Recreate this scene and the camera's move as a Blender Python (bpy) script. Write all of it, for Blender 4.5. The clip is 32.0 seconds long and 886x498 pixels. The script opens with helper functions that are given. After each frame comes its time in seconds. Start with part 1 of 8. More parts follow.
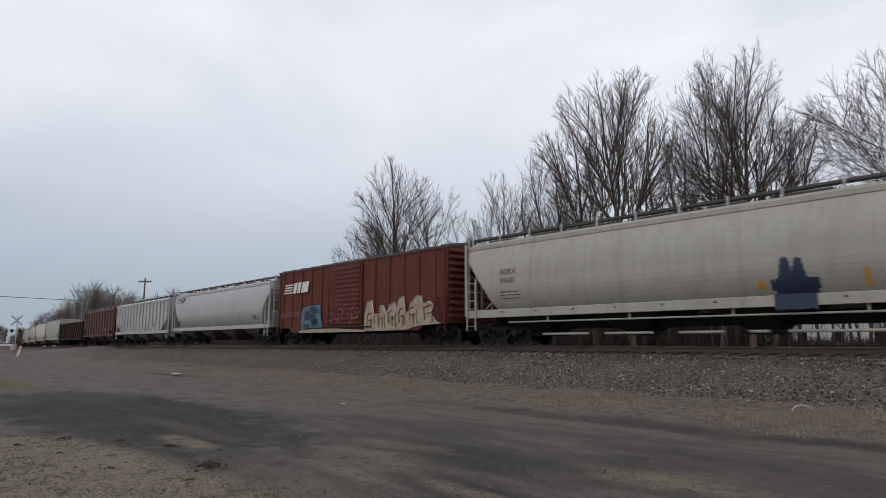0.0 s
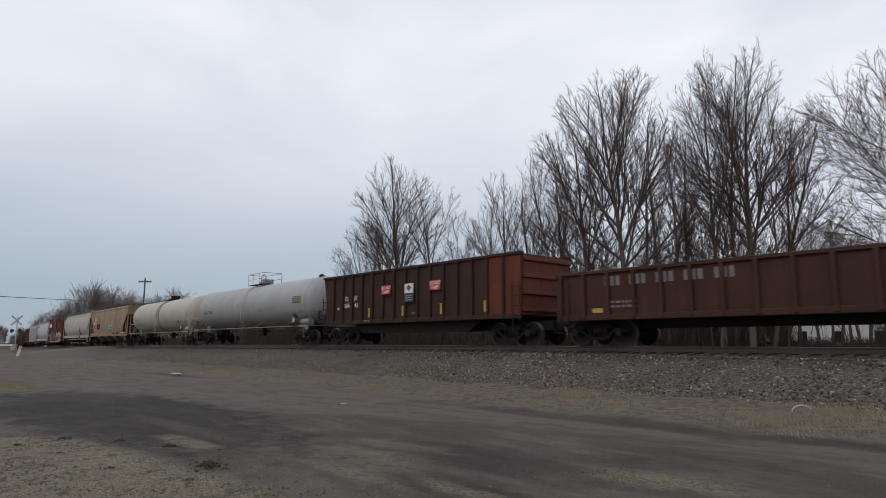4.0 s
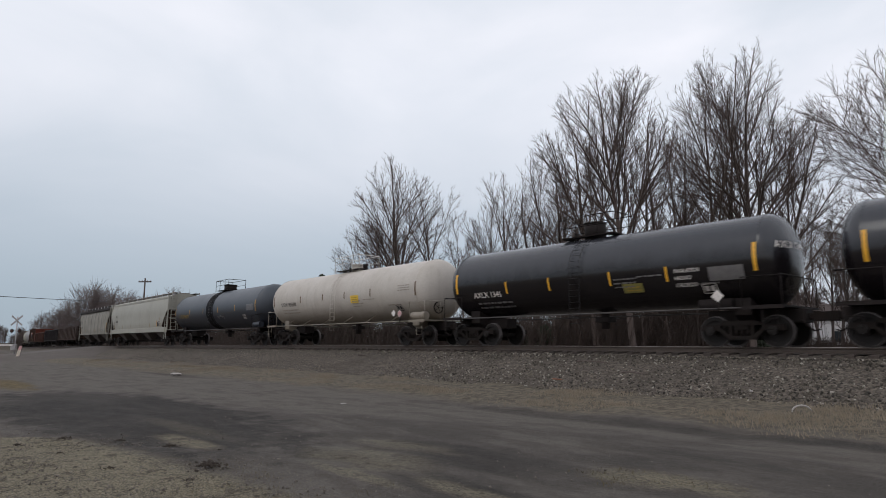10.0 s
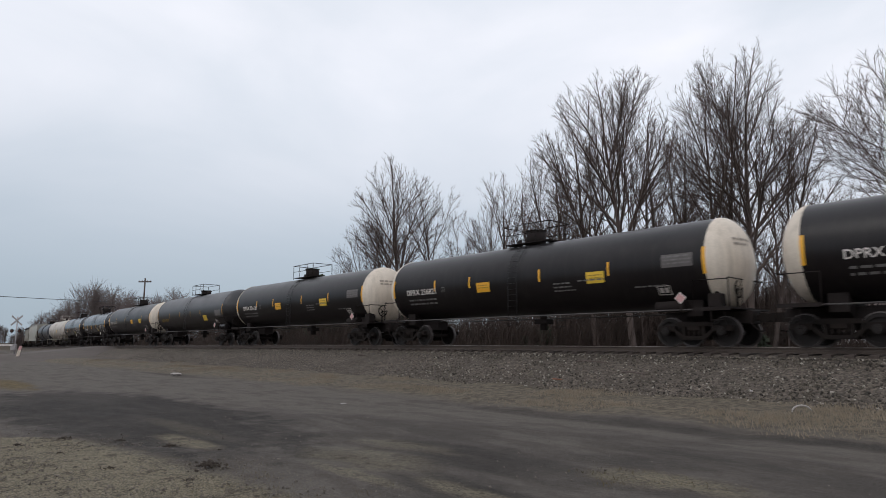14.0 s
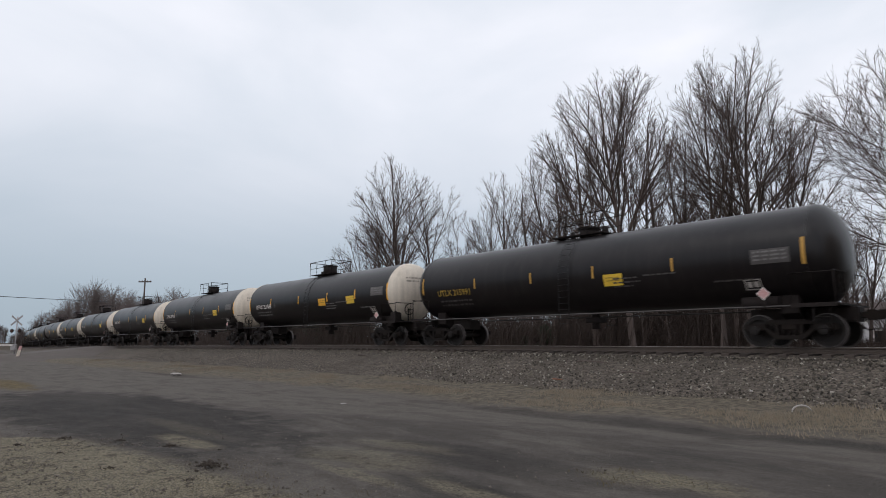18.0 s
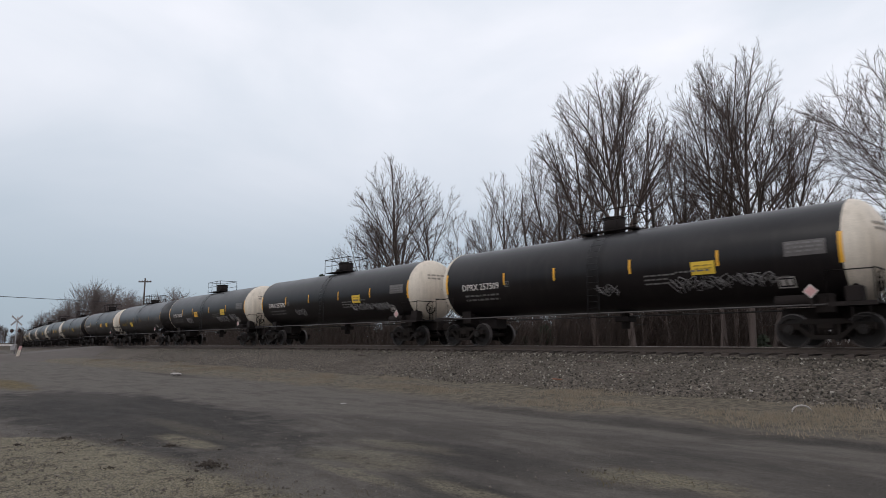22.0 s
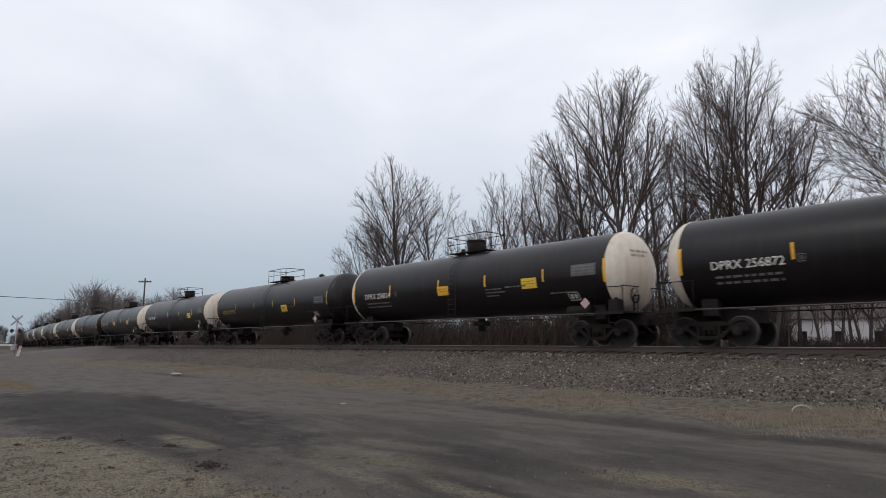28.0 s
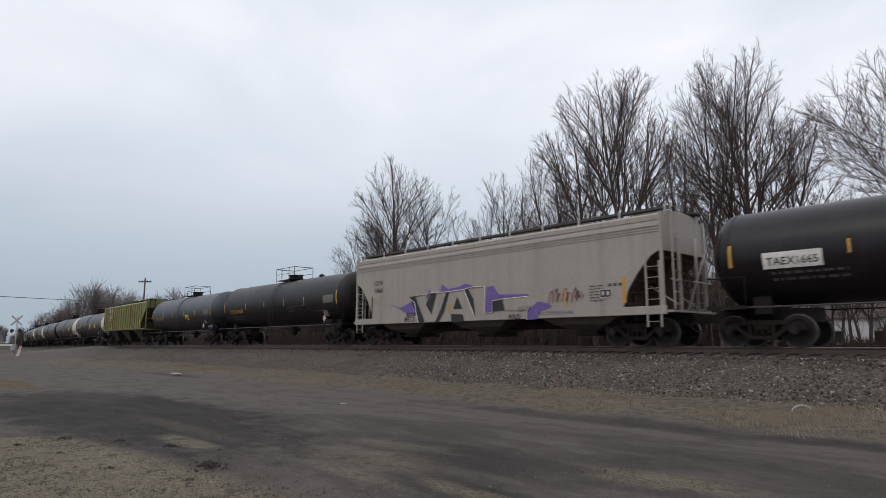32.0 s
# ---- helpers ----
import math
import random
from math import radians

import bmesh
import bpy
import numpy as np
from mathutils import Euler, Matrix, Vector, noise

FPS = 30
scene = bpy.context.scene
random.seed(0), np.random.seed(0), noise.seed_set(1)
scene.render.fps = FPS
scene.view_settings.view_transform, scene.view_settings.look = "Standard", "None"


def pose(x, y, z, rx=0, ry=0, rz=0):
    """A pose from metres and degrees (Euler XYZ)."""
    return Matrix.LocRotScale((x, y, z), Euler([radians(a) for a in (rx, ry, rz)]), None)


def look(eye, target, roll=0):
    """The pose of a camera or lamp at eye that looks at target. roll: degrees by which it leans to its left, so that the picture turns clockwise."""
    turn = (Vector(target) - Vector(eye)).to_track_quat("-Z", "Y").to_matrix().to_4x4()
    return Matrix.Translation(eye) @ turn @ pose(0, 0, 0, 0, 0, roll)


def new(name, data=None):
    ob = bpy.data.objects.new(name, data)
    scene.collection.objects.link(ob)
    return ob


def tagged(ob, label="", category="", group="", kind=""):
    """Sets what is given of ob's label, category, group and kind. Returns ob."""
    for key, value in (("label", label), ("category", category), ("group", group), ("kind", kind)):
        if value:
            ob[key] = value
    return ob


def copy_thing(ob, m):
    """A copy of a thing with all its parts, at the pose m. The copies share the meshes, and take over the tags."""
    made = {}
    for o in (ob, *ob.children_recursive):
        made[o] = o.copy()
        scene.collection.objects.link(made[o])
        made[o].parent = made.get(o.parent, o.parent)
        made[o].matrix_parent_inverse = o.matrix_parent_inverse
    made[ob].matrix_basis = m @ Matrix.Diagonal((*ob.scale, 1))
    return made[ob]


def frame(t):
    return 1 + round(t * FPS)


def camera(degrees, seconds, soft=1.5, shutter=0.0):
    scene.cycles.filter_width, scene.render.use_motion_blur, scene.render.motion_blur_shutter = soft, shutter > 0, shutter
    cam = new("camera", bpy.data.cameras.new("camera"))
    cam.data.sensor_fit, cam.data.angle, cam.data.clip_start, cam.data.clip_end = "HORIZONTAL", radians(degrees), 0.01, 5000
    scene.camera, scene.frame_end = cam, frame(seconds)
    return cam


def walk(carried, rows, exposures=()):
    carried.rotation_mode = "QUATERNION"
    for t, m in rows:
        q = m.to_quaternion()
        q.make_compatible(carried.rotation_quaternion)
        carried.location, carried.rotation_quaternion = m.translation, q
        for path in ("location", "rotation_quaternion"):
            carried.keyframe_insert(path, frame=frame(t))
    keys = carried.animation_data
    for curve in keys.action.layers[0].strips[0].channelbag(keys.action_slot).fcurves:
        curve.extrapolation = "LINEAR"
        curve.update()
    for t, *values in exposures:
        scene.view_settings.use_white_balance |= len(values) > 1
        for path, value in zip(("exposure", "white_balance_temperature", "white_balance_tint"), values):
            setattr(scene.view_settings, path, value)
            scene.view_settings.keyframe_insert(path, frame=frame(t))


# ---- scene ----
# The camera stands still on the verge; the track runs past it and bends gently away.
EYE = (0.0, 0.0, 1.6)
cam = camera(70.96, 32.0, soft=0.8, shutter=0.12)
STAND = look(EYE, (-72.366, 67.402, 1.6 + 14.834))
walk(cam, [(0, STAND), (32, STAND)], exposures=[(0, -0.06), (9, -0.05), (14.5, 0.0), (32, 0.0)])

# ---------------------------------------------------------------- light
world = bpy.data.worlds.new("overcast_sky")
scene.world = world
world.use_nodes = True
wn, wl = world.node_tree.nodes, world.node_tree.links
wn.clear()
w_out = wn.new("ShaderNodeOutputWorld")
w_bg = wn.new("ShaderNodeBackground")
w_sky = wn.new("ShaderNodeTexSky")
w_sky.sky_type = "NISHITA"
w_sky.sun_disc = False
w_sky.sun_elevation = radians(28)
w_sky.sun_rotation = radians(150)
w_co = wn.new("ShaderNodeTexCoord")
w_map = wn.new("ShaderNodeMapping")
w_map.inputs["Scale"].default_value = (1.0, 1.0, 2.6)
w_cloud = wn.new("ShaderNodeTexNoise")
w_cloud.inputs["Scale"].default_value = 1.7
w_cloud.inputs["Detail"].default_value = 5.0
w_cloud.inputs["Roughness"].default_value = 0.5
w_cloud.inputs["Distortion"].default_value = 0.5
w_ramp = wn.new("ShaderNodeValToRGB")
w_ramp.color_ramp.elements[0].position = 0.33
w_ramp.color_ramp.elements[0].color = (0.765, 0.82, 0.905, 1)
w_ramp.color_ramp.elements[1].position = 0.66
w_ramp.color_ramp.elements[1].color = (1.0, 1.01, 1.085, 1)
w_sep = wn.new("ShaderNodeSeparateXYZ")
w_low = wn.new("ShaderNodeMapRange")
w_low.inputs["From Min"].default_value = 0.0
w_low.inputs["From Max"].default_value = 0.42
w_low.interpolation_type = "SMOOTHSTEP"
w_hor = wn.new("ShaderNodeMixRGB")
w_hor.inputs["Color1"].default_value = (0.375, 0.458, 0.545, 1)
w_side = wn.new("ShaderNodeMapRange")
w_side.inputs["From Min"].default_value = -0.95
w_side.inputs["From Max"].default_value = -0.35
w_side.inputs["To Max"].default_value = 0.62
w_add = wn.new("ShaderNodeMath")
w_add.operation = "MAXIMUM"
w_scale = wn.new("ShaderNodeMixRGB")
w_scale.blend_type = "MULTIPLY"
w_scale.inputs["Fac"].default_value = 1.0
w_scale.inputs["Color2"].default_value = (0.10, 0.10, 0.10, 1)
w_mix = wn.new("ShaderNodeMixRGB")
w_mix.inputs["Fac"].default_value = 0.93
wl.new(w_co.outputs["Generated"], w_map.inputs["Vector"])
wl.new(w_map.outputs["Vector"], w_cloud.inputs["Vector"])
wl.new(w_cloud.outputs["Fac"], w_ramp.inputs["Fac"])
wl.new(w_co.outputs["Generated"], w_sep.inputs["Vector"])
wl.new(w_sep.outputs["Z"], w_low.inputs["Value"])
wl.new(w_sep.outputs["X"], w_side.inputs["Value"])
wl.new(w_low.outputs["Result"], w_add.inputs[0])
wl.new(w_side.outputs["Result"], w_add.inputs[1])
wl.new(w_add.outputs["Value"], w_hor.inputs["Fac"])
wl.new(w_ramp.outputs["Color"], w_hor.inputs["Color2"])
wl.new(w_sky.outputs["Color"], w_scale.inputs["Color1"])
wl.new(w_scale.outputs["Color"], w_mix.inputs["Color1"])
wl.new(w_hor.outputs["Color"], w_mix.inputs["Color2"])
wl.new(w_mix.outputs["Color"], w_bg.inputs["Color"])
w_bg.inputs["Strength"].default_value = 1.0
wl.new(w_bg.outputs["Background"], w_out.inputs["Surface"])

sun_data = bpy.data.lights.new("sun", "SUN")
sun_data.energy = 0.45
sun_data.angle = radians(25)
sun_data.color = (1.0, 0.97, 0.92)
sun = new("sun", sun_data)
sun.matrix_world = look((-6, -55, 62), (0, 0, 0))


# ---------------------------------------------------------------- materials
def warm(c):
    """A warm tint put into every base colour, strongest on what is dark."""
    k = max(0.0, 1.0 - max(c) / 0.16)
    return (c[0] * (1.06 + 0.062 * k), c[1] * (0.985 - 0.018 * k), c[2] * 0.985)


def shade(name, base, second=None, rough=0.7, metal=0.0, scale=1.5, fine=30.0, bump=0.15,
          streak=0.0, streak_colour=(0.06, 0.045, 0.035), vary=0.0, spec=0.5, stretch=(1, 1, 1), amount=0.6, seams=None, z_tint=None):
    """A weathered surface: two colours in broad patches, fine grain, streaks that run down."""
    m = bpy.data.materials.new(name)
    m.use_nodes = True
    n, l = m.node_tree.nodes, m.node_tree.links
    base, second = warm(base), warm(second or [c * 0.7 for c in base])
    p = n["Principled BSDF"]
    p.inputs["Roughness"].default_value = rough
    p.inputs["Metallic"].default_value = metal
    p.inputs["Specular IOR Level"].default_value = spec
    co = n.new("ShaderNodeTexCoord")
    mp = n.new("ShaderNodeMapping")
    mp.inputs["Scale"].default_value = stretch
    l.new(co.outputs["Object"], mp.inputs["Vector"])
    big = n.new("ShaderNodeTexNoise")
    big.inputs["Scale"].default_value = scale
    big.inputs["Detail"].default_value = 6
    big.inputs["Roughness"].default_value = 0.65
    l.new(mp.outputs["Vector"], big.inputs["Vector"])
    cut = n.new("ShaderNodeMapRange")
    cut.inputs["From Min"].default_value = 0.38
    cut.inputs["From Max"].default_value = 0.68
    cut.inputs["To Max"].default_value = amount
    l.new(big.outputs["Fac"], cut.inputs["Value"])
    mix = n.new("ShaderNodeMixRGB")
    mix.inputs["Color1"].default_value = (*base, 1)
    mix.inputs["Color2"].default_value = (*second, 1)
    l.new(cut.outputs["Result"], mix.inputs["Fac"])
    grain = n.new("ShaderNodeTexNoise")
    grain.inputs["Scale"].default_value = fine
    grain.inputs["Detail"].default_value = 4
    l.new(co.outputs["Object"], grain.inputs["Vector"])
    gm = n.new("ShaderNodeMapRange")
    gm.inputs["To Min"].default_value = 0.72
    gm.inputs["To Max"].default_value = 1.24
    l.new(grain.outputs["Fac"], gm.inputs["Value"])
    mul = n.new("ShaderNodeMixRGB")
    mul.blend_type = "MULTIPLY"
    mul.inputs["Fac"].default_value = 1
    l.new(mix.outputs["Color"], mul.inputs["Color1"])
    l.new(gm.outputs["Result"], mul.inputs["Color2"])
    colour = mul.outputs["Color"]
    if streak:
        sm = n.new("ShaderNodeMapping")
        sm.inputs["Scale"].default_value = (2.6, 2.6, 0.16)
        l.new(co.outputs["Object"], sm.inputs["Vector"])
        st = n.new("ShaderNodeTexNoise")
        st.inputs["Scale"].default_value = 1.6
        st.inputs["Detail"].default_value = 5
        l.new(sm.outputs["Vector"], st.inputs["Vector"])
        sr = n.new("ShaderNodeMapRange")
        sr.inputs["From Min"].default_value = 0.48
        sr.inputs["From Max"].default_value = 0.78
        sr.inputs["To Max"].default_value = streak
        l.new(st.outputs["Fac"], sr.inputs["Value"])
        sx = n.new("ShaderNodeMixRGB")
        sx.inputs["Color2"].default_value = (*streak_colour, 1)
        l.new(sr.outputs["Result"], sx.inputs["Fac"])
        l.new(colour, sx.inputs["Color1"])
        colour = sx.outputs["Color"]
    if seams:
        gap, width, most, soot = seams
        sp = n.new("ShaderNodeSeparateXYZ")
        l.new(co.outputs["Object"], sp.inputs["Vector"])

        def do(op, a, b=None):
            k = n.new("ShaderNodeMath")
            k.operation = op
            for i, v in enumerate((a, b)):
                if isinstance(v, (int, float)):
                    k.inputs[i].default_value = v
                elif v is not None:
                    l.new(v, k.inputs[i])
            return k.outputs["Value"]
        wav = n.new("ShaderNodeTexNoise")
        wav.inputs["Scale"].default_value = 1.1
        wav.inputs["Detail"].default_value = 4
        l.new(co.outputs["Object"], wav.inputs["Vector"])
        xx = do("ADD", sp.outputs["X"], do("MULTIPLY", do("SUBTRACT", wav.outputs["Fac"], 0.5), width * 1.6))
        off = do("MULTIPLY", do("ABSOLUTE", do("SUBTRACT", do("FRACT", do("DIVIDE", xx, gap)), 0.5)), gap)
        near = n.new("ShaderNodeMapRange")
        near.interpolation_type = "SMOOTHSTEP"
        near.inputs["From Min"].default_value = width
        near.inputs["From Max"].default_value = 0.0
        l.new(off, near.inputs["Value"])
        runs = n.new("ShaderNodeMapRange")
        runs.inputs["From Min"].default_value = 0.34
        runs.inputs["From Max"].default_value = 0.62
        runs.inputs["To Max"].default_value = most
        bm = n.new("ShaderNodeMapping")
        bm.inputs["Scale"].default_value = (1.0, 1.0, 0.5)
        l.new(co.outputs["Object"], bm.inputs["Vector"])
        bn = n.new("ShaderNodeTexNoise")
        bn.inputs["Scale"].default_value = 1.3
        bn.inputs["Detail"].default_value = 4
        l.new(bm.outputs["Vector"], bn.inputs["Vector"])
        l.new(bn.outputs["Fac"], runs.inputs["Value"])
        ss = n.new("ShaderNodeMixRGB")
        ss.inputs["Color2"].default_value = (*soot, 1)
        l.new(do("MULTIPLY", near.outputs["Result"], runs.outputs["Result"]), ss.inputs["Fac"])
        l.new(colour, ss.inputs["Color1"])
        colour = ss.outputs["Color"]
    # a tint by height; on dark tanks it paints in the sky's sheen
    if z_tint:
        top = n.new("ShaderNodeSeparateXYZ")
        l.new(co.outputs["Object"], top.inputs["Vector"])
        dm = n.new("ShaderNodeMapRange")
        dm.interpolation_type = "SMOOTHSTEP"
        dm.inputs["From Min"].default_value, dm.inputs["From Max"].default_value = z_tint[0], z_tint[1]
        dm.inputs["To Max"].default_value = z_tint[2]
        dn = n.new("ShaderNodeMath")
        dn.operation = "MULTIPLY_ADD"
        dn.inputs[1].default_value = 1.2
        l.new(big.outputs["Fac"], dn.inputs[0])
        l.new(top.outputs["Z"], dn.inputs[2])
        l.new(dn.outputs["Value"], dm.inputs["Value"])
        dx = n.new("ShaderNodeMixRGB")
        dx.inputs["Color2"].default_value = (*z_tint[3], 1)
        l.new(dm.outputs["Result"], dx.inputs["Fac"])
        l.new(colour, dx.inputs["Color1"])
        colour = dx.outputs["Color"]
    if vary:
        info = n.new("ShaderNodeObjectInfo")
        vr = n.new("ShaderNodeMapRange")
        vr.inputs["To Min"].default_value = 1 - vary
        vr.inputs["To Max"].default_value = 1 + vary
        l.new(info.outputs["Random"], vr.inputs["Value"])
        vm = n.new("ShaderNodeMixRGB")
        vm.blend_type = "MULTIPLY"
        vm.inputs["Fac"].default_value = 1
        l.new(colour, vm.inputs["Color1"])
        l.new(vr.outputs["Result"], vm.inputs["Color2"])
        colour = vm.outputs["Color"]
    l.new(colour, p.inputs["Base Color"])
    rr = n.new("ShaderNodeMapRange")
    rr.inputs["To Min"].default_value = max(rough - 0.12, 0.05)
    rr.inputs["To Max"].default_value = min(rough + 0.15, 1)
    l.new(big.outputs["Fac"], rr.inputs["Value"])
    l.new(rr.outputs["Result"], p.inputs["Roughness"])
    if bump:
        b = n.new("ShaderNodeBump")
        b.inputs["Strength"].default_value = bump
        b.inputs["Distance"].default_value = 0.02
        l.new(grain.outputs["Fac"], b.inputs["Height"])
        l.new(b.outputs["Normal"], p.inputs["Normal"])
    return m


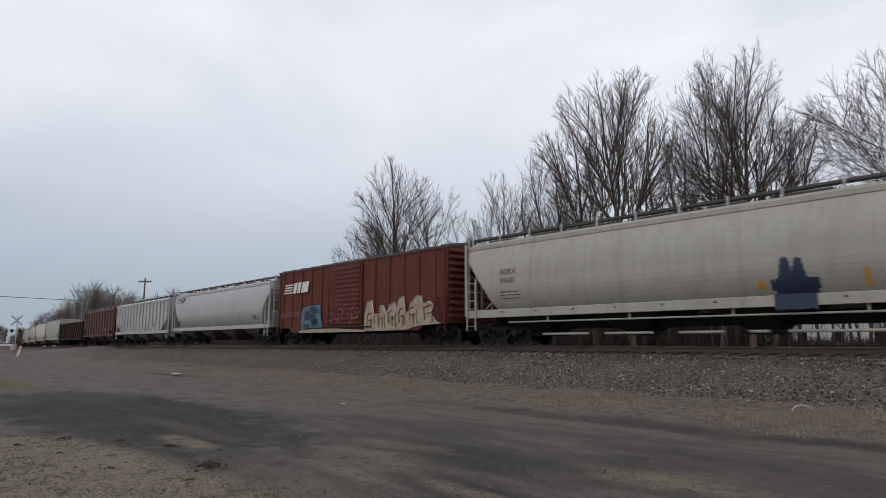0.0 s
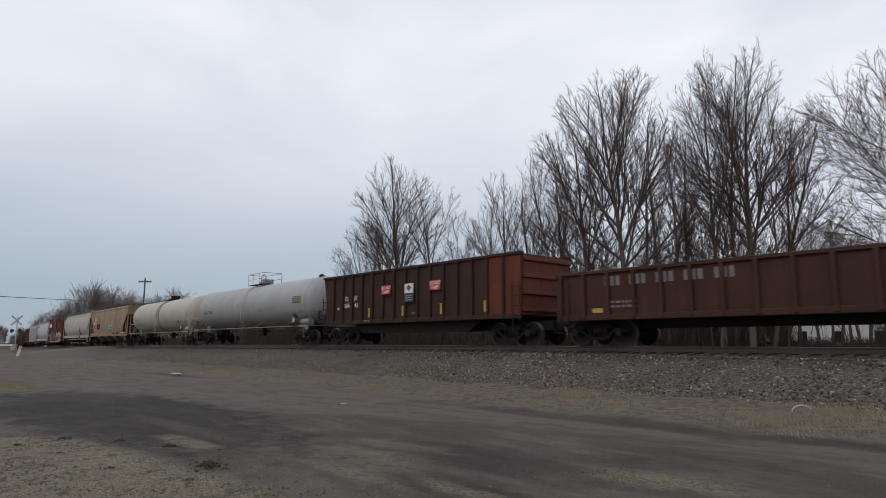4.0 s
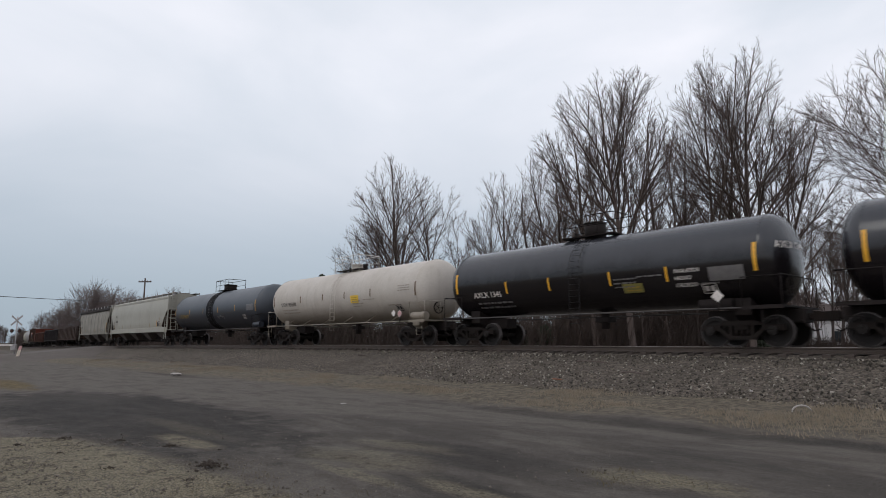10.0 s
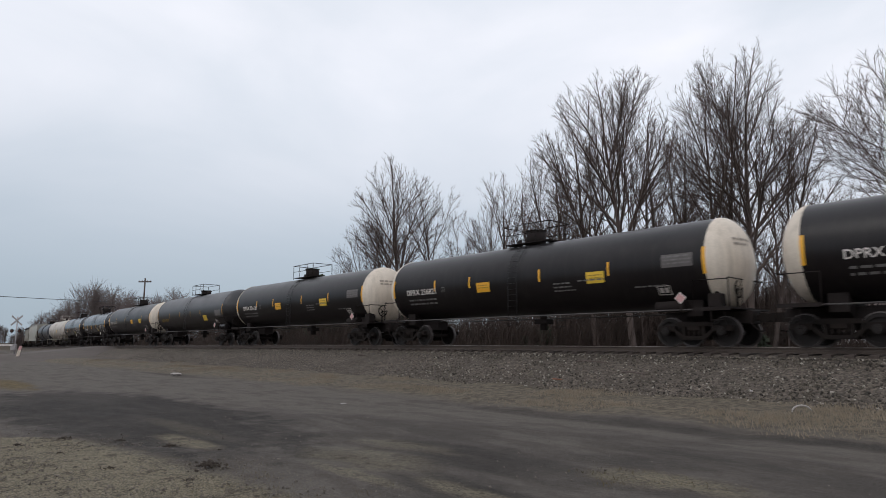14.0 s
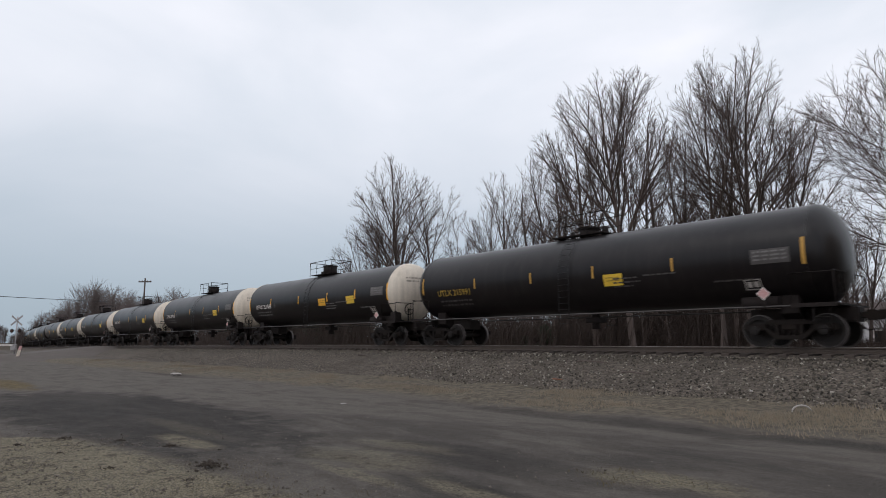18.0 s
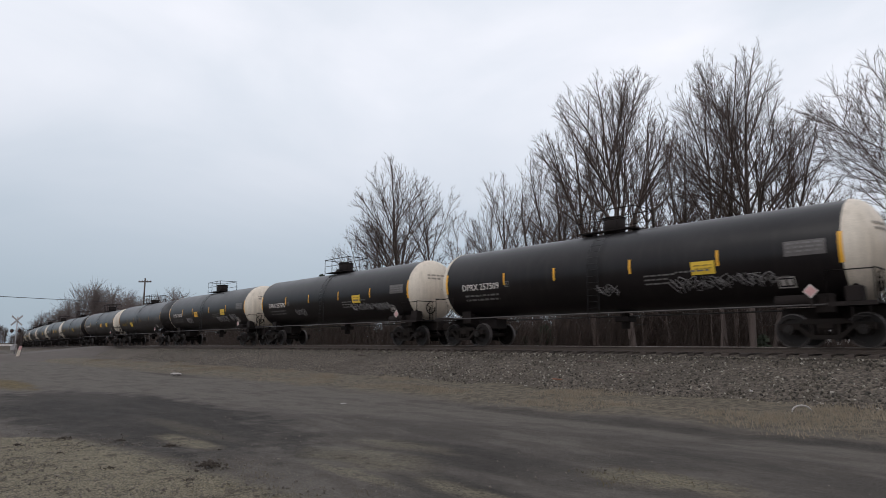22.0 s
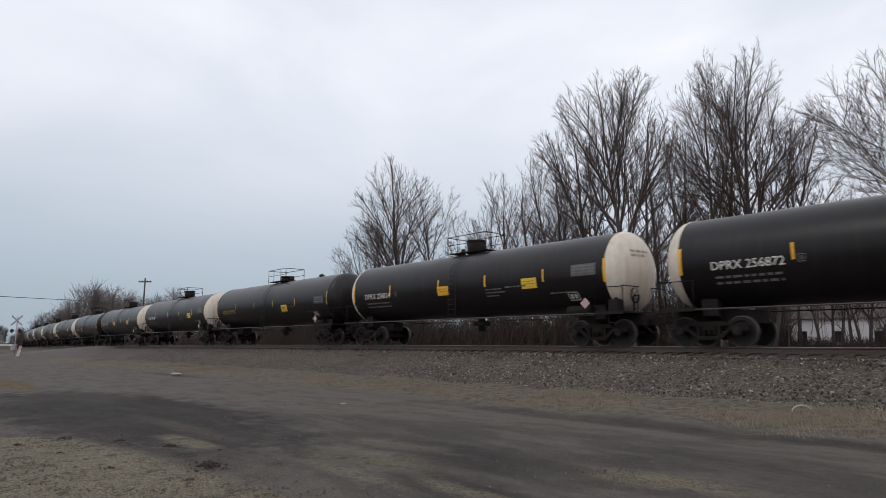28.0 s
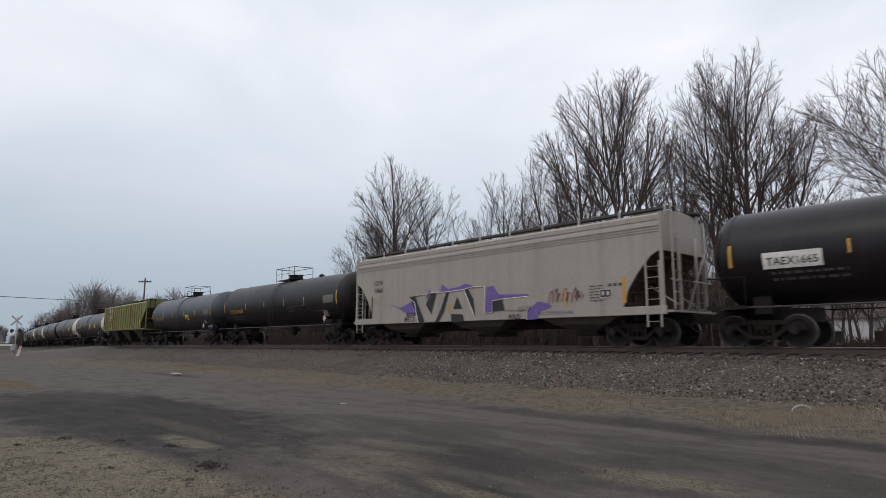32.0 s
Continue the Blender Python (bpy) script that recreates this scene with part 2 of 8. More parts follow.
MAT = {
    # paler tops of the black tanks: sky reflection put into the colour
    "tank_black": shade("tank_black", (0.0080, 0.0072, 0.0078), (0.015, 0.0132, 0.0130), 0.33, spec=0.28, scale=0.5, bump=0.05, streak=0.25, streak_colour=(0.035, 0.032, 0.028), vary=0.15, z_tint=(3.4, 4.6, 0.4, (0.045, 0.044, 0.046))),
    "tank_gloss": shade("tank_gloss", (0.0085, 0.0078, 0.0090), (0.015, 0.0140, 0.0145), 0.20, spec=0.5, scale=0.5, bump=0.03, streak=0.2, streak_colour=(0.04, 0.036, 0.03), z_tint=(3.0, 3.7, 0.55, (0.048, 0.051, 0.062))),
    # this pale top stands for dust and painted sky sheen together
    "tank_dust_sheen": shade("tank_dust_sheen", (0.0095, 0.0085, 0.009), (0.016, 0.014, 0.013), 0.38, scale=0.5, bump=0.05, streak=0.3, streak_colour=(0.03, 0.026, 0.022), z_tint=(3.2, 3.6, 0.85, (0.047, 0.046, 0.050))),
    "tank_soot": shade("tank_soot", (0.006, 0.006, 0.007), (0.010, 0.010, 0.012), 0.75, spec=0.15, scale=1.5, bump=0.05, streak=0.4, streak_colour=(0.016, 0.017, 0.02)),
    "plate_slate": shade("plate_slate", (0.16, 0.17, 0.18), (0.09, 0.10, 0.11), 0.6, scale=4, bump=0.0),
    "stencil_white": shade("stencil_white", (0.50, 0.49, 0.46), (0.34, 0.33, 0.31), 0.6, scale=6, bump=0.0),
    "paint_cyan": shade("paint_cyan", (0.20, 0.46, 0.50), (0.15, 0.36, 0.42), 0.6, scale=4, bump=0.0),
    "paint_violet_pale": shade("paint_violet_pale", (0.24, 0.20, 0.34), (0.30, 0.27, 0.34), 0.6, scale=5, bump=0.0),
    "emblem_cream": shade("emblem_cream", (0.52, 0.46, 0.38), (0.36, 0.24, 0.16), 0.7, scale=1.6, bump=0.0, amount=0.8),
    # slate, blue and umber: the lighter top is sky sheen painted in
    "tank_slate": shade("tank_slate", (0.020, 0.026, 0.036), (0.030, 0.036, 0.045), 0.42, scale=0.6, bump=0.05, streak=0.35, streak_colour=(0.02, 0.02, 0.022), z_tint=(2.4, 4.3, 0.8, (0.062, 0.071, 0.086))),
    "tank_blue": shade("tank_blue", (0.014, 0.015, 0.018), (0.022, 0.023, 0.026), 0.45, scale=0.6, bump=0.05, streak=0.3, streak_colour=(0.012, 0.011, 0.012), z_tint=(2.7, 4.2, 0.85, (0.058, 0.070, 0.088))),
    "tank_umber": shade("tank_umber", (0.0085, 0.0078, 0.0080), (0.014, 0.012, 0.0115), 0.42, spec=0.28, scale=0.7, bump=0.06, streak=0.3, streak_colour=(0.03, 0.026, 0.022), z_tint=(3.6, 4.7, 0.5, (0.035, 0.034, 0.034))),
    # white, cream and silver shells turn darker towards the belly
    "tank_white": shade("tank_white", (0.49, 0.475, 0.425), (0.39, 0.37, 0.315), 0.5, scale=0.5, bump=0.04, streak=0.25, streak_colour=(0.25, 0.205, 0.15), z_tint=(2.9, 1.8, 0.75, (0.16, 0.125, 0.085))),
    "tank_cream": shade("tank_cream", (0.375, 0.375, 0.305), (0.30, 0.30, 0.238), 0.5, scale=0.4, bump=0.04, streak=0.25, streak_colour=(0.24, 0.22, 0.16), z_tint=(2.6, 1.7, 0.6, (0.14, 0.125, 0.09))),
    "tank_silver": shade("tank_silver", (0.31, 0.325, 0.325), (0.25, 0.26, 0.258), 0.5, scale=0.4, bump=0.04, streak=0.3, streak_colour=(0.17, 0.16, 0.14), z_tint=(2.8, 1.8, 0.65, (0.11, 0.105, 0.095))),
    "head_white": shade("head_white", (0.66, 0.62, 0.52), (0.52, 0.475, 0.38), 0.55, scale=0.7, bump=0.04, streak=0.4, streak_colour=(0.24, 0.20, 0.15)),
    "grey_light": shade("grey_light", (0.365, 0.365, 0.312), (0.29, 0.287, 0.245), 0.6, scale=0.4, bump=0.05, streak=0.4, streak_colour=(0.22, 0.20, 0.16), seams=(3.9, 0.14, 0.35, (0.17, 0.155, 0.13))),
    "grey_new": shade("grey_new", (0.325, 0.330, 0.282), (0.27, 0.272, 0.23), 0.5, scale=0.4, bump=0.04, streak=0.25, streak_colour=(0.28, 0.25, 0.2), seams=(3.1, 0.12, 0.4, (0.24, 0.22, 0.18))),
    "grey_worn": shade("grey_worn", (0.255, 0.252, 0.213), (0.165, 0.158, 0.130), 0.65, amount=0.85, scale=0.6, bump=0.06, streak=0.6, streak_colour=(0.13, 0.12, 0.10), seams=(1.85, 0.22, 0.9, (0.06, 0.055, 0.048))),
    "grey_dusty": shade("grey_dusty", (0.335, 0.320, 0.278), (0.28, 0.265, 0.228), 0.65, scale=0.5, bump=0.06, streak=0.4, streak_colour=(0.21, 0.185, 0.15), seams=(4.2, 0.3, 0.3, (0.18, 0.155, 0.125))),
    "silver_clean": shade("silver_clean", (0.40, 0.405, 0.405), (0.32, 0.325, 0.325), 0.45, scale=0.5, bump=0.03, streak=0.3, streak_colour=(0.2, 0.19, 0.17)),
    "tan_rust": shade("tan_rust", (0.27, 0.20, 0.128), (0.185, 0.115, 0.066), 0.7, amount=0.9, scale=0.45, bump=0.08, streak=0.45, streak_colour=(0.16, 0.085, 0.045), seams=(2.6, 0.3, 0.3, (0.12, 0.07, 0.04))),
    "green_car": shade("green_car", (0.142, 0.166, 0.046), (0.150, 0.148, 0.046), 0.55, scale=0.35, bump=0.06, streak=0.35, streak_colour=(0.105, 0.075, 0.030)),
    "green_rib": shade("green_rib", (0.245, 0.250, 0.098), (0.19, 0.175, 0.07), 0.6, scale=0.8, bump=0.05, streak=0.5, streak_colour=(0.12, 0.06, 0.028)),
    "oxide_red": shade("oxide_red", (0.122, 0.034, 0.021), (0.082, 0.027, 0.018), 0.7, spec=0.25, scale=0.6, bump=0.08, streak=0.75, streak_colour=(0.055, 0.022, 0.014)),
    "oxide_deep": shade("oxide_deep", (0.085, 0.030, 0.020), (0.06, 0.025, 0.018), 0.7, scale=0.5, bump=0.08, streak=0.5, streak_colour=(0.03, 0.02, 0.015)),
    "gon_brown": shade("gon_brown", (0.047, 0.029, 0.020), (0.030, 0.020, 0.015), 0.8, spec=0.2, scale=0.6, bump=0.1, streak=0.5, streak_colour=(0.022, 0.018, 0.015)),
    "gon_rust": shade("gon_rust", (0.042, 0.028, 0.022), (0.020, 0.013, 0.010), 0.85, spec=0.2, amount=0.9, scale=0.6, bump=0.1, streak=0.8, streak_colour=(0.025, 0.014, 0.009)),
    "gon_black": shade("gon_black", (0.018, 0.0155, 0.017), (0.026, 0.022, 0.021), 0.75, spec=0.25, scale=0.6, bump=0.08, streak=0.5, streak_colour=(0.03, 0.024, 0.019)),
    "gon_red": shade("gon_red", (0.062, 0.031, 0.022), (0.036, 0.021, 0.016), 0.8, spec=0.2, scale=0.6, bump=0.1, streak=0.6, streak_colour=(0.03, 0.02, 0.015)),
    "gon_post": shade("gon_post", (0.075, 0.058, 0.049), (0.045, 0.030, 0.023), 0.75, scale=0.9, bump=0.08, streak=0.7, streak_colour=(0.03, 0.02, 0.016)),
    "roof_soot": shade("roof_soot", (0.034, 0.033, 0.032), (0.055, 0.052, 0.048), 0.85, spec=0.2, scale=1.4, bump=0.1, streak=0.5, streak_colour=(0.02, 0.019, 0.018)),
    "roof_dark": shade("roof_dark", (0.065, 0.063, 0.060), (0.10, 0.095, 0.088), 0.8, scale=1.0, bump=0.1),
    "running_gear": shade("running_gear", (0.012, 0.0105, 0.009), (0.019, 0.015, 0.0125), 0.9, spec=0.2, scale=3, bump=0.2, vary=0.2),
    "wheel_steel": shade("wheel_steel", (0.0105, 0.009, 0.008), (0.017, 0.0135, 0.011), 0.75, 0.2, scale=4, bump=0.1),
    "tread": shade("tread", (0.13, 0.125, 0.12), (0.08, 0.075, 0.07), 0.45, 0.7, scale=4, bump=0.05),
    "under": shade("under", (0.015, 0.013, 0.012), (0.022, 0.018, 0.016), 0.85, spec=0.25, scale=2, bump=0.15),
    "rail_rust": shade("rail_rust", (0.056, 0.046, 0.036), (0.042, 0.035, 0.029), 0.75, scale=3, bump=0.2),
    "rail_head": shade("rail_head", (0.33, 0.32, 0.30), (0.2, 0.19, 0.17), 0.4, 0.85, scale=5, bump=0.05),
    "tie_wood": shade("tie_wood", (0.055, 0.047, 0.039), (0.036, 0.031, 0.027), 0.9, scale=2, fine=40, bump=0.5, stretch=(6, 1, 6), vary=0.3),
    "reflector": shade("reflector", (0.78, 0.42, 0.03), (0.62, 0.34, 0.04), 0.4, scale=2, bump=0.0, amount=0.4),
    "panel_yellow": shade("panel_yellow", (0.74, 0.52, 0.05), (0.60, 0.40, 0.05), 0.5, scale=2, bump=0.0, amount=0.4),
    "yellow_old": shade("yellow_old", (0.50, 0.29, 0.05), (0.35, 0.2, 0.05), 0.6, scale=3, bump=0.0),
    "paint_white": shade("paint_white", (0.72, 0.71, 0.67), (0.45, 0.44, 0.40), 0.6, scale=5, bump=0.0),
    "paint_pale": shade("paint_pale", (0.16, 0.16, 0.155), (0.10, 0.10, 0.098), 0.6, scale=6, bump=0.0),
    "paint_dim": shade("paint_dim", (0.07, 0.068, 0.065), (0.05, 0.05, 0.048), 0.6, scale=6, bump=0.0),
    "paint_black": shade("paint_black", (0.02, 0.02, 0.022), None, 0.6, scale=5, bump=0.0),
    "paint_gold": shade("paint_gold", (0.40, 0.27, 0.04), (0.25, 0.17, 0.03), 0.6, scale=5, bump=0.0),
    "paint_red": shade("paint_red", (0.50, 0.05, 0.045), (0.4, 0.06, 0.05), 0.5, scale=5, bump=0.0),
    "paint_navy": shade("paint_navy", (0.018, 0.030, 0.065), (0.028, 0.045, 0.085), 0.6, scale=3, bump=0.0),
    "paint_sky": shade("paint_sky", (0.13, 0.33, 0.38), (0.10, 0.24, 0.30), 0.6, scale=3, bump=0.0),
    "paint_teal": shade("paint_teal", (0.075, 0.185, 0.225), (0.045, 0.11, 0.15), 0.6, scale=2.5, bump=0.0, amount=0.9),
    "paint_purple": shade("paint_purple", (0.115, 0.080, 0.29), (0.17, 0.13, 0.31), 0.6, scale=3, bump=0.0),
    "paint_rose": shade("paint_rose", (0.36, 0.20, 0.20), (0.28, 0.2, 0.2), 0.6, scale=3, bump=0.0),
    "paint_rust": shade("paint_rust", (0.30, 0.10, 0.04), (0.2, 0.08, 0.04), 0.7, scale=3, bump=0.0),
    "paint_cream": shade("paint_cream", (0.50, 0.47, 0.38), (0.40, 0.38, 0.32), 0.6, scale=5, bump=0.0),
    "stain_faint": shade("stain_faint", (0.30, 0.28, 0.235), (0.25, 0.23, 0.19), 0.6, scale=3, bump=0.0),
    "belt_grey": shade("belt_grey", (0.13, 0.125, 0.11), (0.08, 0.075, 0.065), 0.7, scale=2, bump=0.05),
    "rust_a": shade("rust_a", (0.105, 0.062, 0.022), (0.135, 0.098, 0.030), 0.7, scale=0.9, bump=0.05, streak=0.9, streak_colour=(0.06, 0.032, 0.018)),
    "rust_b": shade("rust_b", (0.135, 0.105, 0.036), (0.13, 0.135, 0.042), 0.7, scale=0.8, bump=0.05, streak=0.8, streak_colour=(0.055, 0.032, 0.018)),
    "rust_c": shade("rust_c", (0.15, 0.125, 0.042), (0.115, 0.145, 0.046), 0.7, scale=0.8, bump=0.05, streak=0.7, streak_colour=(0.085, 0.046, 0.022)),
    "mark_old": shade("mark_old", (0.20, 0.145, 0.05), (0.15, 0.11, 0.05), 0.7, scale=3, bump=0.0),
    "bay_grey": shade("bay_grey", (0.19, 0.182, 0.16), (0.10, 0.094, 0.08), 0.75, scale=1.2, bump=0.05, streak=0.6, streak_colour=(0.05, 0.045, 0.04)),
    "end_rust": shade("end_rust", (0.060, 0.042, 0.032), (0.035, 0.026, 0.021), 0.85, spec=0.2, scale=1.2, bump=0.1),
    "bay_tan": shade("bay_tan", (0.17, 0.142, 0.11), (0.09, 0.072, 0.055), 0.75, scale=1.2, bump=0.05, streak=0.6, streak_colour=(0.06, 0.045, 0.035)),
    "tag_white": shade("tag_white", (0.26, 0.26, 0.26), (0.10, 0.10, 0.10), 0.6, scale=4, bump=0.0),
    "plate_grey": shade("plate_grey", (0.115, 0.112, 0.108), (0.075, 0.073, 0.07), 0.6, scale=4, bump=0.0),
    "mark_olive": shade("mark_olive", (0.22, 0.20, 0.05), (0.15, 0.14, 0.05), 0.6, scale=3, bump=0.0),
    "spray_cream": shade("spray_cream", (0.40, 0.35, 0.26), (0.24, 0.15, 0.10), 0.65, scale=2.5, bump=0.0, amount=0.8),
    "rust_faint": shade("rust_faint", (0.062, 0.026, 0.026), (0.03, 0.022, 0.025), 0.6, scale=3, bump=0.0),
    "placard": shade("placard", (0.52, 0.34, 0.33), (0.45, 0.16, 0.16), 0.5, scale=8, bump=0.0),
    "bark": shade("bark", (0.100, 0.082, 0.071), (0.062, 0.051, 0.044), 0.9, scale=3, fine=18, bump=0.7, stretch=(3, 3, 0.5), vary=0.2),
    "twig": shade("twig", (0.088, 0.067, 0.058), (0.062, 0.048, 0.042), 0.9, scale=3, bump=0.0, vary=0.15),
    # a paler twig colour with the haze of distance painted in
    "twig_haze": shade("twig_haze", (0.165, 0.140, 0.130), (0.13, 0.11, 0.102), 0.9, scale=1, bump=0.0, vary=0.15),
    "shed_red": shade("shed_red", (0.24, 0.075, 0.075), (0.19, 0.07, 0.07), 0.7, scale=1, bump=0.1),
    "clod": shade("clod", (0.052, 0.044, 0.033), (0.034, 0.029, 0.023), 0.95, scale=6, bump=0.2),
    "brush_brown": shade("brush_brown", (0.054, 0.040, 0.031), (0.034, 0.027, 0.022), 0.9, scale=1, bump=0.0),
    "dead_leaf": shade("dead_leaf", (0.15, 0.062, 0.030), (0.10, 0.045, 0.022), 0.8, scale=4, bump=0.0),
    "needles": shade("needles", (0.024, 0.036, 0.020), (0.035, 0.045, 0.024), 0.8, scale=2, bump=0.0, vary=0.2),
    "straw": shade("straw", (0.275, 0.24, 0.175), (0.175, 0.15, 0.11), 0.9, scale=1.2, bump=0.0),
    "weed": shade("weed", (0.115, 0.105, 0.058), (0.16, 0.135, 0.08), 0.9, scale=1.2, bump=0.0),
    "stone": shade("stone", (0.17, 0.155, 0.13), (0.10, 0.092, 0.08), 0.85, scale=6, bump=0.2, amount=1.0),
    "stone_pale": shade("stone_pale", (0.28, 0.265, 0.25), (0.2, 0.19, 0.18), 0.85, scale=6, bump=0.2),
    "house_white": shade("house_white", (0.80, 0.83, 0.84), (0.70, 0.73, 0.74), 0.6, scale=1, bump=0.05),
    "house_roof": shade("house_roof", (0.075, 0.062, 0.055), None, 0.9, scale=2, bump=0.2),
    "concrete": shade("concrete", (0.085, 0.078, 0.070), (0.055, 0.052, 0.047), 0.9, scale=1.2, bump=0.2, streak=0.3),
    "pole_wood": shade("pole_wood", (0.075, 0.062, 0.052), (0.05, 0.043, 0.038), 0.9, scale=2, bump=0.3, stretch=(4, 4, 0.4)),
    "signal_metal": shade("signal_metal", (0.36, 0.36, 0.36), (0.28, 0.28, 0.28), 0.5, 0.4, scale=3, bump=0.05),
    "signal_black": shade("signal_black", (0.02, 0.02, 0.02), None, 0.6, scale=3, bump=0.0),
    "road_far": shade("road_far", (0.080, 0.071, 0.060), (0.060, 0.053, 0.045), 0.9, scale=0.6, bump=0.1),
    "rust_scrap": shade("rust_scrap", (0.24, 0.10, 0.055), (0.16, 0.07, 0.045), 0.8, scale=4, bump=0.1),
    "litter": shade("litter", (0.42, 0.41, 0.385), (0.22, 0.21, 0.195), 0.6, scale=8, bump=0.1),
}


def glass_pane():
    m = bpy.data.materials.new("window_glass")
    m.use_nodes = True
    p = m.node_tree.nodes["Principled BSDF"]
    p.inputs["Base Color"].default_value = (0.03, 0.035, 0.04, 1)
    p.inputs["Roughness"].default_value = 0.08
    return m


MAT["glass"] = glass_pane()


def ground_material():
    """Gravelly verge, worn asphalt and dry turf, in zones that run beside the track."""
    m = bpy.data.materials.new("trackside_ground")
    m.use_nodes = True
    n, l = m.node_tree.nodes, m.node_tree.links
    p = n["Principled BSDF"]
    co = n.new("ShaderNodeTexCoord")
    sep = n.new("ShaderNodeSeparateXYZ")
    l.new(co.outputs["Object"], sep.inputs["Vector"])

    def noise_tex(scale, detail=5, rough=0.6, stretch=(1, 1, 1)):
        mp = n.new("ShaderNodeMapping")
        mp.inputs["Scale"].default_value = stretch
        l.new(co.outputs["Object"], mp.inputs["Vector"])
        t = n.new("ShaderNodeTexNoise")
        t.inputs["Scale"].default_value = scale
        t.inputs["Detail"].default_value = detail
        t.inputs["Roughness"].default_value = rough
        l.new(mp.outputs["Vector"], t.inputs["Vector"])
        return t.outputs["Fac"]

    def math_node(op, a, b):
        k = n.new("ShaderNodeMath")
        k.operation = op
        for i, v in enumerate((a, b)):
            if isinstance(v, (int, float)):
                k.inputs[i].default_value = v
            else:
                l.new(v, k.inputs[i])
        return k.outputs["Value"]

    def ramp(v, lo, hi, a=0.0, b=1.0):
        k = n.new("ShaderNodeMapRange")
        k.interpolation_type = "SMOOTHSTEP"
        for key, val in (("From Min", lo), ("From Max", hi), ("To Min", a), ("To Max", b)):
            k.inputs[key].default_value = val
        l.new(v, k.inputs["Value"])
        return k.outputs["Result"]

    def blend(fac, a, b):
        k = n.new("ShaderNodeMixRGB")
        l.new(fac, k.inputs["Fac"])
        for i, v in (("Color1", a), ("Color2", b)):
            if isinstance(v, tuple):
                k.inputs[i].default_value = (*v, 1)
            else:
                l.new(v, k.inputs[i])
        return k.outputs["Color"]

    wob = noise_tex(0.35, 4, 0.6, (0.5, 1, 1))
    wob_small = noise_tex(1.6, 5, 0.65)
    edge = math_node("ADD", sep.outputs["Y"], math_node("ADD", math_node("MULTIPLY", math_node("SUBTRACT", wob, 0.5), 2.0), math_node("MULTIPLY", math_node("SUBTRACT", wob_small, 0.5), 1.2)))
    fine = noise_tex(38, 6, 0.75)
    mid = noise_tex(5, 6, 0.7)
    def along(points):
        """A height over y that changes with x from -24 to 0."""
        k = n.new("ShaderNodeMapRange")
        k.inputs["From Min"].default_value, k.inputs["From Max"].default_value = -24, 0
        l.new(sep.outputs["X"], k.inputs["Value"])
        r = n.new("ShaderNodeValToRGB")
        el = r.color_ramp.elements
        for i, (x, y) in enumerate(points):
            e = el[i] if i < 2 else el.new(0.5)
            e.position = (x + 24) / 24
            e.color = (y / 12, y / 12, y / 12, 1)
        l.new(k.outputs["Result"], r.inputs["Fac"])
        return math_node("MULTIPLY", r.outputs["Color"], 12.0)

    def blot(x, y, rx, ry, soft=0.0):
        """A patch with ragged edges."""
        dx = math_node("DIVIDE", math_node("SUBTRACT", sep.outputs["X"], x), rx)
        dy = math_node("DIVIDE", math_node("SUBTRACT", sep.outputs["Y"], y), ry)
        d = math_node("ADD", math_node("MULTIPLY", dx, dx), math_node("MULTIPLY", dy, dy))
        return ramp(math_node("ADD", d, math_node("MULTIPLY", math_node("SUBTRACT", wob_small, 0.5), 2.2)), soft, 1.5 - soft * 0.4, 1.0, 0.0)

    rag = math_node("ADD", math_node("MULTIPLY", math_node("SUBTRACT", wob, 0.5), 1.6), math_node("MULTIPLY", math_node("SUBTRACT", wob_small, 0.5), 1.5))
    y_rag = math_node("ADD", sep.outputs["Y"], rag)
    turf = blend(ramp(mid, 0.35, 0.65), (0.080, 0.072, 0.056), (0.185, 0.165, 0.130))
    chips = n.new("ShaderNodeTexVoronoi")
    chips.inputs["Scale"].default_value = 62
    l.new(co.outputs["Object"], chips.inputs["Vector"])
    chip = n.new("ShaderNodeSeparateColor")
    l.new(chips.outputs["Color"], chip.inputs["Color"])
    speck = math_node("ADD", math_node("MULTIPLY", chip.outputs["Red"], 0.26), math_node("ADD", math_node("MULTIPLY", fine, 0.48), math_node("MULTIPLY", noise_tex(11, 6, 0.75), 0.36)))
    clump = noise_tex(2.6, 6, 0.7)
    verge = blend(ramp(speck, 0.34, 0.74), (0.052, 0.049, 0.033), (0.280, 0.256, 0.190))
    verge = blend(ramp(noise_tex(0.9, 5, 0.6), 0.44, 0.62, 0.0, 0.55), verge, blend(ramp(speck, 0.36, 0.72), (0.128, 0.118, 0.085), (0.262, 0.241, 0.178)))
    verge = blend(ramp(clump, 0.55, 0.61, 0.0, 0.85), verge, blend(ramp(speck, 0.4, 0.7), (0.034, 0.030, 0.022), (0.105, 0.094, 0.068)))
    verge = blend(ramp(noise_tex(7, 4, 0.6, (0.6, 1.2, 1)), 0.60, 0.68, 0.0, 0.8), verge, (0.036, 0.031, 0.024))
    tar_light = blend(ramp(speck, 0.25, 0.85), (0.090, 0.084, 0.076), (0.165, 0.155, 0.140))
    tar_light = blend(ramp(noise_tex(1.1, 6, 0.7, (0.6, 1.4, 1)), 0.45, 0.62, 0.0, 0.55), tar_light, (0.066, 0.059, 0.051))
    tar_mid = blend(ramp(speck, 0.25, 0.85), (0.050, 0.046, 0.042), (0.096, 0.089, 0.081))
    tar_dark = blend(ramp(speck, 0.25, 0.85), (0.021, 0.0195, 0.018), (0.043, 0.039, 0.036))
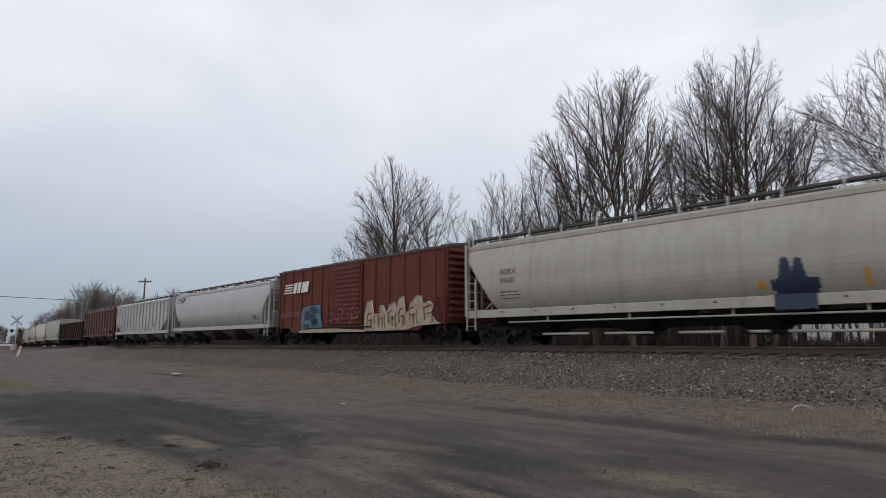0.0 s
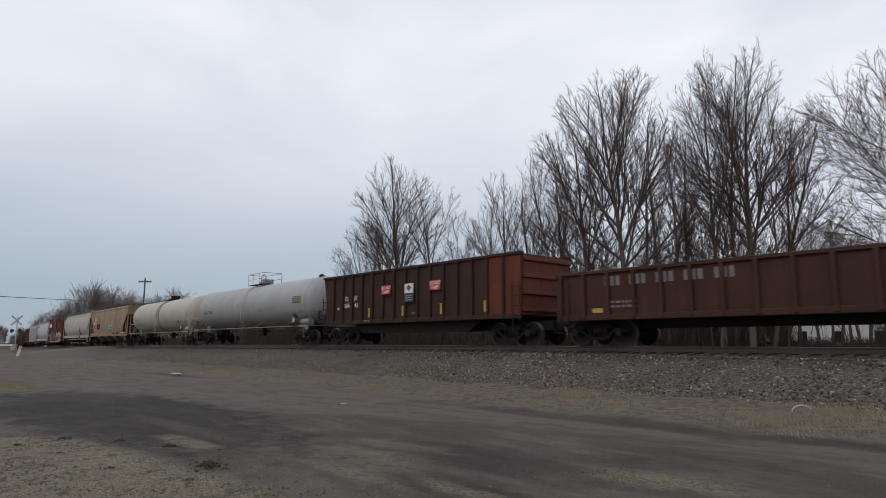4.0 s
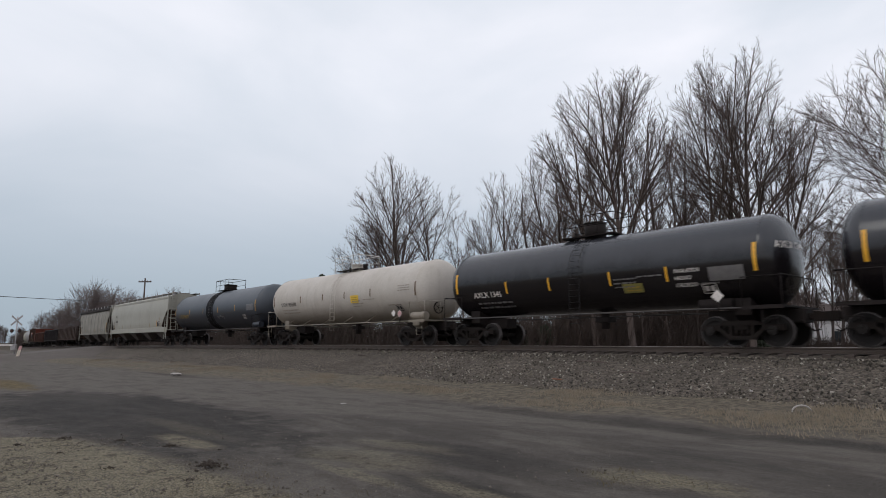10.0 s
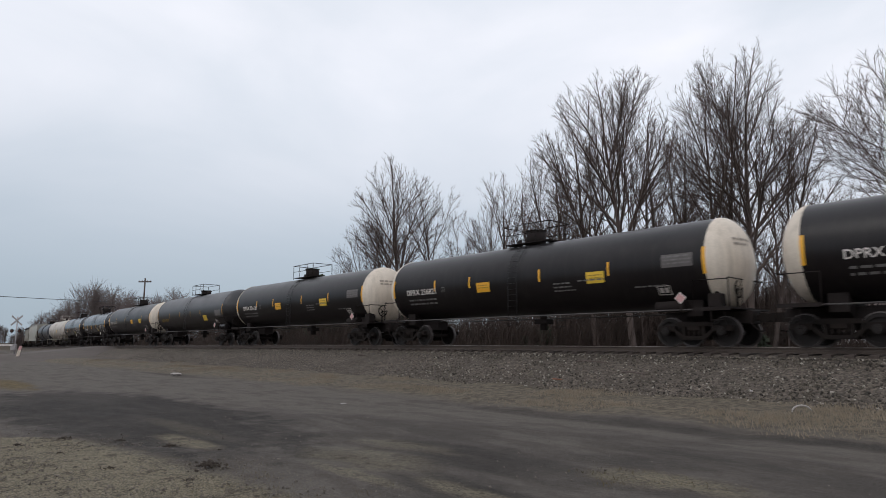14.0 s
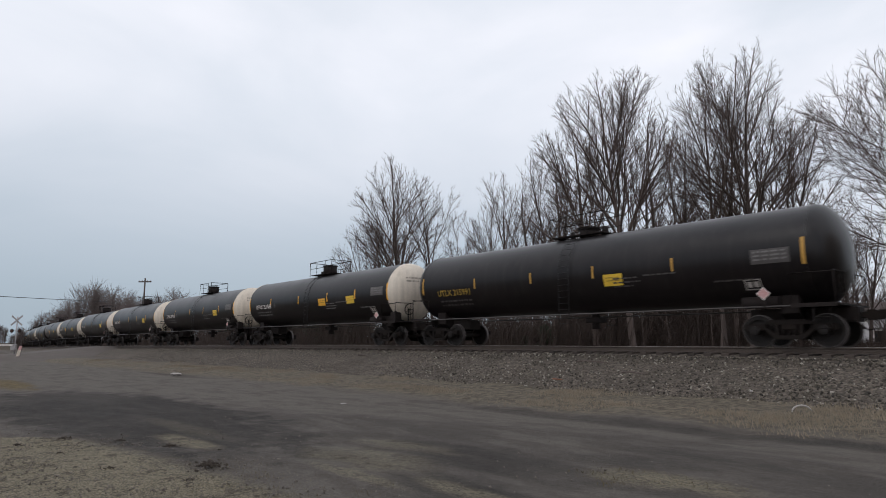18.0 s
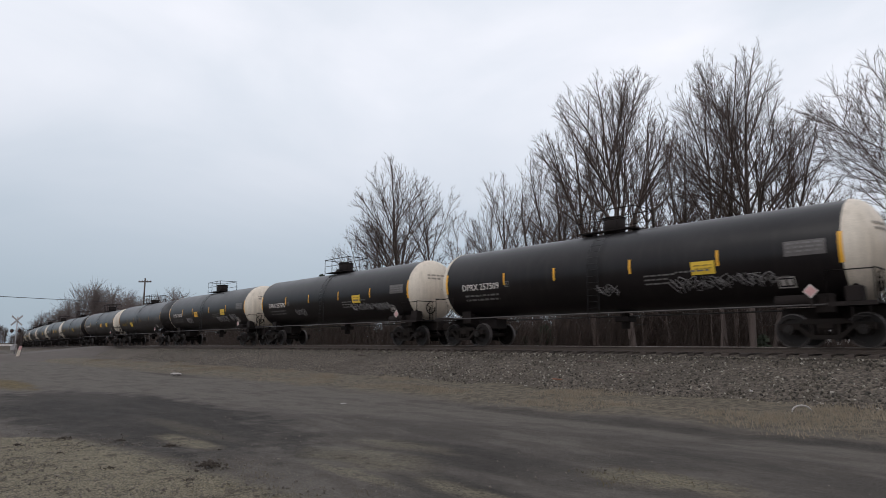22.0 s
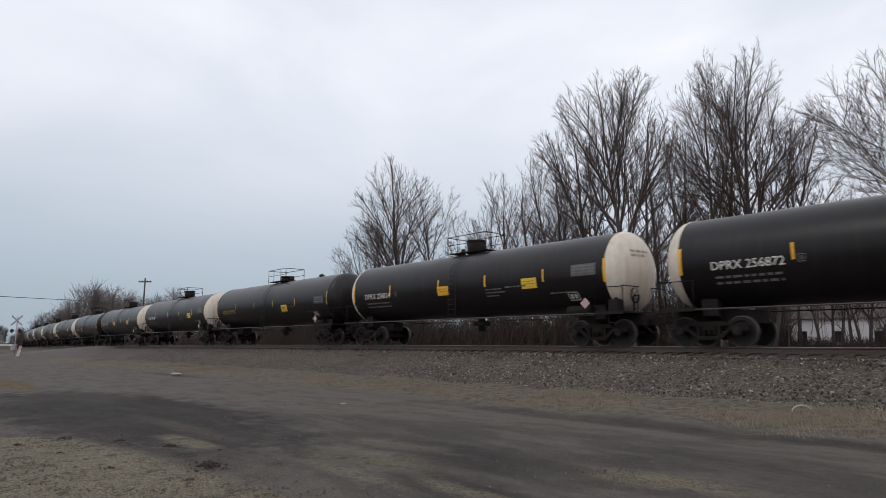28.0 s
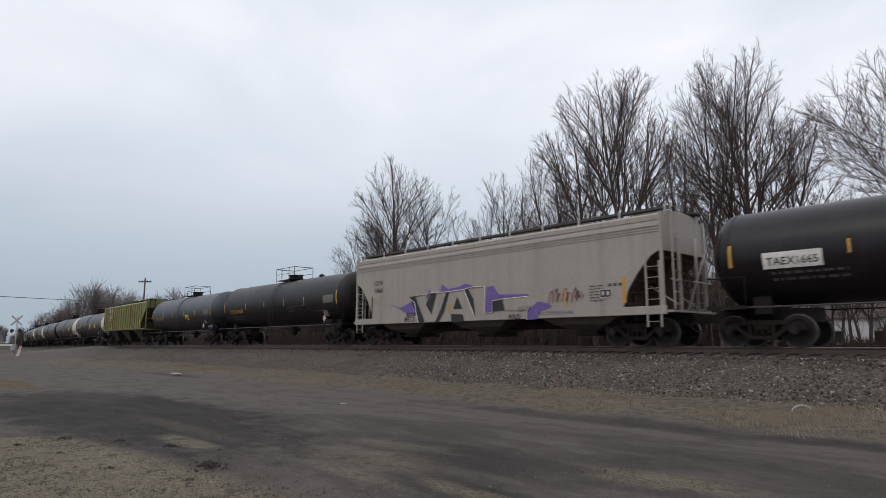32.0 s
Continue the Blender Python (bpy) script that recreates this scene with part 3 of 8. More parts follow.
    stain = math_node("ADD", math_node("MULTIPLY", noise_tex(0.45, 4, 0.55, (0.45, 1.5, 1)), 0.65), math_node("MULTIPLY", noise_tex(2.4, 6, 0.7, (0.5, 1.3, 1)), 0.35))
    tar = blend(ramp(stain, 0.42, 0.60), tar_mid, tar_light)
    dark_edge = along(((-24, 2.6), (0, 11.8), (-18.5, 6.0), (-10.5, 6.6), (-6.5, 9.2), (-3, 11.0)))
    tar = blend(ramp(math_node("SUBTRACT", y_rag, dark_edge), -0.55, 0.55), tar, tar_light)
    patches = math_node("ADD", math_node("ADD", blot(-16.5, 4.6, 8.0, 2.3, 0.6), math_node("MULTIPLY", blot(-6.6, 6.4, 1.7, 0.9), 0.75)), math_node("ADD", math_node("MULTIPLY", blot(-4.2, 8.9, 1.4, 0.5), 0.5), math_node("MULTIPLY", blot(-6.0, 11.5, 7.0, 0.55), 0.8)))
    patches = math_node("ADD", patches, math_node("ADD", math_node("MULTIPLY", blot(-7.9, 5.1, 1.4, 0.4), 0.9), math_node("ADD", math_node("MULTIPLY", blot(-5.3, 5.0, 1.1, 0.7), 0.7), math_node("MULTIPLY", blot(-4.5, 7.9, 1.1, 0.5), 0.6))))
    soaked = math_node("MULTIPLY", math_node("MINIMUM", patches, 1.0), ramp(stain, 0.36, 0.56, 1.0, 0.72))
    tar = blend(soaked, tar, tar_dark)
    verge_edge = along(((-24, 0.3), (-3.6, 0.5), (-13.2, 1.9), (-12.3, 2.9), (-11.3, 3.45), (-9.8, 3.75), (-8.3, 4.1), (-6.9, 4.25), (-5.5, 4.0), (-4.6, 3.6)))
    near = blend(ramp(math_node("SUBTRACT", math_node("ADD", sep.outputs["Y"], math_node("MULTIPLY", rag, 0.45)), verge_edge), -0.26, 0.24, 1.0, 0.0), tar, verge)
    near = blend(math_node("MULTIPLY", blot(-3.7, 7.0, 1.0, 0.5), 0.85), near, verge)
    near = blend(math_node("MULTIPLY", blot(-7.9, 6.4, 1.2, 0.35), 0.5), near, verge)
    near = blend(math_node("MULTIPLY", blot(-10.5, 4.1, 1.2, 0.28), 0.85), near, verge)
    near = blend(math_node("MULTIPLY", blot(-4.9, 5.0, 1.0, 0.22), 0.7), near, verge)
    near = blend(math_node("MULTIPLY", blot(-6.5, 4.55, 1.1, 0.16), 0.6), near, verge)
    near = blend(blot(-30.0, 4.3, 5.0, 0.8, 0.3), near, blend(ramp(mid, 0.35, 0.65), (0.075, 0.062, 0.034), (0.170, 0.132, 0.068)))
    near = blend(math_node("MULTIPLY", blot(-33.0, 11.7, 4.5, 0.5), 0.7), near, (0.050, 0.044, 0.037))
    near = blend(math_node("MULTIPLY", blot(-7.3, 5.3, 1.4, 0.6), 0.5), near, verge)
    near = blend(math_node("MULTIPLY", blot(-12.2, 4.7, 2.2, 0.3), 0.25), near, verge)
    full = blend(ramp(edge, 11.6, 12.7), near, turf)
    grav = blend(ramp(fine, 0.4, 0.6), (0.060, 0.053, 0.047), (0.145, 0.132, 0.118))
    full = blend(ramp(edge, 14.9, 16.0), full, grav)
    far_turf = blend(ramp(noise_tex(0.1, 5), 0.4, 0.6), (0.060, 0.052, 0.036), (0.085, 0.070, 0.048))
    full = blend(ramp(edge, 24.0, 27.0), full, far_turf)
    cast = n.new("ShaderNodeMixRGB")
    cast.blend_type = "MULTIPLY"
    cast.inputs["Fac"].default_value = 1.0
    cast.inputs["Color2"].default_value = (0.94, 0.872, 0.835, 1)
    l.new(full, cast.inputs["Color1"])
    l.new(cast.outputs["Color"], p.inputs["Base Color"])
    p.inputs["Roughness"].default_value = 0.92
    p.inputs["Specular IOR Level"].default_value = 0.25
    b = n.new("ShaderNodeBump")
    b.inputs["Strength"].default_value = 0.9
    b.inputs["Distance"].default_value = 0.04
    l.new(math_node("ADD", speck, math_node("MULTIPLY", mid, 1.2)), b.inputs["Height"])
    l.new(b.outputs["Normal"], p.inputs["Normal"])
    return m


def ballast_material():
    """Crushed stone, each stone its own shade."""
    m = bpy.data.materials.new("crushed_stone")
    m.use_nodes = True
    n, l = m.node_tree.nodes, m.node_tree.links
    p = n["Principled BSDF"]
    co = n.new("ShaderNodeTexCoord")
    v = n.new("ShaderNodeTexVoronoi")
    v.inputs["Scale"].default_value = 16
    l.new(co.outputs["Object"], v.inputs["Vector"])
    hsv = n.new("ShaderNodeSeparateColor")
    l.new(v.outputs["Color"], hsv.inputs["Color"])
    r = n.new("ShaderNodeValToRGB")
    r.color_ramp.elements[0].color = (0.040, 0.034, 0.029, 1)
    r.color_ramp.elements[1].color = (0.190, 0.155, 0.126, 1)
    l.new(hsv.outputs["Red"], r.inputs["Fac"])
    dirt = n.new("ShaderNodeTexNoise")
    dirt.inputs["Scale"].default_value = 0.5
    dirt.inputs["Detail"].default_value = 6
    l.new(co.outputs["Object"], dirt.inputs["Vector"])
    dr = n.new("ShaderNodeMapRange")
    dr.inputs["From Min"].default_value = 0.4
    dr.inputs["From Max"].default_value = 0.7
    dr.inputs["To Max"].default_value = 0.7
    l.new(dirt.outputs["Fac"], dr.inputs["Value"])
    mx = n.new("ShaderNodeMixRGB")
    mx.inputs["Color2"].default_value = (0.078, 0.066, 0.055, 1)
    l.new(dr.outputs["Result"], mx.inputs["Fac"])
    l.new(r.outputs["Color"], mx.inputs["Color1"])
    l.new(mx.outputs["Color"], p.inputs["Base Color"])
    p.inputs["Roughness"].default_value = 0.9
    p.inputs["Specular IOR Level"].default_value = 0.25
    b = n.new("ShaderNodeBump")
    b.inputs["Strength"].default_value = 1.0
    b.inputs["Distance"].default_value = 0.05
    b.invert = True
    l.new(v.outputs["Distance"], b.inputs["Height"])
    l.new(b.outputs["Normal"], p.inputs["Normal"])
    return m


MAT["ground"] = ground_material()
MAT["ballast"] = ballast_material()


def island_stone():
    """Loose stones, shaded stone by stone."""
    m = bpy.data.materials.new("loose_stone")
    m.use_nodes = True
    n, l = m.node_tree.nodes, m.node_tree.links
    p = n["Principled BSDF"]
    g = n.new("ShaderNodeNewGeometry")
    r = n.new("ShaderNodeValToRGB")
    r.color_ramp.elements[0].color = (0.035, 0.031, 0.027, 1)
    r.color_ramp.elements[1].color = (0.365, 0.335, 0.29, 1)
    e = r.color_ramp.elements.new(0.85)
    e.color = (0.170, 0.145, 0.118, 1)
    l.new(g.outputs["Random Per Island"], r.inputs["Fac"])
    l.new(r.outputs["Color"], p.inputs["Base Color"])
    p.inputs["Roughness"].default_value = 0.88
    p.inputs["Specular IOR Level"].default_value = 0.25
    return m


MAT["loose"] = island_stone()


# ---------------------------------------------------------------- mesh helpers
class Mesh:
    """Gathers vertices and faces of one part."""

    def __init__(self):
        self.v, self.f, self.smooth = [], [], []

    def add(self, verts, faces, smooth=False):
        k = len(self.v)
        self.v += [tuple(p) for p in verts]
        for q in faces:
            self.f.append([i + k for i in q])
            self.smooth.append(smooth)
        return self

    def box(self, x0, x1, y0, y1, z0, z1, c=0.0):
        """A box; c chamfers its edges."""
        if c <= 0:
            v = [(x, y, z) for x in (x0, x1) for y in (y0, y1) for z in (z0, z1)]
            return self.add(v, [(0, 1, 3, 2), (4, 6, 7, 5), (0, 4, 5, 1), (2, 3, 7, 6), (0, 2, 6, 4), (1, 5, 7, 3)])
        v, idx = [], {}
        lo, hi = (x0, y0, z0), (x1, y1, z1)
        for sx in (0, 1):
            for sy in (0, 1):
                for sz in (0, 1):
                    s = (sx, sy, sz)
                    for a in range(3):
                        pt = [(hi[i] - (0 if i == a else c)) if s[i] else (lo[i] + (0 if i == a else c)) for i in range(3)]
                        idx[s, a] = len(v)
                        v.append(pt)
        f = []
        for a in range(3):
            b, d = (a + 1) % 3, (a + 2) % 3
            for sa in (0, 1):
                loop = []
                for sb, sd in ((0, 0), (1, 0), (1, 1), (0, 1)):
                    s = [0, 0, 0]
                    s[a], s[b], s[d] = sa, sb, sd
                    loop.append(idx[tuple(s), a])
                f.append(loop if sa else loop[::-1])
            for sb in (0, 1):
                for sd in (0, 1):
                    s0, s1 = [0, 0, 0], [0, 0, 0]
                    s0[b] = s1[b] = sb
                    s0[d] = s1[d] = sd
                    s0[a], s1[a] = 0, 1
                    q = [idx[tuple(s0), b], idx[tuple(s1), b], idx[tuple(s1), d], idx[tuple(s0), d]]
                    f.append(q if sb == sd else q[::-1])
        for sx in (0, 1):
            for sy in (0, 1):
                for sz in (0, 1):
                    q = [idx[(sx, sy, sz), a] for a in range(3)]
                    f.append(q if (sx + sy + sz) % 2 else q[::-1])
        return self.add(v, f)

    def tube(self, pts, r, n=6, r1=None, caps=True, smooth=True):
        """A round bar along a line of points."""
        pts = [Vector(p) for p in pts]
        rings, m = [], len(pts)
        for i, p in enumerate(pts):
            d = (pts[min(i + 1, m - 1)] - pts[max(i - 1, 0)]).normalized()
            a = d.cross(Vector((0, 0, 1)) if abs(d.z) < 0.9 else Vector((1, 0, 0))).normalized()
            b = d.cross(a)
            rad = r if r1 is None else r + (r1 - r) * i / max(m - 1, 1)
            rings.append([p + (a * math.cos(k * math.tau / n) + b * math.sin(k * math.tau / n)) * rad for k in range(n)])
        v = [q for ring in rings for q in ring]
        f = [(i * n + k, i * n + (k + 1) % n, (i + 1) * n + (k + 1) % n, (i + 1) * n + k) for i in range(m - 1) for k in range(n)]
        self.add(v, f, smooth)
        if caps:
            k0 = len(self.v) - len(v)
            self.f += [[k0 + i for i in range(n)][::-1], [k0 + (m - 1) * n + i for i in range(n)]]
            self.smooth += [False, False]
        return self

    def disc(self, c, axis, r0, r1, h, n=20, dish=0.0):
        """A turned ring or disc round an axis through c, thickness h."""
        ax = Vector(axis).normalized()
        a = ax.orthogonal().normalized()
        b = ax.cross(a)
        c = Vector(c)
        prof = [(r0, -h / 2 + dish), (r1, -h / 2), (r1, h / 2), (r0, h / 2 + dish)]
        v = [c + ax * z + (a * math.cos(k * math.tau / n) + b * math.sin(k * math.tau / n)) * r for r, z in prof for k in range(n)]
        f = [(i * n + k, ((i + 1) % 4) * n + k, ((i + 1) % 4) * n + (k + 1) % n, i * n + (k + 1) % n) for i in range(4 if r0 > 0.001 else 3) for k in range(n)]
        return self.add(v, f, False)

    def prism(self, poly, y0, y1):
        """A flat outline of (x, z) points, thick from y0 to y1."""
        n = len(poly)
        v = [(x, y0, z) for x, z in poly] + [(x, y1, z) for x, z in poly]
        f = [list(range(n)), list(range(n, 2 * n))[::-1]] + [(i, i + n, (i + 1) % n + n, (i + 1) % n) for i in range(n)]
        return self.add(v, f)

    def loft(self, sections, cap=True, closed=True, smooth=False):
        n, m = len(sections[0]), len(sections)
        v = [q for s in sections for q in s]
        last = n if closed else n - 1
        f = [(i * n + k, i * n + (k + 1) % n, (i + 1) * n + (k + 1) % n, (i + 1) * n + k) for i in range(m - 1) for k in range(last)]
        self.add(v, f, smooth)
        if cap:
            k0 = len(self.v) - len(v)
            self.f += [[k0 + i for i in range(n)][::-1], [k0 + (m - 1) * n + i for i in range(n)]]
            self.smooth += [False, False]
        return self

    def plate(self, x0, x1, z0, z1, surf, n=4, lean=0.0):
        """A thin sheet on a side whose depth is surf(z); lean shifts its top along x."""
        v = []
        for i in range(n + 1):
            z = z0 + (z1 - z0) * i / n
            for x in (x0, x1):
                v.append((x + lean * i / n, surf(z), z))
        return self.add(v, [(2 * i, 2 * i + 1, 2 * i + 3, 2 * i + 2) for i in range(n)])

    def shape(self, pts, surf):
        """A flat outline of (x, z) points laid on a side."""
        return self.add([(x, surf(z), z) for x, z in pts], [list(range(len(pts)))])

    def data(self, name, mat, second=None, start=0):
        me = bpy.data.meshes.new(name)
        me.from_pydata(self.v, [], self.f)
        me.materials.append(MAT[mat])
        if second:
            me.materials.append(MAT[second])
            me.polygons.foreach_set("material_index", [int(i >= start) for i in range(len(self.f))])
        me.polygons.foreach_set("use_smooth", self.smooth)
        me.update()
        return me


def part(name, mesh, mat, parent, label="", at=None):
    """Links a mesh as one part under a thing or a part."""
    ob = new(name, mesh.data(name, mat) if isinstance(mesh, Mesh) else mesh)
    ob.parent = parent
    if at is not None:
        ob.matrix_basis = at
    if label:
        ob["label"] = label
    return ob


def whole(name, label, category, group="", kind="", mesh=None, mat=None):
    ob = new(name, mesh.data(name, mat) if mesh else None)
    return tagged(ob, label, category, group, kind)


WRITING = {}


def writing(text, size):
    """The flat outline of a word, as vertices and faces in x and z."""
    key = (text, size)
    if key not in WRITING:
        cu = bpy.data.curves.new("word", "FONT")
        cu.body, cu.size, cu.resolution_u, cu.offset = text, size, 2, size * 0.010
        ob = bpy.data.objects.new("word", cu)
        me = bpy.data.meshes.new_from_object(ob)
        WRITING[key] = ([tuple(v.co) for v in me.vertices], [list(q.vertices) for q in me.polygons])
        bpy.data.objects.remove(ob)
        bpy.data.meshes.remove(me)
        bpy.data.curves.remove(cu)
    return WRITING[key]


def letter(mesh, text, size, x, z, surf, wide=1.0):
    """Stencils a word on a side, from x, with its foot at z."""
    v, f = writing(text, size)
    return mesh.add([(x + p[0] * wide, surf(z + p[1]), z + p[1]) for p in v], f)


def bars(mesh, x0, x1, z, h, surf, rng, gap=0.06):
    """A line of writing too small to read."""
    x = x0
    while x < x1:
        w = rng.uniform(0.06, 0.28)
        mesh.plate(x, min(x + w, x1), z, z + h, surf, 1)
        x += w + gap


# ---------------------------------------------------------------- the line of the track
LATERAL, RADIUS, BEND, SPEED, RAIL = 20.13, 1373.0, 7.74, 21.8, 1.46


def drop(s):
    """How far the rails have fallen at a distance along the line."""
    if s < 15:
        return 0.0
    return 0.000073 * (s - 15) ** 2 if s < 65 else 0.1825 + 0.0073 * (min(s, 400) - 65)


def on_line(s, off=0.0):
    """Place and heading at s metres along the line; off: to the far side."""
    if s <= BEND:
        return -s, LATERAL + off, RAIL - drop(s), 0.0
    a = (s - BEND) / RADIUS
    return -(BEND + (RADIUS - off) * math.sin(a)), LATERAL + RADIUS - (RADIUS - off) * math.cos(a), RAIL - drop(s), a


def line_y(x):
    """The line's y at a given x."""
    s = -x
    return LATERAL if s <= BEND else LATERAL + RADIUS - math.sqrt(max(RADIUS ** 2 - min(s - BEND, 900) ** 2, 1))


def ground_z(x, y):
    d = y - line_y(x)
    fall = drop(-x)
    z = 0.0
    if d > -8.4:
        z = 0.30 * min((d + 8.4) / 3.6, 1)
    if d > -4.8:
        z += 0.62 * min((d + 4.8) / 3.0, 1)
    if d > 4:
        z -= 0.25 * min((d - 4) / 8, 1)
    if d > -8.4:
        z -= fall * min((d + 8.4) / 6, 1)
    if d < -8.4:
        z -= max(0, min((-x - 30) / 120, 1)) * 0.5
    return z


def build_ground():
    xs = np.concatenate([-np.geomspace(3000, 60, 40), np.linspace(-58, 12, 176), np.geomspace(14, 3000, 40)])
    ys = np.concatenate([-np.geomspace(2000, 4, 24), np.linspace(-3.5, 20, 118), np.linspace(20.5, 48, 40), np.geomspace(50, 3500, 30)])
    v = []
    for x in xs:
        for y in ys:
            z = ground_z(x, y)
            if -60 < x < 14 and -4 < y < 60:
                z += 0.05 * noise.noise((x * 0.5, y * 0.5, 0)) + 0.025 * noise.noise((x * 2.2, y * 2.2, 3))
            v.append((x, y, z))
    n = len(ys)
    f = [(i * n + k, (i + 1) * n + k, (i + 1) * n + k + 1, i * n + k + 1) for i in range(len(xs) - 1) for k in range(n - 1)]
    g = Mesh().add(v, f, True)
    whole("ground", "worn asphalt, gravel and dry turf beside the railway", "ground", kind="structure", mesh=g, mat="ground")


def stations():
    return list(np.arange(-760, -40, 8.0)) + list(np.arange(-40, -8, 1.0)) + list(np.arange(-8, 62, 0.3)) + list(np.arange(62, 160, 2.0)) + list(np.arange(160, 460, 6.0))


def build_ballast():
    prof = [(-5.4, -1.30), (-4.9, -1.16), (-4.3, -1.0), (-3.8, -0.86), (-3.3, -0.72), (-2.8, -0.58), (-2.3, -0.46), (-1.85, -0.36),
            (-1.4, -0.31), (-1.15, -0.23), (-0.7, -0.22), (0, -0.22), (0.7, -0.22), (1.4, -0.21), (1.9, -0.25), (3.0, -0.6), (4.2, -0.95)]
    secs = []
    for s in stations():
        row = []
        for off, z in prof:
            x, y, zz, a = on_line(s, off)
            j = 0.05 * noise.noise((s * 1.7, off * 2.3, 1)) + 0.035 * noise.noise((s * 5.0, off * 5.0, 7))
            row.append((x, y + j, zz + z + j * (0.4 if abs(off) < 1.5 else 1)))
        secs.append(row)
    b = Mesh().loft(secs, cap=False, closed=False, smooth=True)
    return whole("ballast", "grey crushed-stone ballast shoulder under the track", "ballast", kind="structure", mesh=b, mat="ballast")


def stone_mesh(mesh, c, r, rng):
    """An angular stone of eight faces."""
    ax = [Vector((rng.gauss(0, 1), rng.gauss(0, 1), rng.gauss(0, 1))).normalized() for _ in range(2)]
    a = ax[0]
    b = a.cross(ax[1]).normalized()
    d = a.cross(b)
    k = [rng.uniform(0.6, 1.25) * r for _ in range(6)]
    c = Vector(c)
    v = [c + a * k[0], c - a * k[1], c + b * k[2], c - b * k[3], c + d * k[4], c - d * k[5]]
    mesh.add(v, [(0, 2, 4), (2, 1, 4), (1, 3, 4), (3, 0, 4), (2, 0, 5), (1, 2, 5), (3, 1, 5), (0, 3, 5)])


def build_loose_stone():
    rng = random.Random(5)
    m = Mesh()
    for _ in range(19000):
        s = -2 + 58 * rng.random() ** 1.5
        off = rng.uniform(-5.6, -1.35)
        x, y, zz, a = on_line(s, off)
        z = zz - 0.30 - max(-1.75 - off, 0) * 0.268
        stone_mesh(m, (x, y, z + 0.0), rng.uniform(0.020, 0.048) * (1.0 if s < 20 else 0.65), rng)
    whole("ballast_stones", "loose angular grey stones on the ballast shoulder", "gravel", kind="stuff", mesh=m, mat="loose")
    m = Mesh()
    for _ in range(9000):
        x = -rng.uniform(0.5, 15)
        y = rng.uniform(0.5, 8.5)
        if y > verge_line(x) + rng.gauss(0, 0.35) and not in_patch(x, y) and rng.random() > 0.06:
            continue
        stone_mesh(m, (x, y, ground_z(x, y) + 0.004), rng.uniform(0.006, 0.020), rng)
    whole("verge_gravel", "small pale gravel stones strewn over the verge", "gravel", kind="stuff", mesh=m, mat="stone")


def verge_line(x):
    """The far edge of the gravel verge."""
    return float(np.interp(x, (-24, -13.2, -12.3, -11.3, -9.8, -8.3, -6.9, -5.5, -4.6, -3.6), (0.3, 1.9, 2.9, 3.45, 3.75, 4.1, 4.25, 4.0, 3.6, 0.5)))


def in_patch(x, y):
    return ((x + 3.6) / 1.2) ** 2 + ((y - 7.0) / 0.55) ** 2 < 1.1


def tuft(m, x, y, z, h, n, rng, spread=0.12):
    for _ in range(n):
        a = rng.uniform(0, math.tau)
        bx, by = x + rng.gauss(0, spread), y + rng.gauss(0, spread)
        lean = rng.uniform(0.1, 0.7) * h
        w = rng.uniform(0.003, 0.007)
        tx, ty = bx + math.cos(a) * lean, by + math.sin(a) * lean
        hh = h * rng.uniform(0.5, 1.1)
        m.add([(bx - w, by, z), (bx + w, by, z), ((bx + tx) / 2 + w * 0.7, (by + ty) / 2, z + hh * 0.65), (tx, ty, z + hh)], [(0, 1, 2), (0, 2, 3)])


def build_grass():
    rng = random.Random(8)
    m = Mesh()
    for _ in range(6200):
        x = 3 - 62 * rng.random() ** 1.4
        y = line_y(x) - rng.triangular(4.6, 8.4, 5.9)
        k = noise.noise((x * 0.35, y * 0.8, 9))
        if k < 0.02 + 0.14 * rng.random():
            continue
        tuft(m, x, y, ground_z(x, y) - 0.01, rng.uniform(0.03, 0.10) * (1 + k), 12, rng, 0.16)
    whole("dry_grass", "dry straw-coloured grass between road and ballast", "grass", kind="stuff", mesh=m, mat="straw")
    m = Mesh()
    for _ in range(2600):
        x = -rng.uniform(0.5, 16)
        y = rng.uniform(0.4, 7.5)
        if y > verge_line(x) + rng.gauss(0, 0.3) and not in_patch(x, y):
            continue
        tuft(m, x, y, ground_z(x, y) - 0.005, rng.uniform(0.012, 0.045), 7, rng, 0.1)
    whole("verge_grass", "short sparse weeds in the gravel verge", "grass", kind="stuff", mesh=m, mat="weed")
    spots = [(-8.27, 3.53, 0.13), (-10.2, 3.7, 0.08), (-12.2, 2.7, 0.07), (-9.6, 3.1, 0.06), (-11.3, 3.3, 0.06), (-8.9, 2.5, 0.07), (-10.6, 2.3, 0.06), (-7.6, 3.0, 0.05), (-9.3, 4.1, 0.05), (-11.9, 2.0, 0.06)]
    for x, y, h in spots:
        m = Mesh()
        for _ in range(int(700 * h) + 12):
            a, d = rng.uniform(0, math.tau), abs(rng.gauss(0, 1.3)) * h
            r = rng.uniform(0.05, 0.22) * h
            stone_mesh(m, (d * 1.2 * math.cos(a), d * 0.8 * math.sin(a), max(0.0, h * 0.55 - d * 0.4) * rng.random()), r, rng)
        tuft(m, 0, 0, 0, h * 0.5, 14, rng, h * 1.2)
        o = whole("soil_clod", "dark crumbled clod of earth and dead weeds", "clod", "clods of earth", mesh=m, mat="clod")
        o.matrix_basis = pose(x, y, ground_z(x, y) + 0.005, 0, 0, rng.uniform(0, 180))


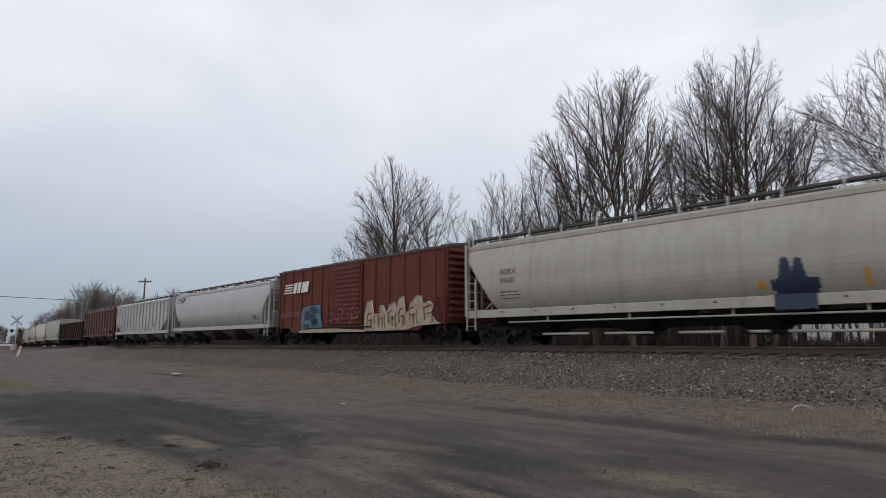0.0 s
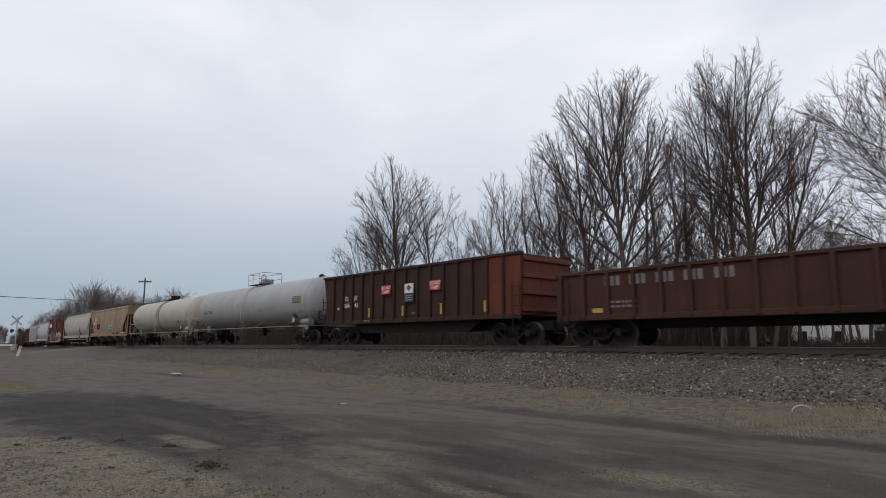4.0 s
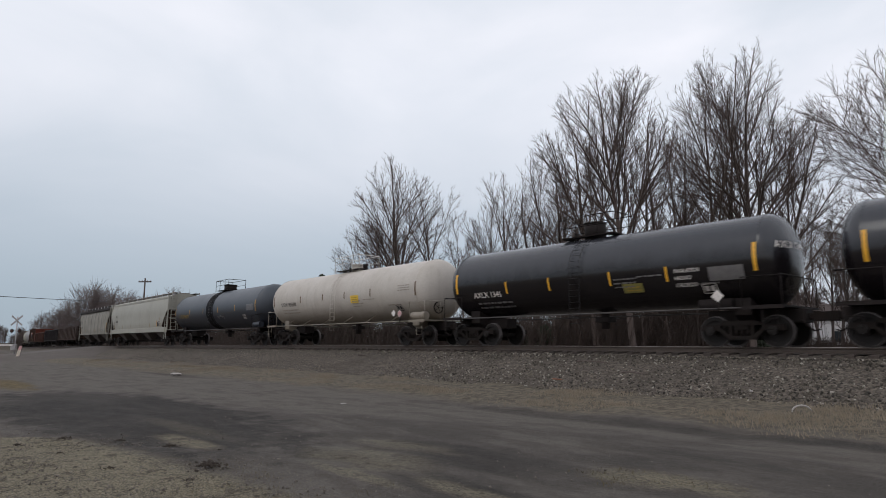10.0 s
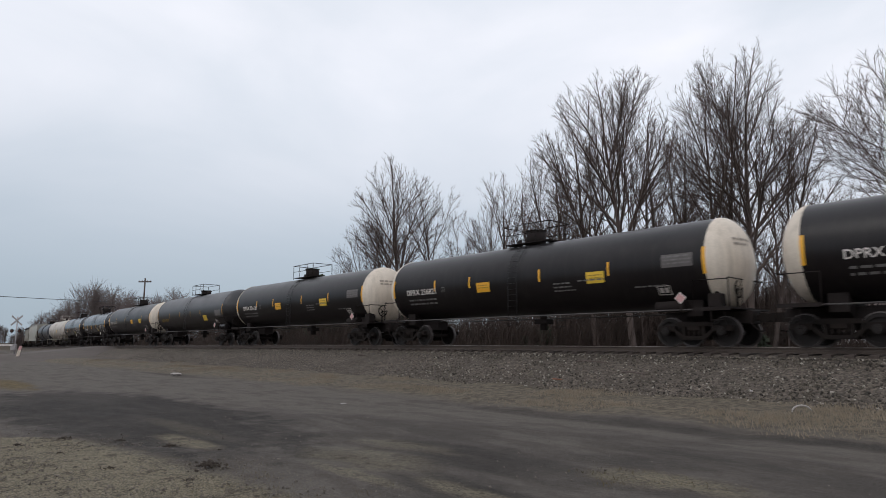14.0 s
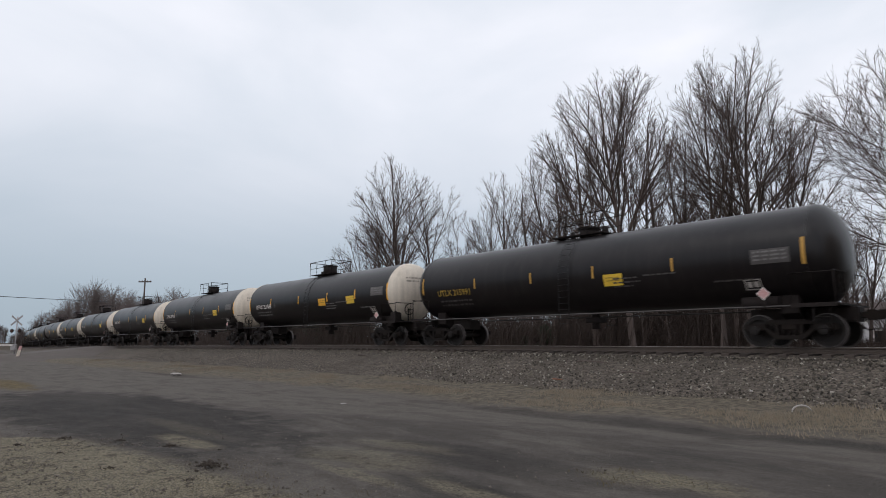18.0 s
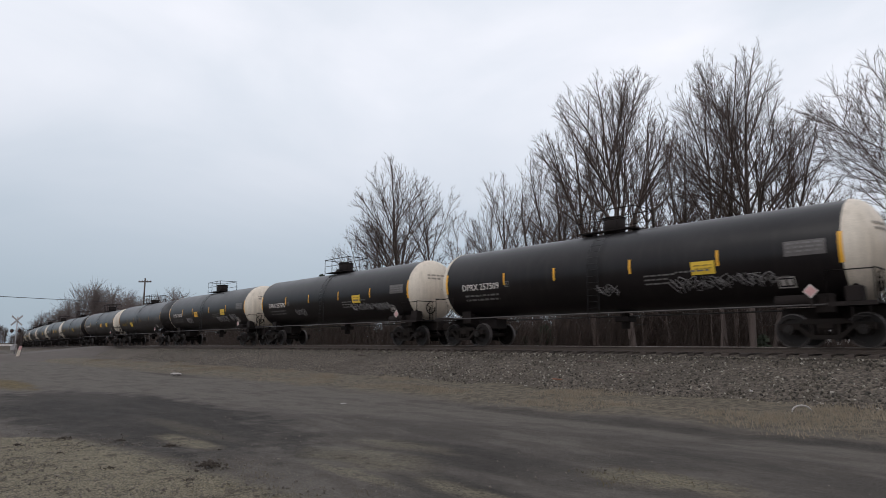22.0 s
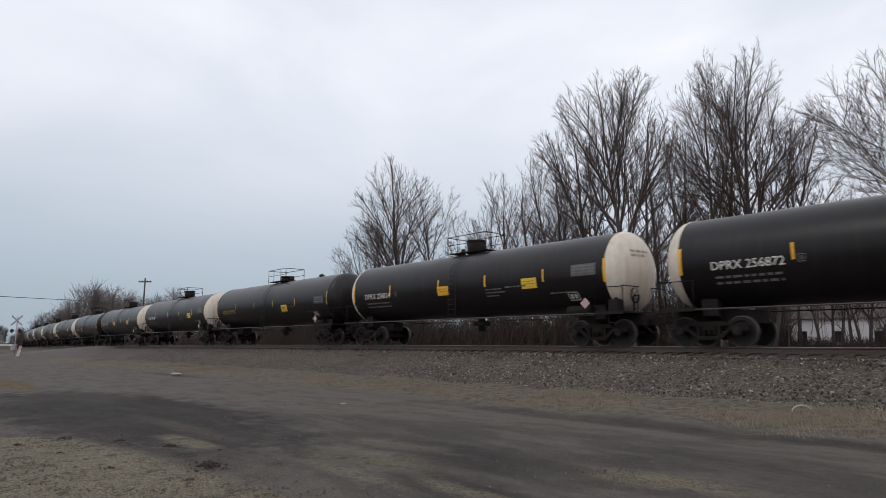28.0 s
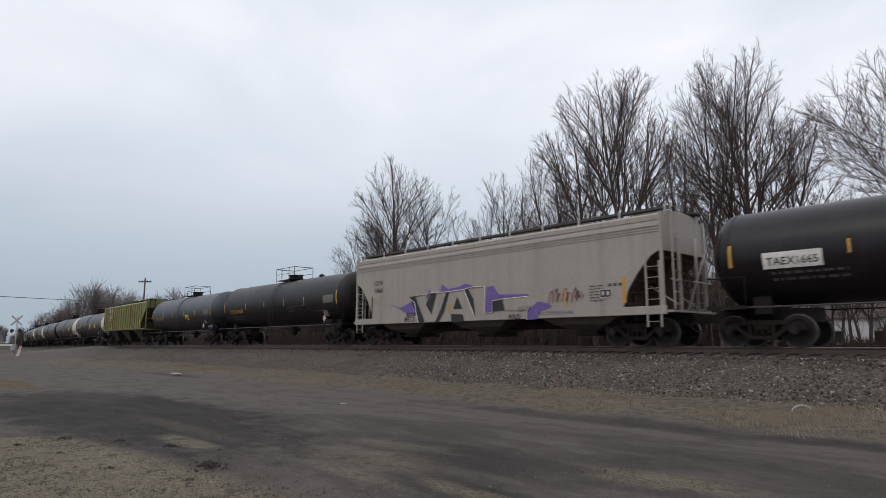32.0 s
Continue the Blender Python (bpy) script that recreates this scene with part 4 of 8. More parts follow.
def sweep(mesh, prof, off, svals):
    secs = []
    for s in svals:
        x, y, z, a = on_line(s)
        row = []
        for o, h in prof:
            px, py, pz, _ = on_line(s, off + o)
            row.append((px, py, pz + h))
        secs.append(row)
    return mesh.loft(secs, cap=True, closed=True)


def build_track():
    track = whole("railway_track", "rusty steel rails on dark wooden ties in grey ballast", "railway track", kind="structure")
    sv = list(np.arange(-760, -20, 20.0)) + list(np.arange(-20, 460, 5.0))
    foot = [(-0.07, -0.172), (0.07, -0.172), (0.07, -0.16), (0.012, -0.14), (0.010, -0.05), (0.035, -0.038), (0.035, -0.006), (-0.035, -0.006), (-0.035, -0.038), (-0.010, -0.05), (-0.012, -0.14), (-0.07, -0.16)]
    head = [(-0.030, -0.006), (0.030, -0.006), (0.026, 0.0), (-0.026, 0.0)]
    for side in (-1, 1):
        rail = part("rail", sweep(Mesh(), foot, side * 0.75, sv), "rail_rust", track, "rust-brown steel rail")
        part("rail_head", sweep(Mesh(), head, side * 0.75, sv), "rail_head", rail, "polished running surface")
    tie = Mesh().box(-0.115, 0.115, -1.30, 1.30, -0.18, 0, 0.012).data("tie", "tie_wood")
    plate = Mesh().box(-0.09, 0.09, -0.17, 0.17, 0, 0.012).data("tie_plate", "rail_rust")
    rng = random.Random(3)
    rest = Mesh()
    s = -760.0
    while s < 400:
        x, y, z, a = on_line(s)
        if -4 < s < 62:
            at = pose(x, y + rng.uniform(-0.05, 0.05), z - 0.182, 0, 0, -math.degrees(a) + rng.uniform(-0.8, 0.8))
            t = part("tie", tie, None, track, at=at)
            for o in (-0.75, 0.75):
                part("tie_plate", plate, None, t, at=pose(0, o, 0))
        else:
            rest.box(x - 0.115, x + 0.115, y - 1.3, y + 1.3, z - 0.36, z - 0.182)
        s += 0.53
    part("more_ties", rest, "tie_wood", track)["kind"] = "stuff"


build_ground()
build_ballast()
build_track()


# ---------------------------------------------------------------- running gear
GEAR = {}


def gear():
    """Meshes that every car shares."""
    if GEAR:
        return GEAR
    m = Mesh()
    m.disc((0, 0, 0), (0, 1, 0), 0.10, 0.34, 0.03, 28, 0.02)
    m.disc((0, 0, 0), (0, 1, 0), 0.34, 0.445, 0.13, 28)
    m.disc((0, 0, 0), (0, 1, 0), 0.0, 0.13, 0.17, 16)
    cut = len(m.f)
    m.disc((0, 0, 0), (0, 1, 0), 0.42, 0.457, 0.125, 28)
    m.disc((0, 0.055, 0), (0, 1, 0), 0.42, 0.483, 0.03, 28)
    GEAR["wheel"] = m.data("wheel", "wheel_steel", "tread", cut)
    GEAR["axle"] = Mesh().tube([(0, -1.16, 0), (0, 1.16, 0)], 0.085, 10).data("axle", "running_gear")
    m = Mesh()
    for lo, hi in (((-1.20, -0.02), (-0.60, 0.16)), ((0.60, -0.02), (1.20, 0.16))):
        m.prism([(lo[0], -0.02), (hi[0], -0.02), (hi[0], 0.15), (lo[0] + 0.04, 0.15)], -0.09, 0.09)
    m.prism([(-0.66, 0.15), (-0.42, 0.13), (0.42, 0.13), (0.66, 0.15), (0.46, 0.27), (-0.46, 0.27)], -0.09, 0.09)
    m.prism([(-0.72, 0.04), (-0.58, 0.05), (-0.24, -0.24), (-0.38, -0.27)], -0.08, 0.08)
    m.prism([(0.72, 0.04), (0.38, -0.27), (0.24, -0.24), (0.58, 0.05)], -0.08, 0.08)
    m.prism([(-0.40, -0.28), (0.40, -0.28), (0.34, -0.17), (-0.34, -0.17)], -0.10, 0.10)
    m.prism([(-0.36, -0.17), (-0.27, -0.17), (-0.27, 0.13), (-0.36, 0.13)], -0.08, 0.08)
    m.prism([(0.27, -0.17), (0.36, -0.17), (0.36, 0.13), (0.27, 0.13)], -0.08, 0.08)
    GEAR["side_frame"] = m.data("side_frame", "running_gear")
    m = Mesh()
    for x in (-0.17, 0.0, 0.17):
        m.tube([(x, 0, -0.17), (x, 0, 0.10)], 0.065, 8)
    GEAR["spring"] = m.data("spring", "running_gear")
    m = Mesh().disc((0, 0, 0), (0, 1, 0), 0, 0.13, 0.12, 14)
    m.disc((0, 0, 0), (0, 1, 0), 0, 0.075, 0.18, 12)
    GEAR["bearing_cap"] = m.data("bearing_cap", "wheel_steel")
    m = Mesh().box(-0.22, 0.22, -1.08, 1.08, -0.02, 0.16, 0.03)
    m.disc((0, 0, 0.2), (0, 0, 1), 0, 0.2, 0.12, 14)
    GEAR["bolster"] = m.data("truck", "running_gear")
    m = Mesh().box(-0.06, 0.06, -0.72, 0.72, -0.14, -0.04, 0.02)
    GEAR["brake_beam"] = m.data("brake_beam", "running_gear")
    m = Mesh().box(-0.40, 0.0, -0.08, 0.08, -0.09, 0.09, 0.02)
    m.prism([(-0.02, -0.14), (0.20, -0.14), (0.30, -0.06), (0.30, 0.08), (0.18, 0.14), (-0.02, 0.14)], -0.12, 0.10)
    m.prism([(0.18, -0.13), (0.33, -0.13), (0.33, 0.13), (0.18, 0.13)], 0.07, 0.14)
    GEAR["coupler"] = m.data("coupler", "running_gear")
    m = Mesh().tube([(0, 0, 0), (0.10, 0, -0.18), (0.30, 0, -0.34), (0.46, 0, -0.30)], 0.025, 6)
    GEAR["air_hose"] = m.data("air_hose", "under")
    m = Mesh()
    m.disc((0, 0, 0), (1, 0, 0), 0.24, 0.28, 0.03, 18)
    for k in range(5):
        a = k * math.tau / 5
        m.tube([(0, 0, 0), (0, 0.25 * math.cos(a), 0.25 * math.sin(a))], 0.012, 4)
    GEAR["brake_wheel"] = m.data("brake_wheel", "running_gear")
    return GEAR


WHEELS = []


def trucks(car, half, centre):
    """Two trucks and both couplers."""
    g = gear()
    for end in (-1, 1):
        t = part("truck", g["bolster"], None, car, "two-axle freight truck" if end < 0 else "", pose(end * centre, 0, 0.50))
        for sy in (-1, 1):
            part("side_frame", g["side_frame"], None, t, at=pose(0, sy * 1.0, 0.0))
            part("spring", g["spring"], None, t, at=pose(0, sy * 1.0, 0))
            for sx in (-1, 1):
                w = part("wheel", g["wheel"], None, t, at=pose(sx * 0.89, sy * 0.75, -0.043, 0, 0, 0 if sy < 0 else 180))
                WHEELS.append((w, sx, sy))
                part("bearing_cap", g["bearing_cap"], None, t, at=pose(sx * 0.89, sy * 1.12, -0.02))
        for sx in (-1, 1):
            part("axle", g["axle"], None, t, at=pose(sx * 0.89, 0, -0.043))
        part("coupler", g["coupler"], None, car, at=pose(end * (half - 0.30), 0, 0.88, 0, 0, 0 if end > 0 else 180))
        part("air_hose", g["air_hose"], None, car, at=pose(end * (half - 0.55), -0.32 * end, 0.80, 0, 0, 0 if end > 0 else 180))


def rungs(m, x0, x1, y, zs, r=0.014):
    for z in zs:
        m.tube([(x0, y, z), (x1, y, z)], r, 4)


def side_ladder(x0, x1, y, z0, z1, n):
    m = Mesh()
    m.box(x0 - 0.03, x0 + 0.03, y - 0.012, y + 0.012, z0, z1)
    m.box(x1 - 0.03, x1 + 0.03, y - 0.012, y + 0.012, z0, z1)
    rungs(m, x0, x1, y, [z0 + (z1 - z0) * (k + 0.5) / n for k in range(n)])
    return m


# ---------------------------------------------------------------- tank cars
def tank_car(q0, q1, shell="tank_black", head="tank_black", mark="", number="", ink="paint_white", panels=(4.25,), strips=5, top="housing",
             r=1.46, label="", board="plate_grey", white_board=False, side_rail=False, hazard=False, tag=(), size=0.36, placard=True, strip_at=None, tank=None, box_at=None, text_x=None):
    L = q0 - q1
    half, zc = L / 2, 2.65 + (r - 1.46) * 0.4
    seam = half - 1.28
    hd = r * 0.5
    rng = random.Random(int(q0 * 10))
    car = whole("tank_car", label, "tank car", "cars of the freight train")

    def surf(z, off=0.014):
        return -math.sqrt(max(r * r - (z - zc) ** 2, 0.01)) - off

    n = 44
    ring = [(math.sin(k * math.tau / n), math.cos(k * math.tau / n)) for k in range(n)]
    m = Mesh()
    m.loft([[(x, a * r, zc + b * r) for a, b in ring] for x in np.linspace(-seam, seam, 9)], cap=False, smooth=True)
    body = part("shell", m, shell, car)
    # welded seams stand a little proud
    for x in (-seam + 0.02, seam - 0.02):
        mm = Mesh().disc((x, 0, zc), (1, 0, 0), r - 0.02, r + 0.012, 0.05, n)
        part("weld_band", mm, head if head == "head_white" else shell, body)
    for end in (-1, 1):
        m = Mesh()
        secs = []
        for i in range(9):
            a = i / 8 * math.pi / 2
            rr = max(math.cos(a), 0.004) * r
            secs.append([(end * (seam + hd * math.sin(a)), p * rr, zc + s * rr) for p, s in ring])
        m.loft(secs, cap=False, smooth=True)
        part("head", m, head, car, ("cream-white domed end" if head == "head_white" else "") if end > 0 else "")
    # manway, housing, platform and rails on the crown
    zt = zc + r
    plat = Mesh().box(-1.15, 1.15, -0.62, -0.34, zt + 0.02, zt + 0.06).box(-1.15, 1.15, 0.34, 0.62, zt + 0.02, zt + 0.06)
    plat.box(-1.15, -0.80, -0.34, 0.34, zt + 0.02, zt + 0.06).box(0.80, 1.15, -0.34, 0.34, zt + 0.02, zt + 0.06)
    part("walkway", plat, "under", car)
    if top == "housing":
        m = Mesh().tube([(0, 0, zt - 0.06), (0, 0, zt + 0.54)], 0.41, 22)
        d = part("manway_housing", m, "under", car, "round black valve housing")
        part("lid", Mesh().disc((0, 0, zt + 0.56), (0, 0, 1), 0, 0.44, 0.05, 22), "under", d)
        part("relief_valve", Mesh().tube([(-0.85, 0, zt - 0.03), (-0.85, 0, zt + 0.30)], 0.10, 10), "under", car)
    elif top == "low":
        d = part("manway_housing", Mesh().tube([(0.15, 0, zt - 0.06), (0.15, 0, zt + 0.30)], 0.38, 20), "tank_white" if shell == "tank_white" else "under", car)
        part("lid", Mesh().disc((0.15, 0, zt + 0.33), (0, 0, 1), 0, 0.44, 0.07, 20), "tank_white" if shell == "tank_white" else "under", d)
        part("relief_valve", Mesh().tube([(0.85, 0, zt - 0.03), (0.85, 0, zt + 0.34)], 0.14, 10), "under", car)
        part("fitting", Mesh().tube([(-0.6, 0, zt - 0.03), (-0.6, 0, zt + 0.26)], 0.09, 8), "under", car)
    elif top != "valves":
        d = part("manway_housing", Mesh().tube([(0, 0, zt - 0.06), (0, 0, zt + 0.42)], 0.46, 22), "under" if top == "dark" else shell, car)
        part("lid", Mesh().disc((0, 0, zt + 0.45), (0, 0, 1), 0, 0.50, 0.06, 22), "under" if top == "dark" else shell, d)
    if top == "valves":
        for x, rr, hh in ((0.15, 0.24, 0.36), (-0.55, 0.12, 0.22), (0.95, 0.16, 0.30)):
            v = part("valve", Mesh().tube([(x, 0, zt - 0.05), (x, 0, zt + hh), (x, 0, zt + hh + rr * 0.4)], rr, 14), "tank_silver", car, "round valve bonnet" if rr > 0.2 else "")
            part("valve_cap", Mesh().disc((x, 0, zt + hh), (0, 0, 1), 0, rr + 0.05, 0.06, 14), "tank_silver", v)
        part("vent_pipe", Mesh().tube([(-0.55, 0, zt + 0.2), (-0.55, 0, zt + 0.62), (-0.40, 0, zt + 0.76), (-0.05, 0, zt + 0.78), (0.1, 0, zt + 0.68), (0.12, 0, zt + 0.4)], 0.035, 7), "tank_silver", car, "bent grey vent pipe")
    m = Mesh()
    for y in (-0.66, 0.66):
        m.tube([(-1.2, y, zt - 0.05), (-1.2, y, zt + 0.80), (1.2, y, zt + 0.80), (1.2, y, zt - 0.05)], 0.020, 5)
        m.tube([(-1.2, y, zt + 0.42), (1.2, y, zt + 0.42)], 0.014, 4)
    for x in (-1.2, 1.2):
        m.tube([(x, -0.66, zt + 0.80), (x, 0.66, zt + 0.80)], 0.02, 5)
    m.tube([(-0.45, -0.66, zt), (-0.45, -0.66, zt + 0.80)], 0.016, 4)
    m.tube([(0.5, -0.66, zt), (0.5, -0.66, zt + 0.80)], 0.016, 4)
    if shell != "tank_cream":
        part("railing", m, "under" if shell not in ("tank_cream", "tank_white", "tank_silver") else shell, car, "pipe railing round the manway")
    # ladder on each flank, following the shell
    for sy in (-1, 1):
        m = Mesh()
        zs = [zc - r + 0.12 + (2 * r - 0.25) * k / 12 for k in range(13)]
        for x in (-0.22, 0.22):
            m.tube([(x, sy * (-surf(z, 0.10)) if z > zc else sy * (r + 0.10), z) for z in [0.75] + zs], 0.013, 5)
        for z in [0.80, 1.05] + zs:
            y = sy * (-surf(z, 0.10)) if z > zc else sy * (r + 0.10)
            m.tube([(-0.22, y, z), (0.22, y, z)], 0.009, 4)
        part("ladder", m, "tank_black" if shell not in ("tank_cream", "tank_white", "tank_silver") else shell, car)
    if shell == "tank_cream":
        part("end_handrail", Mesh().tube([(half - 0.86, -1.44, 1.16), (half - 0.80, -1.44, 2.30), (half - 0.70, -1.44, 2.36), (half - 0.42, -1.44, 2.36), (half - 0.36, -1.44, 2.28), (half - 0.36, -1.44, 1.16)], 0.024, 6), "tank_cream", car, "bent cream handrail")
        for x in (-0.30, 0.30):
            part("belt", Mesh().disc((x, 0, zc), (1, 0, 0), r - 0.02, r + 0.03, 0.06, n), "belt_grey", car, "dark belt round the middle" if x < 0 else "")
        mm = Mesh()
        for j in range(9):
            a = math.pi * (0.52 + 0.46 * j / 8)
            mm.tube([(-0.3, math.cos(a) * (r + 0.04), zc + math.sin(a) * (r + 0.04)), (0.3, math.cos(a) * (r + 0.04), zc + math.sin(a) * (r + 0.04))], 0.016, 4)
        part("belt_rungs", mm, "belt_grey", car)
    # saddles, stub sills, end platforms
    tc = half - 1.98
    for end in (-1, 1):
        m = Mesh()
        for sy in (-1, 1):
            m.add([(end * tc - 0.25, sy * 0.35, 0.72), (end * tc + 0.25, sy * 0.35, 0.72), (end * tc + 0.25, sy * 0.85, 0.95), (end * tc - 0.25, sy * 0.85, 0.95),
                   (end * tc - 0.25, sy * 0.35, zc - r + 0.05), (end * tc + 0.25, sy * 0.35, zc - r + 0.05), (end * tc + 0.25, sy * 0.85, zc - 1.17), (end * tc - 0.25, sy * 0.85, zc - 1.17)],
                  [(0, 1, 2, 3), (4, 7, 6, 5), (0, 4, 5, 1), (1, 5, 6, 2), (2, 6, 7, 3), (3, 7, 4, 0)])
        m.box(end * tc - 0.25, end * tc + 0.25, -0.36, 0.36, 0.72, zc - r + 0.04)
        part("saddle", m, "under" if shell not in ("tank_cream", "tank_white", "tank_silver") else shell, car)
        lo, hi = sorted((end * (tc - 1.3), end * (half - 0.45)))
        part("stub_sill", Mesh().box(lo, hi, -0.33, 0.33, 0.70, 1.12, 0.03), "under", car)
        lo, hi = sorted((end * (half - 1.75), end * (half - 0.62)))
        p = part("end_platform", Mesh().box(lo, hi, -1.50, 1.50, 1.13, 1.18).box(lo, hi, -1.52, -1.48, 1.08, 1.19), "under" if shell not in ("tank_cream", "tank_white", "tank_silver") else shell, car)
        x = end * (half - 0.66)
        m = Mesh().tube([(x, -1.45, 1.15), (x, -1.45, 2.05), (x, 1.45, 2.05), (x, 1.45, 1.15)], 0.020, 5)
        m.tube([(x, -1.45, 2.02), (end * (half - 1.75), -1.46, 2.02), (end * (half - 1.75), -1.46, 1.15)], 0.018, 5)
        m.tube([(x, -0.5, 1.15), (x, -0.5, 2.05)], 0.016, 4)
        m.tube([(x, 0.5, 1.15), (x, 0.5, 2.05)], 0.016, 4)
        part("handrail", m, "under" if shell not in ("tank_cream", "tank_white", "tank_silver") else shell, p)
        for sy in (-1, 1):
            s = Mesh().tube([(end * (half - 0.80), sy * 1.49, 1.14), (end * (half - 0.80), sy * 1.49, 0.50), (end * (half - 1.20), sy * 1.49, 0.50), (end * (half - 1.20), sy * 1.49, 1.14)], 0.016, 4)
            s.tube([(end * (half - 0.80), sy * 1.49, 0.80), (end * (half - 1.20), sy * 1.49, 0.80)], 0.013, 4)
            part("step", s, "under" if shell not in ("tank_cream", "tank_white", "tank_silver") else shell, p)
    part("brake_wheel", gear()["brake_wheel"], None, car, at=pose(half - 0.72, -0.55, 1.75))
    if tank:
        a = part("air_tank", Mesh().tube([(seam - 0.48, -1.22, 1.37), (seam - 0.42, -1.22, 1.37), (seam + 0.42, -1.22, 1.37), (seam + 0.48, -1.22, 1.37)], 0.19, 14), tank, car, "round air reservoir beside the end platform")
        for x in (-0.28, 0.28):
            part("strap", Mesh().disc((seam + x, -1.22, 1.37), (1, 0, 0), 0.17, 0.20, 0.05, 14), tank, a)
    else:
        part("brake_cylinder", Mesh().tube([(tc - 1.2, -1.0, 1.28), (tc - 0.2, -1.0, 1.28)], 0.17, 12), "under" if shell not in ("tank_cream", "tank_white", "tank_silver") else shell, car)
    m = Mesh().tube([(-seam + 0.4, -1.45, 1.13), (seam - 0.4, -1.45, 1.13)], 0.028, 6)
    m.tube([(-seam + 0.4, 1.45, 1.13), (seam - 0.4, 1.45, 1.13)], 0.028, 6)
    part("side_pipe", m, "tank_cream" if side_rail else "paint_dim", car)
    if side_rail:
        for x in np.arange(-seam + 1.6, seam - 1, 2.1):
            part("brace", Mesh().tube([(x, -1.45, 1.13), (x + 0.12, surf(1.5, 0.0), 1.5)], 0.02, 4), shell, car)
    part("outlet_valve", Mesh().tube([(0.3, 0, zc - r + 0.04), (0.3, 0, 0.62)], 0.16, 10).box(0.0, 0.6, -0.25, 0.25, 0.86, 1.05, 0.02), "under", car)
    trucks(car, half, tc)
    # reflective strips
    k = (L - 3.0) / 15.0
    xs = strip_at or [x * k for x in ((-4.55, -1.0, 1.9, 4.96) if strips == 5 else (-4.45, -1.55, 1.15, 4.0))]
    mat = "reflector" if ink == "paint_white" else "paint_rust_dark" if shell == "tank_white" else "yellow_old"
    under = 0.30 if mark == "NATX" else 0.14 if mark == "UTLX" and shell != "tank_white" else 0.0
    zm, zp, zw = (zc - 0.32, zc - 0.48, zc - 0.30) if hazard else (zc - 0.5 * under, zc - under, zc - under)
    wide, tall = (0.055, 0.95) if ink == "paint_white" else (0.05, 0.85) if ink == "paint_gold" else (0.05, 0.75)
    clear = -seam + (1.05 if mark else 0)
    for x in (-seam + 0.10, seam - 0.06):
        part("reflector", Mesh().plate(x - wide, x + wide, zc - 0.46 * tall, zc + 0.42 * tall, surf, 6), mat, car, "yellow reflective strip" if x < 0 else "")
    for x in xs:
        gaps = [abs(x - p * k) for p in panels]
        if gaps and min(gaps) < 0.55 and ink != "paint_white":
            if x < 3.0:
                continue
            x = panels[gaps.index(min(gaps))] * k + 0.58
        part("reflector", Mesh().plate(x - wide * 0.75, x + wide * 0.75, zm - 0.26 * tall, zm + 0.24 * tall, surf, 4), mat, car)
    for i, x in enumerate(panels):
        part("panel", Mesh().plate(x * k - 0.37, x * k + 0.37, zp - 0.46 + (0.10 if hazard else 0), zp - 0.06, surf, 4), "mark_olive" if hazard else "reflector" if i == 0 and len(panels) > 1 else "panel_yellow", car, "yellow notice panel")
        wr = Mesh()
        bars(wr, x * k - 0.28, x * k + 0.28, zp - 0.20, 0.035, lambda z: surf(z, 0.02), rng, 0.04)
        bars(wr, x * k - 0.25, x * k + 0.28, zp - 0.30, 0.035, lambda z: surf(z, 0.02), rng, 0.04)
        part("panel_writing", wr, "paint_gold", car)
    # stencilled marks and data
    ls = lambda z: surf(z, 0.022)
    tx = text_x or -seam + (1.05 if not white_board else 1.1)
    if mark:
        wr = Mesh()
        base = zw - 0.36
        if white_board:
            part("name_board", Mesh().plate(tx - 0.10, tx + max(p[0] for p in writing(mark + number, size)[0]) + 0.10, base - 0.10, base + 0.36, surf, 4), "paint_white", car, "white board with black mark")
            letter(wr, mark + number, size, tx, base, ls)
            part("lettering", wr, "paint_black", car)
        else:
            letter(wr, mark + " " + number, size, tx, base, ls)
            part("lettering", wr, ink, car)
    wr = Mesh()
    for i in range(2):
        bars(wr, tx + 0.1, tx + 2.0, zw - 0.62 - 0.17 * i, 0.07, ls, rng, 0.07)
    for i in range(3):
        bars(wr, 1.9 * k, 1.9 * k + rng.uniform(0.7, 1.1), zc - 0.40 - 0.13 * i, 0.05, ls, rng, 0.04)
    bars(wr, 3.0 * k, 4.1 * k, zc - 0.36, 0.05, ls, rng, 0.05)
    bars(wr, 5.2 * k, 6.3 * k, zc - 0.72, 0.05, ls, rng, 0.05)
    part("data_stencil", wr, "stain_faint" if side_rail else "paint_dim" if ink != "paint_white" else "paint_pale", car)["kind"] = "stuff"
    part("test_plate", Mesh().plate(seam - 1.45, seam - 0.40, zp - 0.16, zp + 0.26, surf, 4), board, car)
    wr = Mesh()
    for i in range(3):
        bars(wr, seam - 1.38, seam - 0.48, zp - 0.06 + 0.11 * i, 0.05, ls, rng, 0.05)
    part("test_writing", wr, "paint_pale" if not side_rail else "stain_faint", car)["kind"] = "stuff"
    m = Mesh()
    sx, sz = box_at or (seam - 1.75, zc - 1.0)
    for a in ((0, 0.46, 0, 0.03), (0, 0.46, 0.27, 0.30), (0, 0.03, 0, 0.30), (0.43, 0.46, 0, 0.30), (0.08, 0.21, 0.07, 0.23), (0.26, 0.39, 0.07, 0.23)):
        m.plate(sx + a[0], sx + a[1], sz + a[2], sz + a[3], surf, 1)
    part("stencil_box", m, "stencil_white" if not side_rail else "paint_black", car)
    if placard:
        px, pz = seam - (0.85 if head == "head_white" else 1.15), 1.50
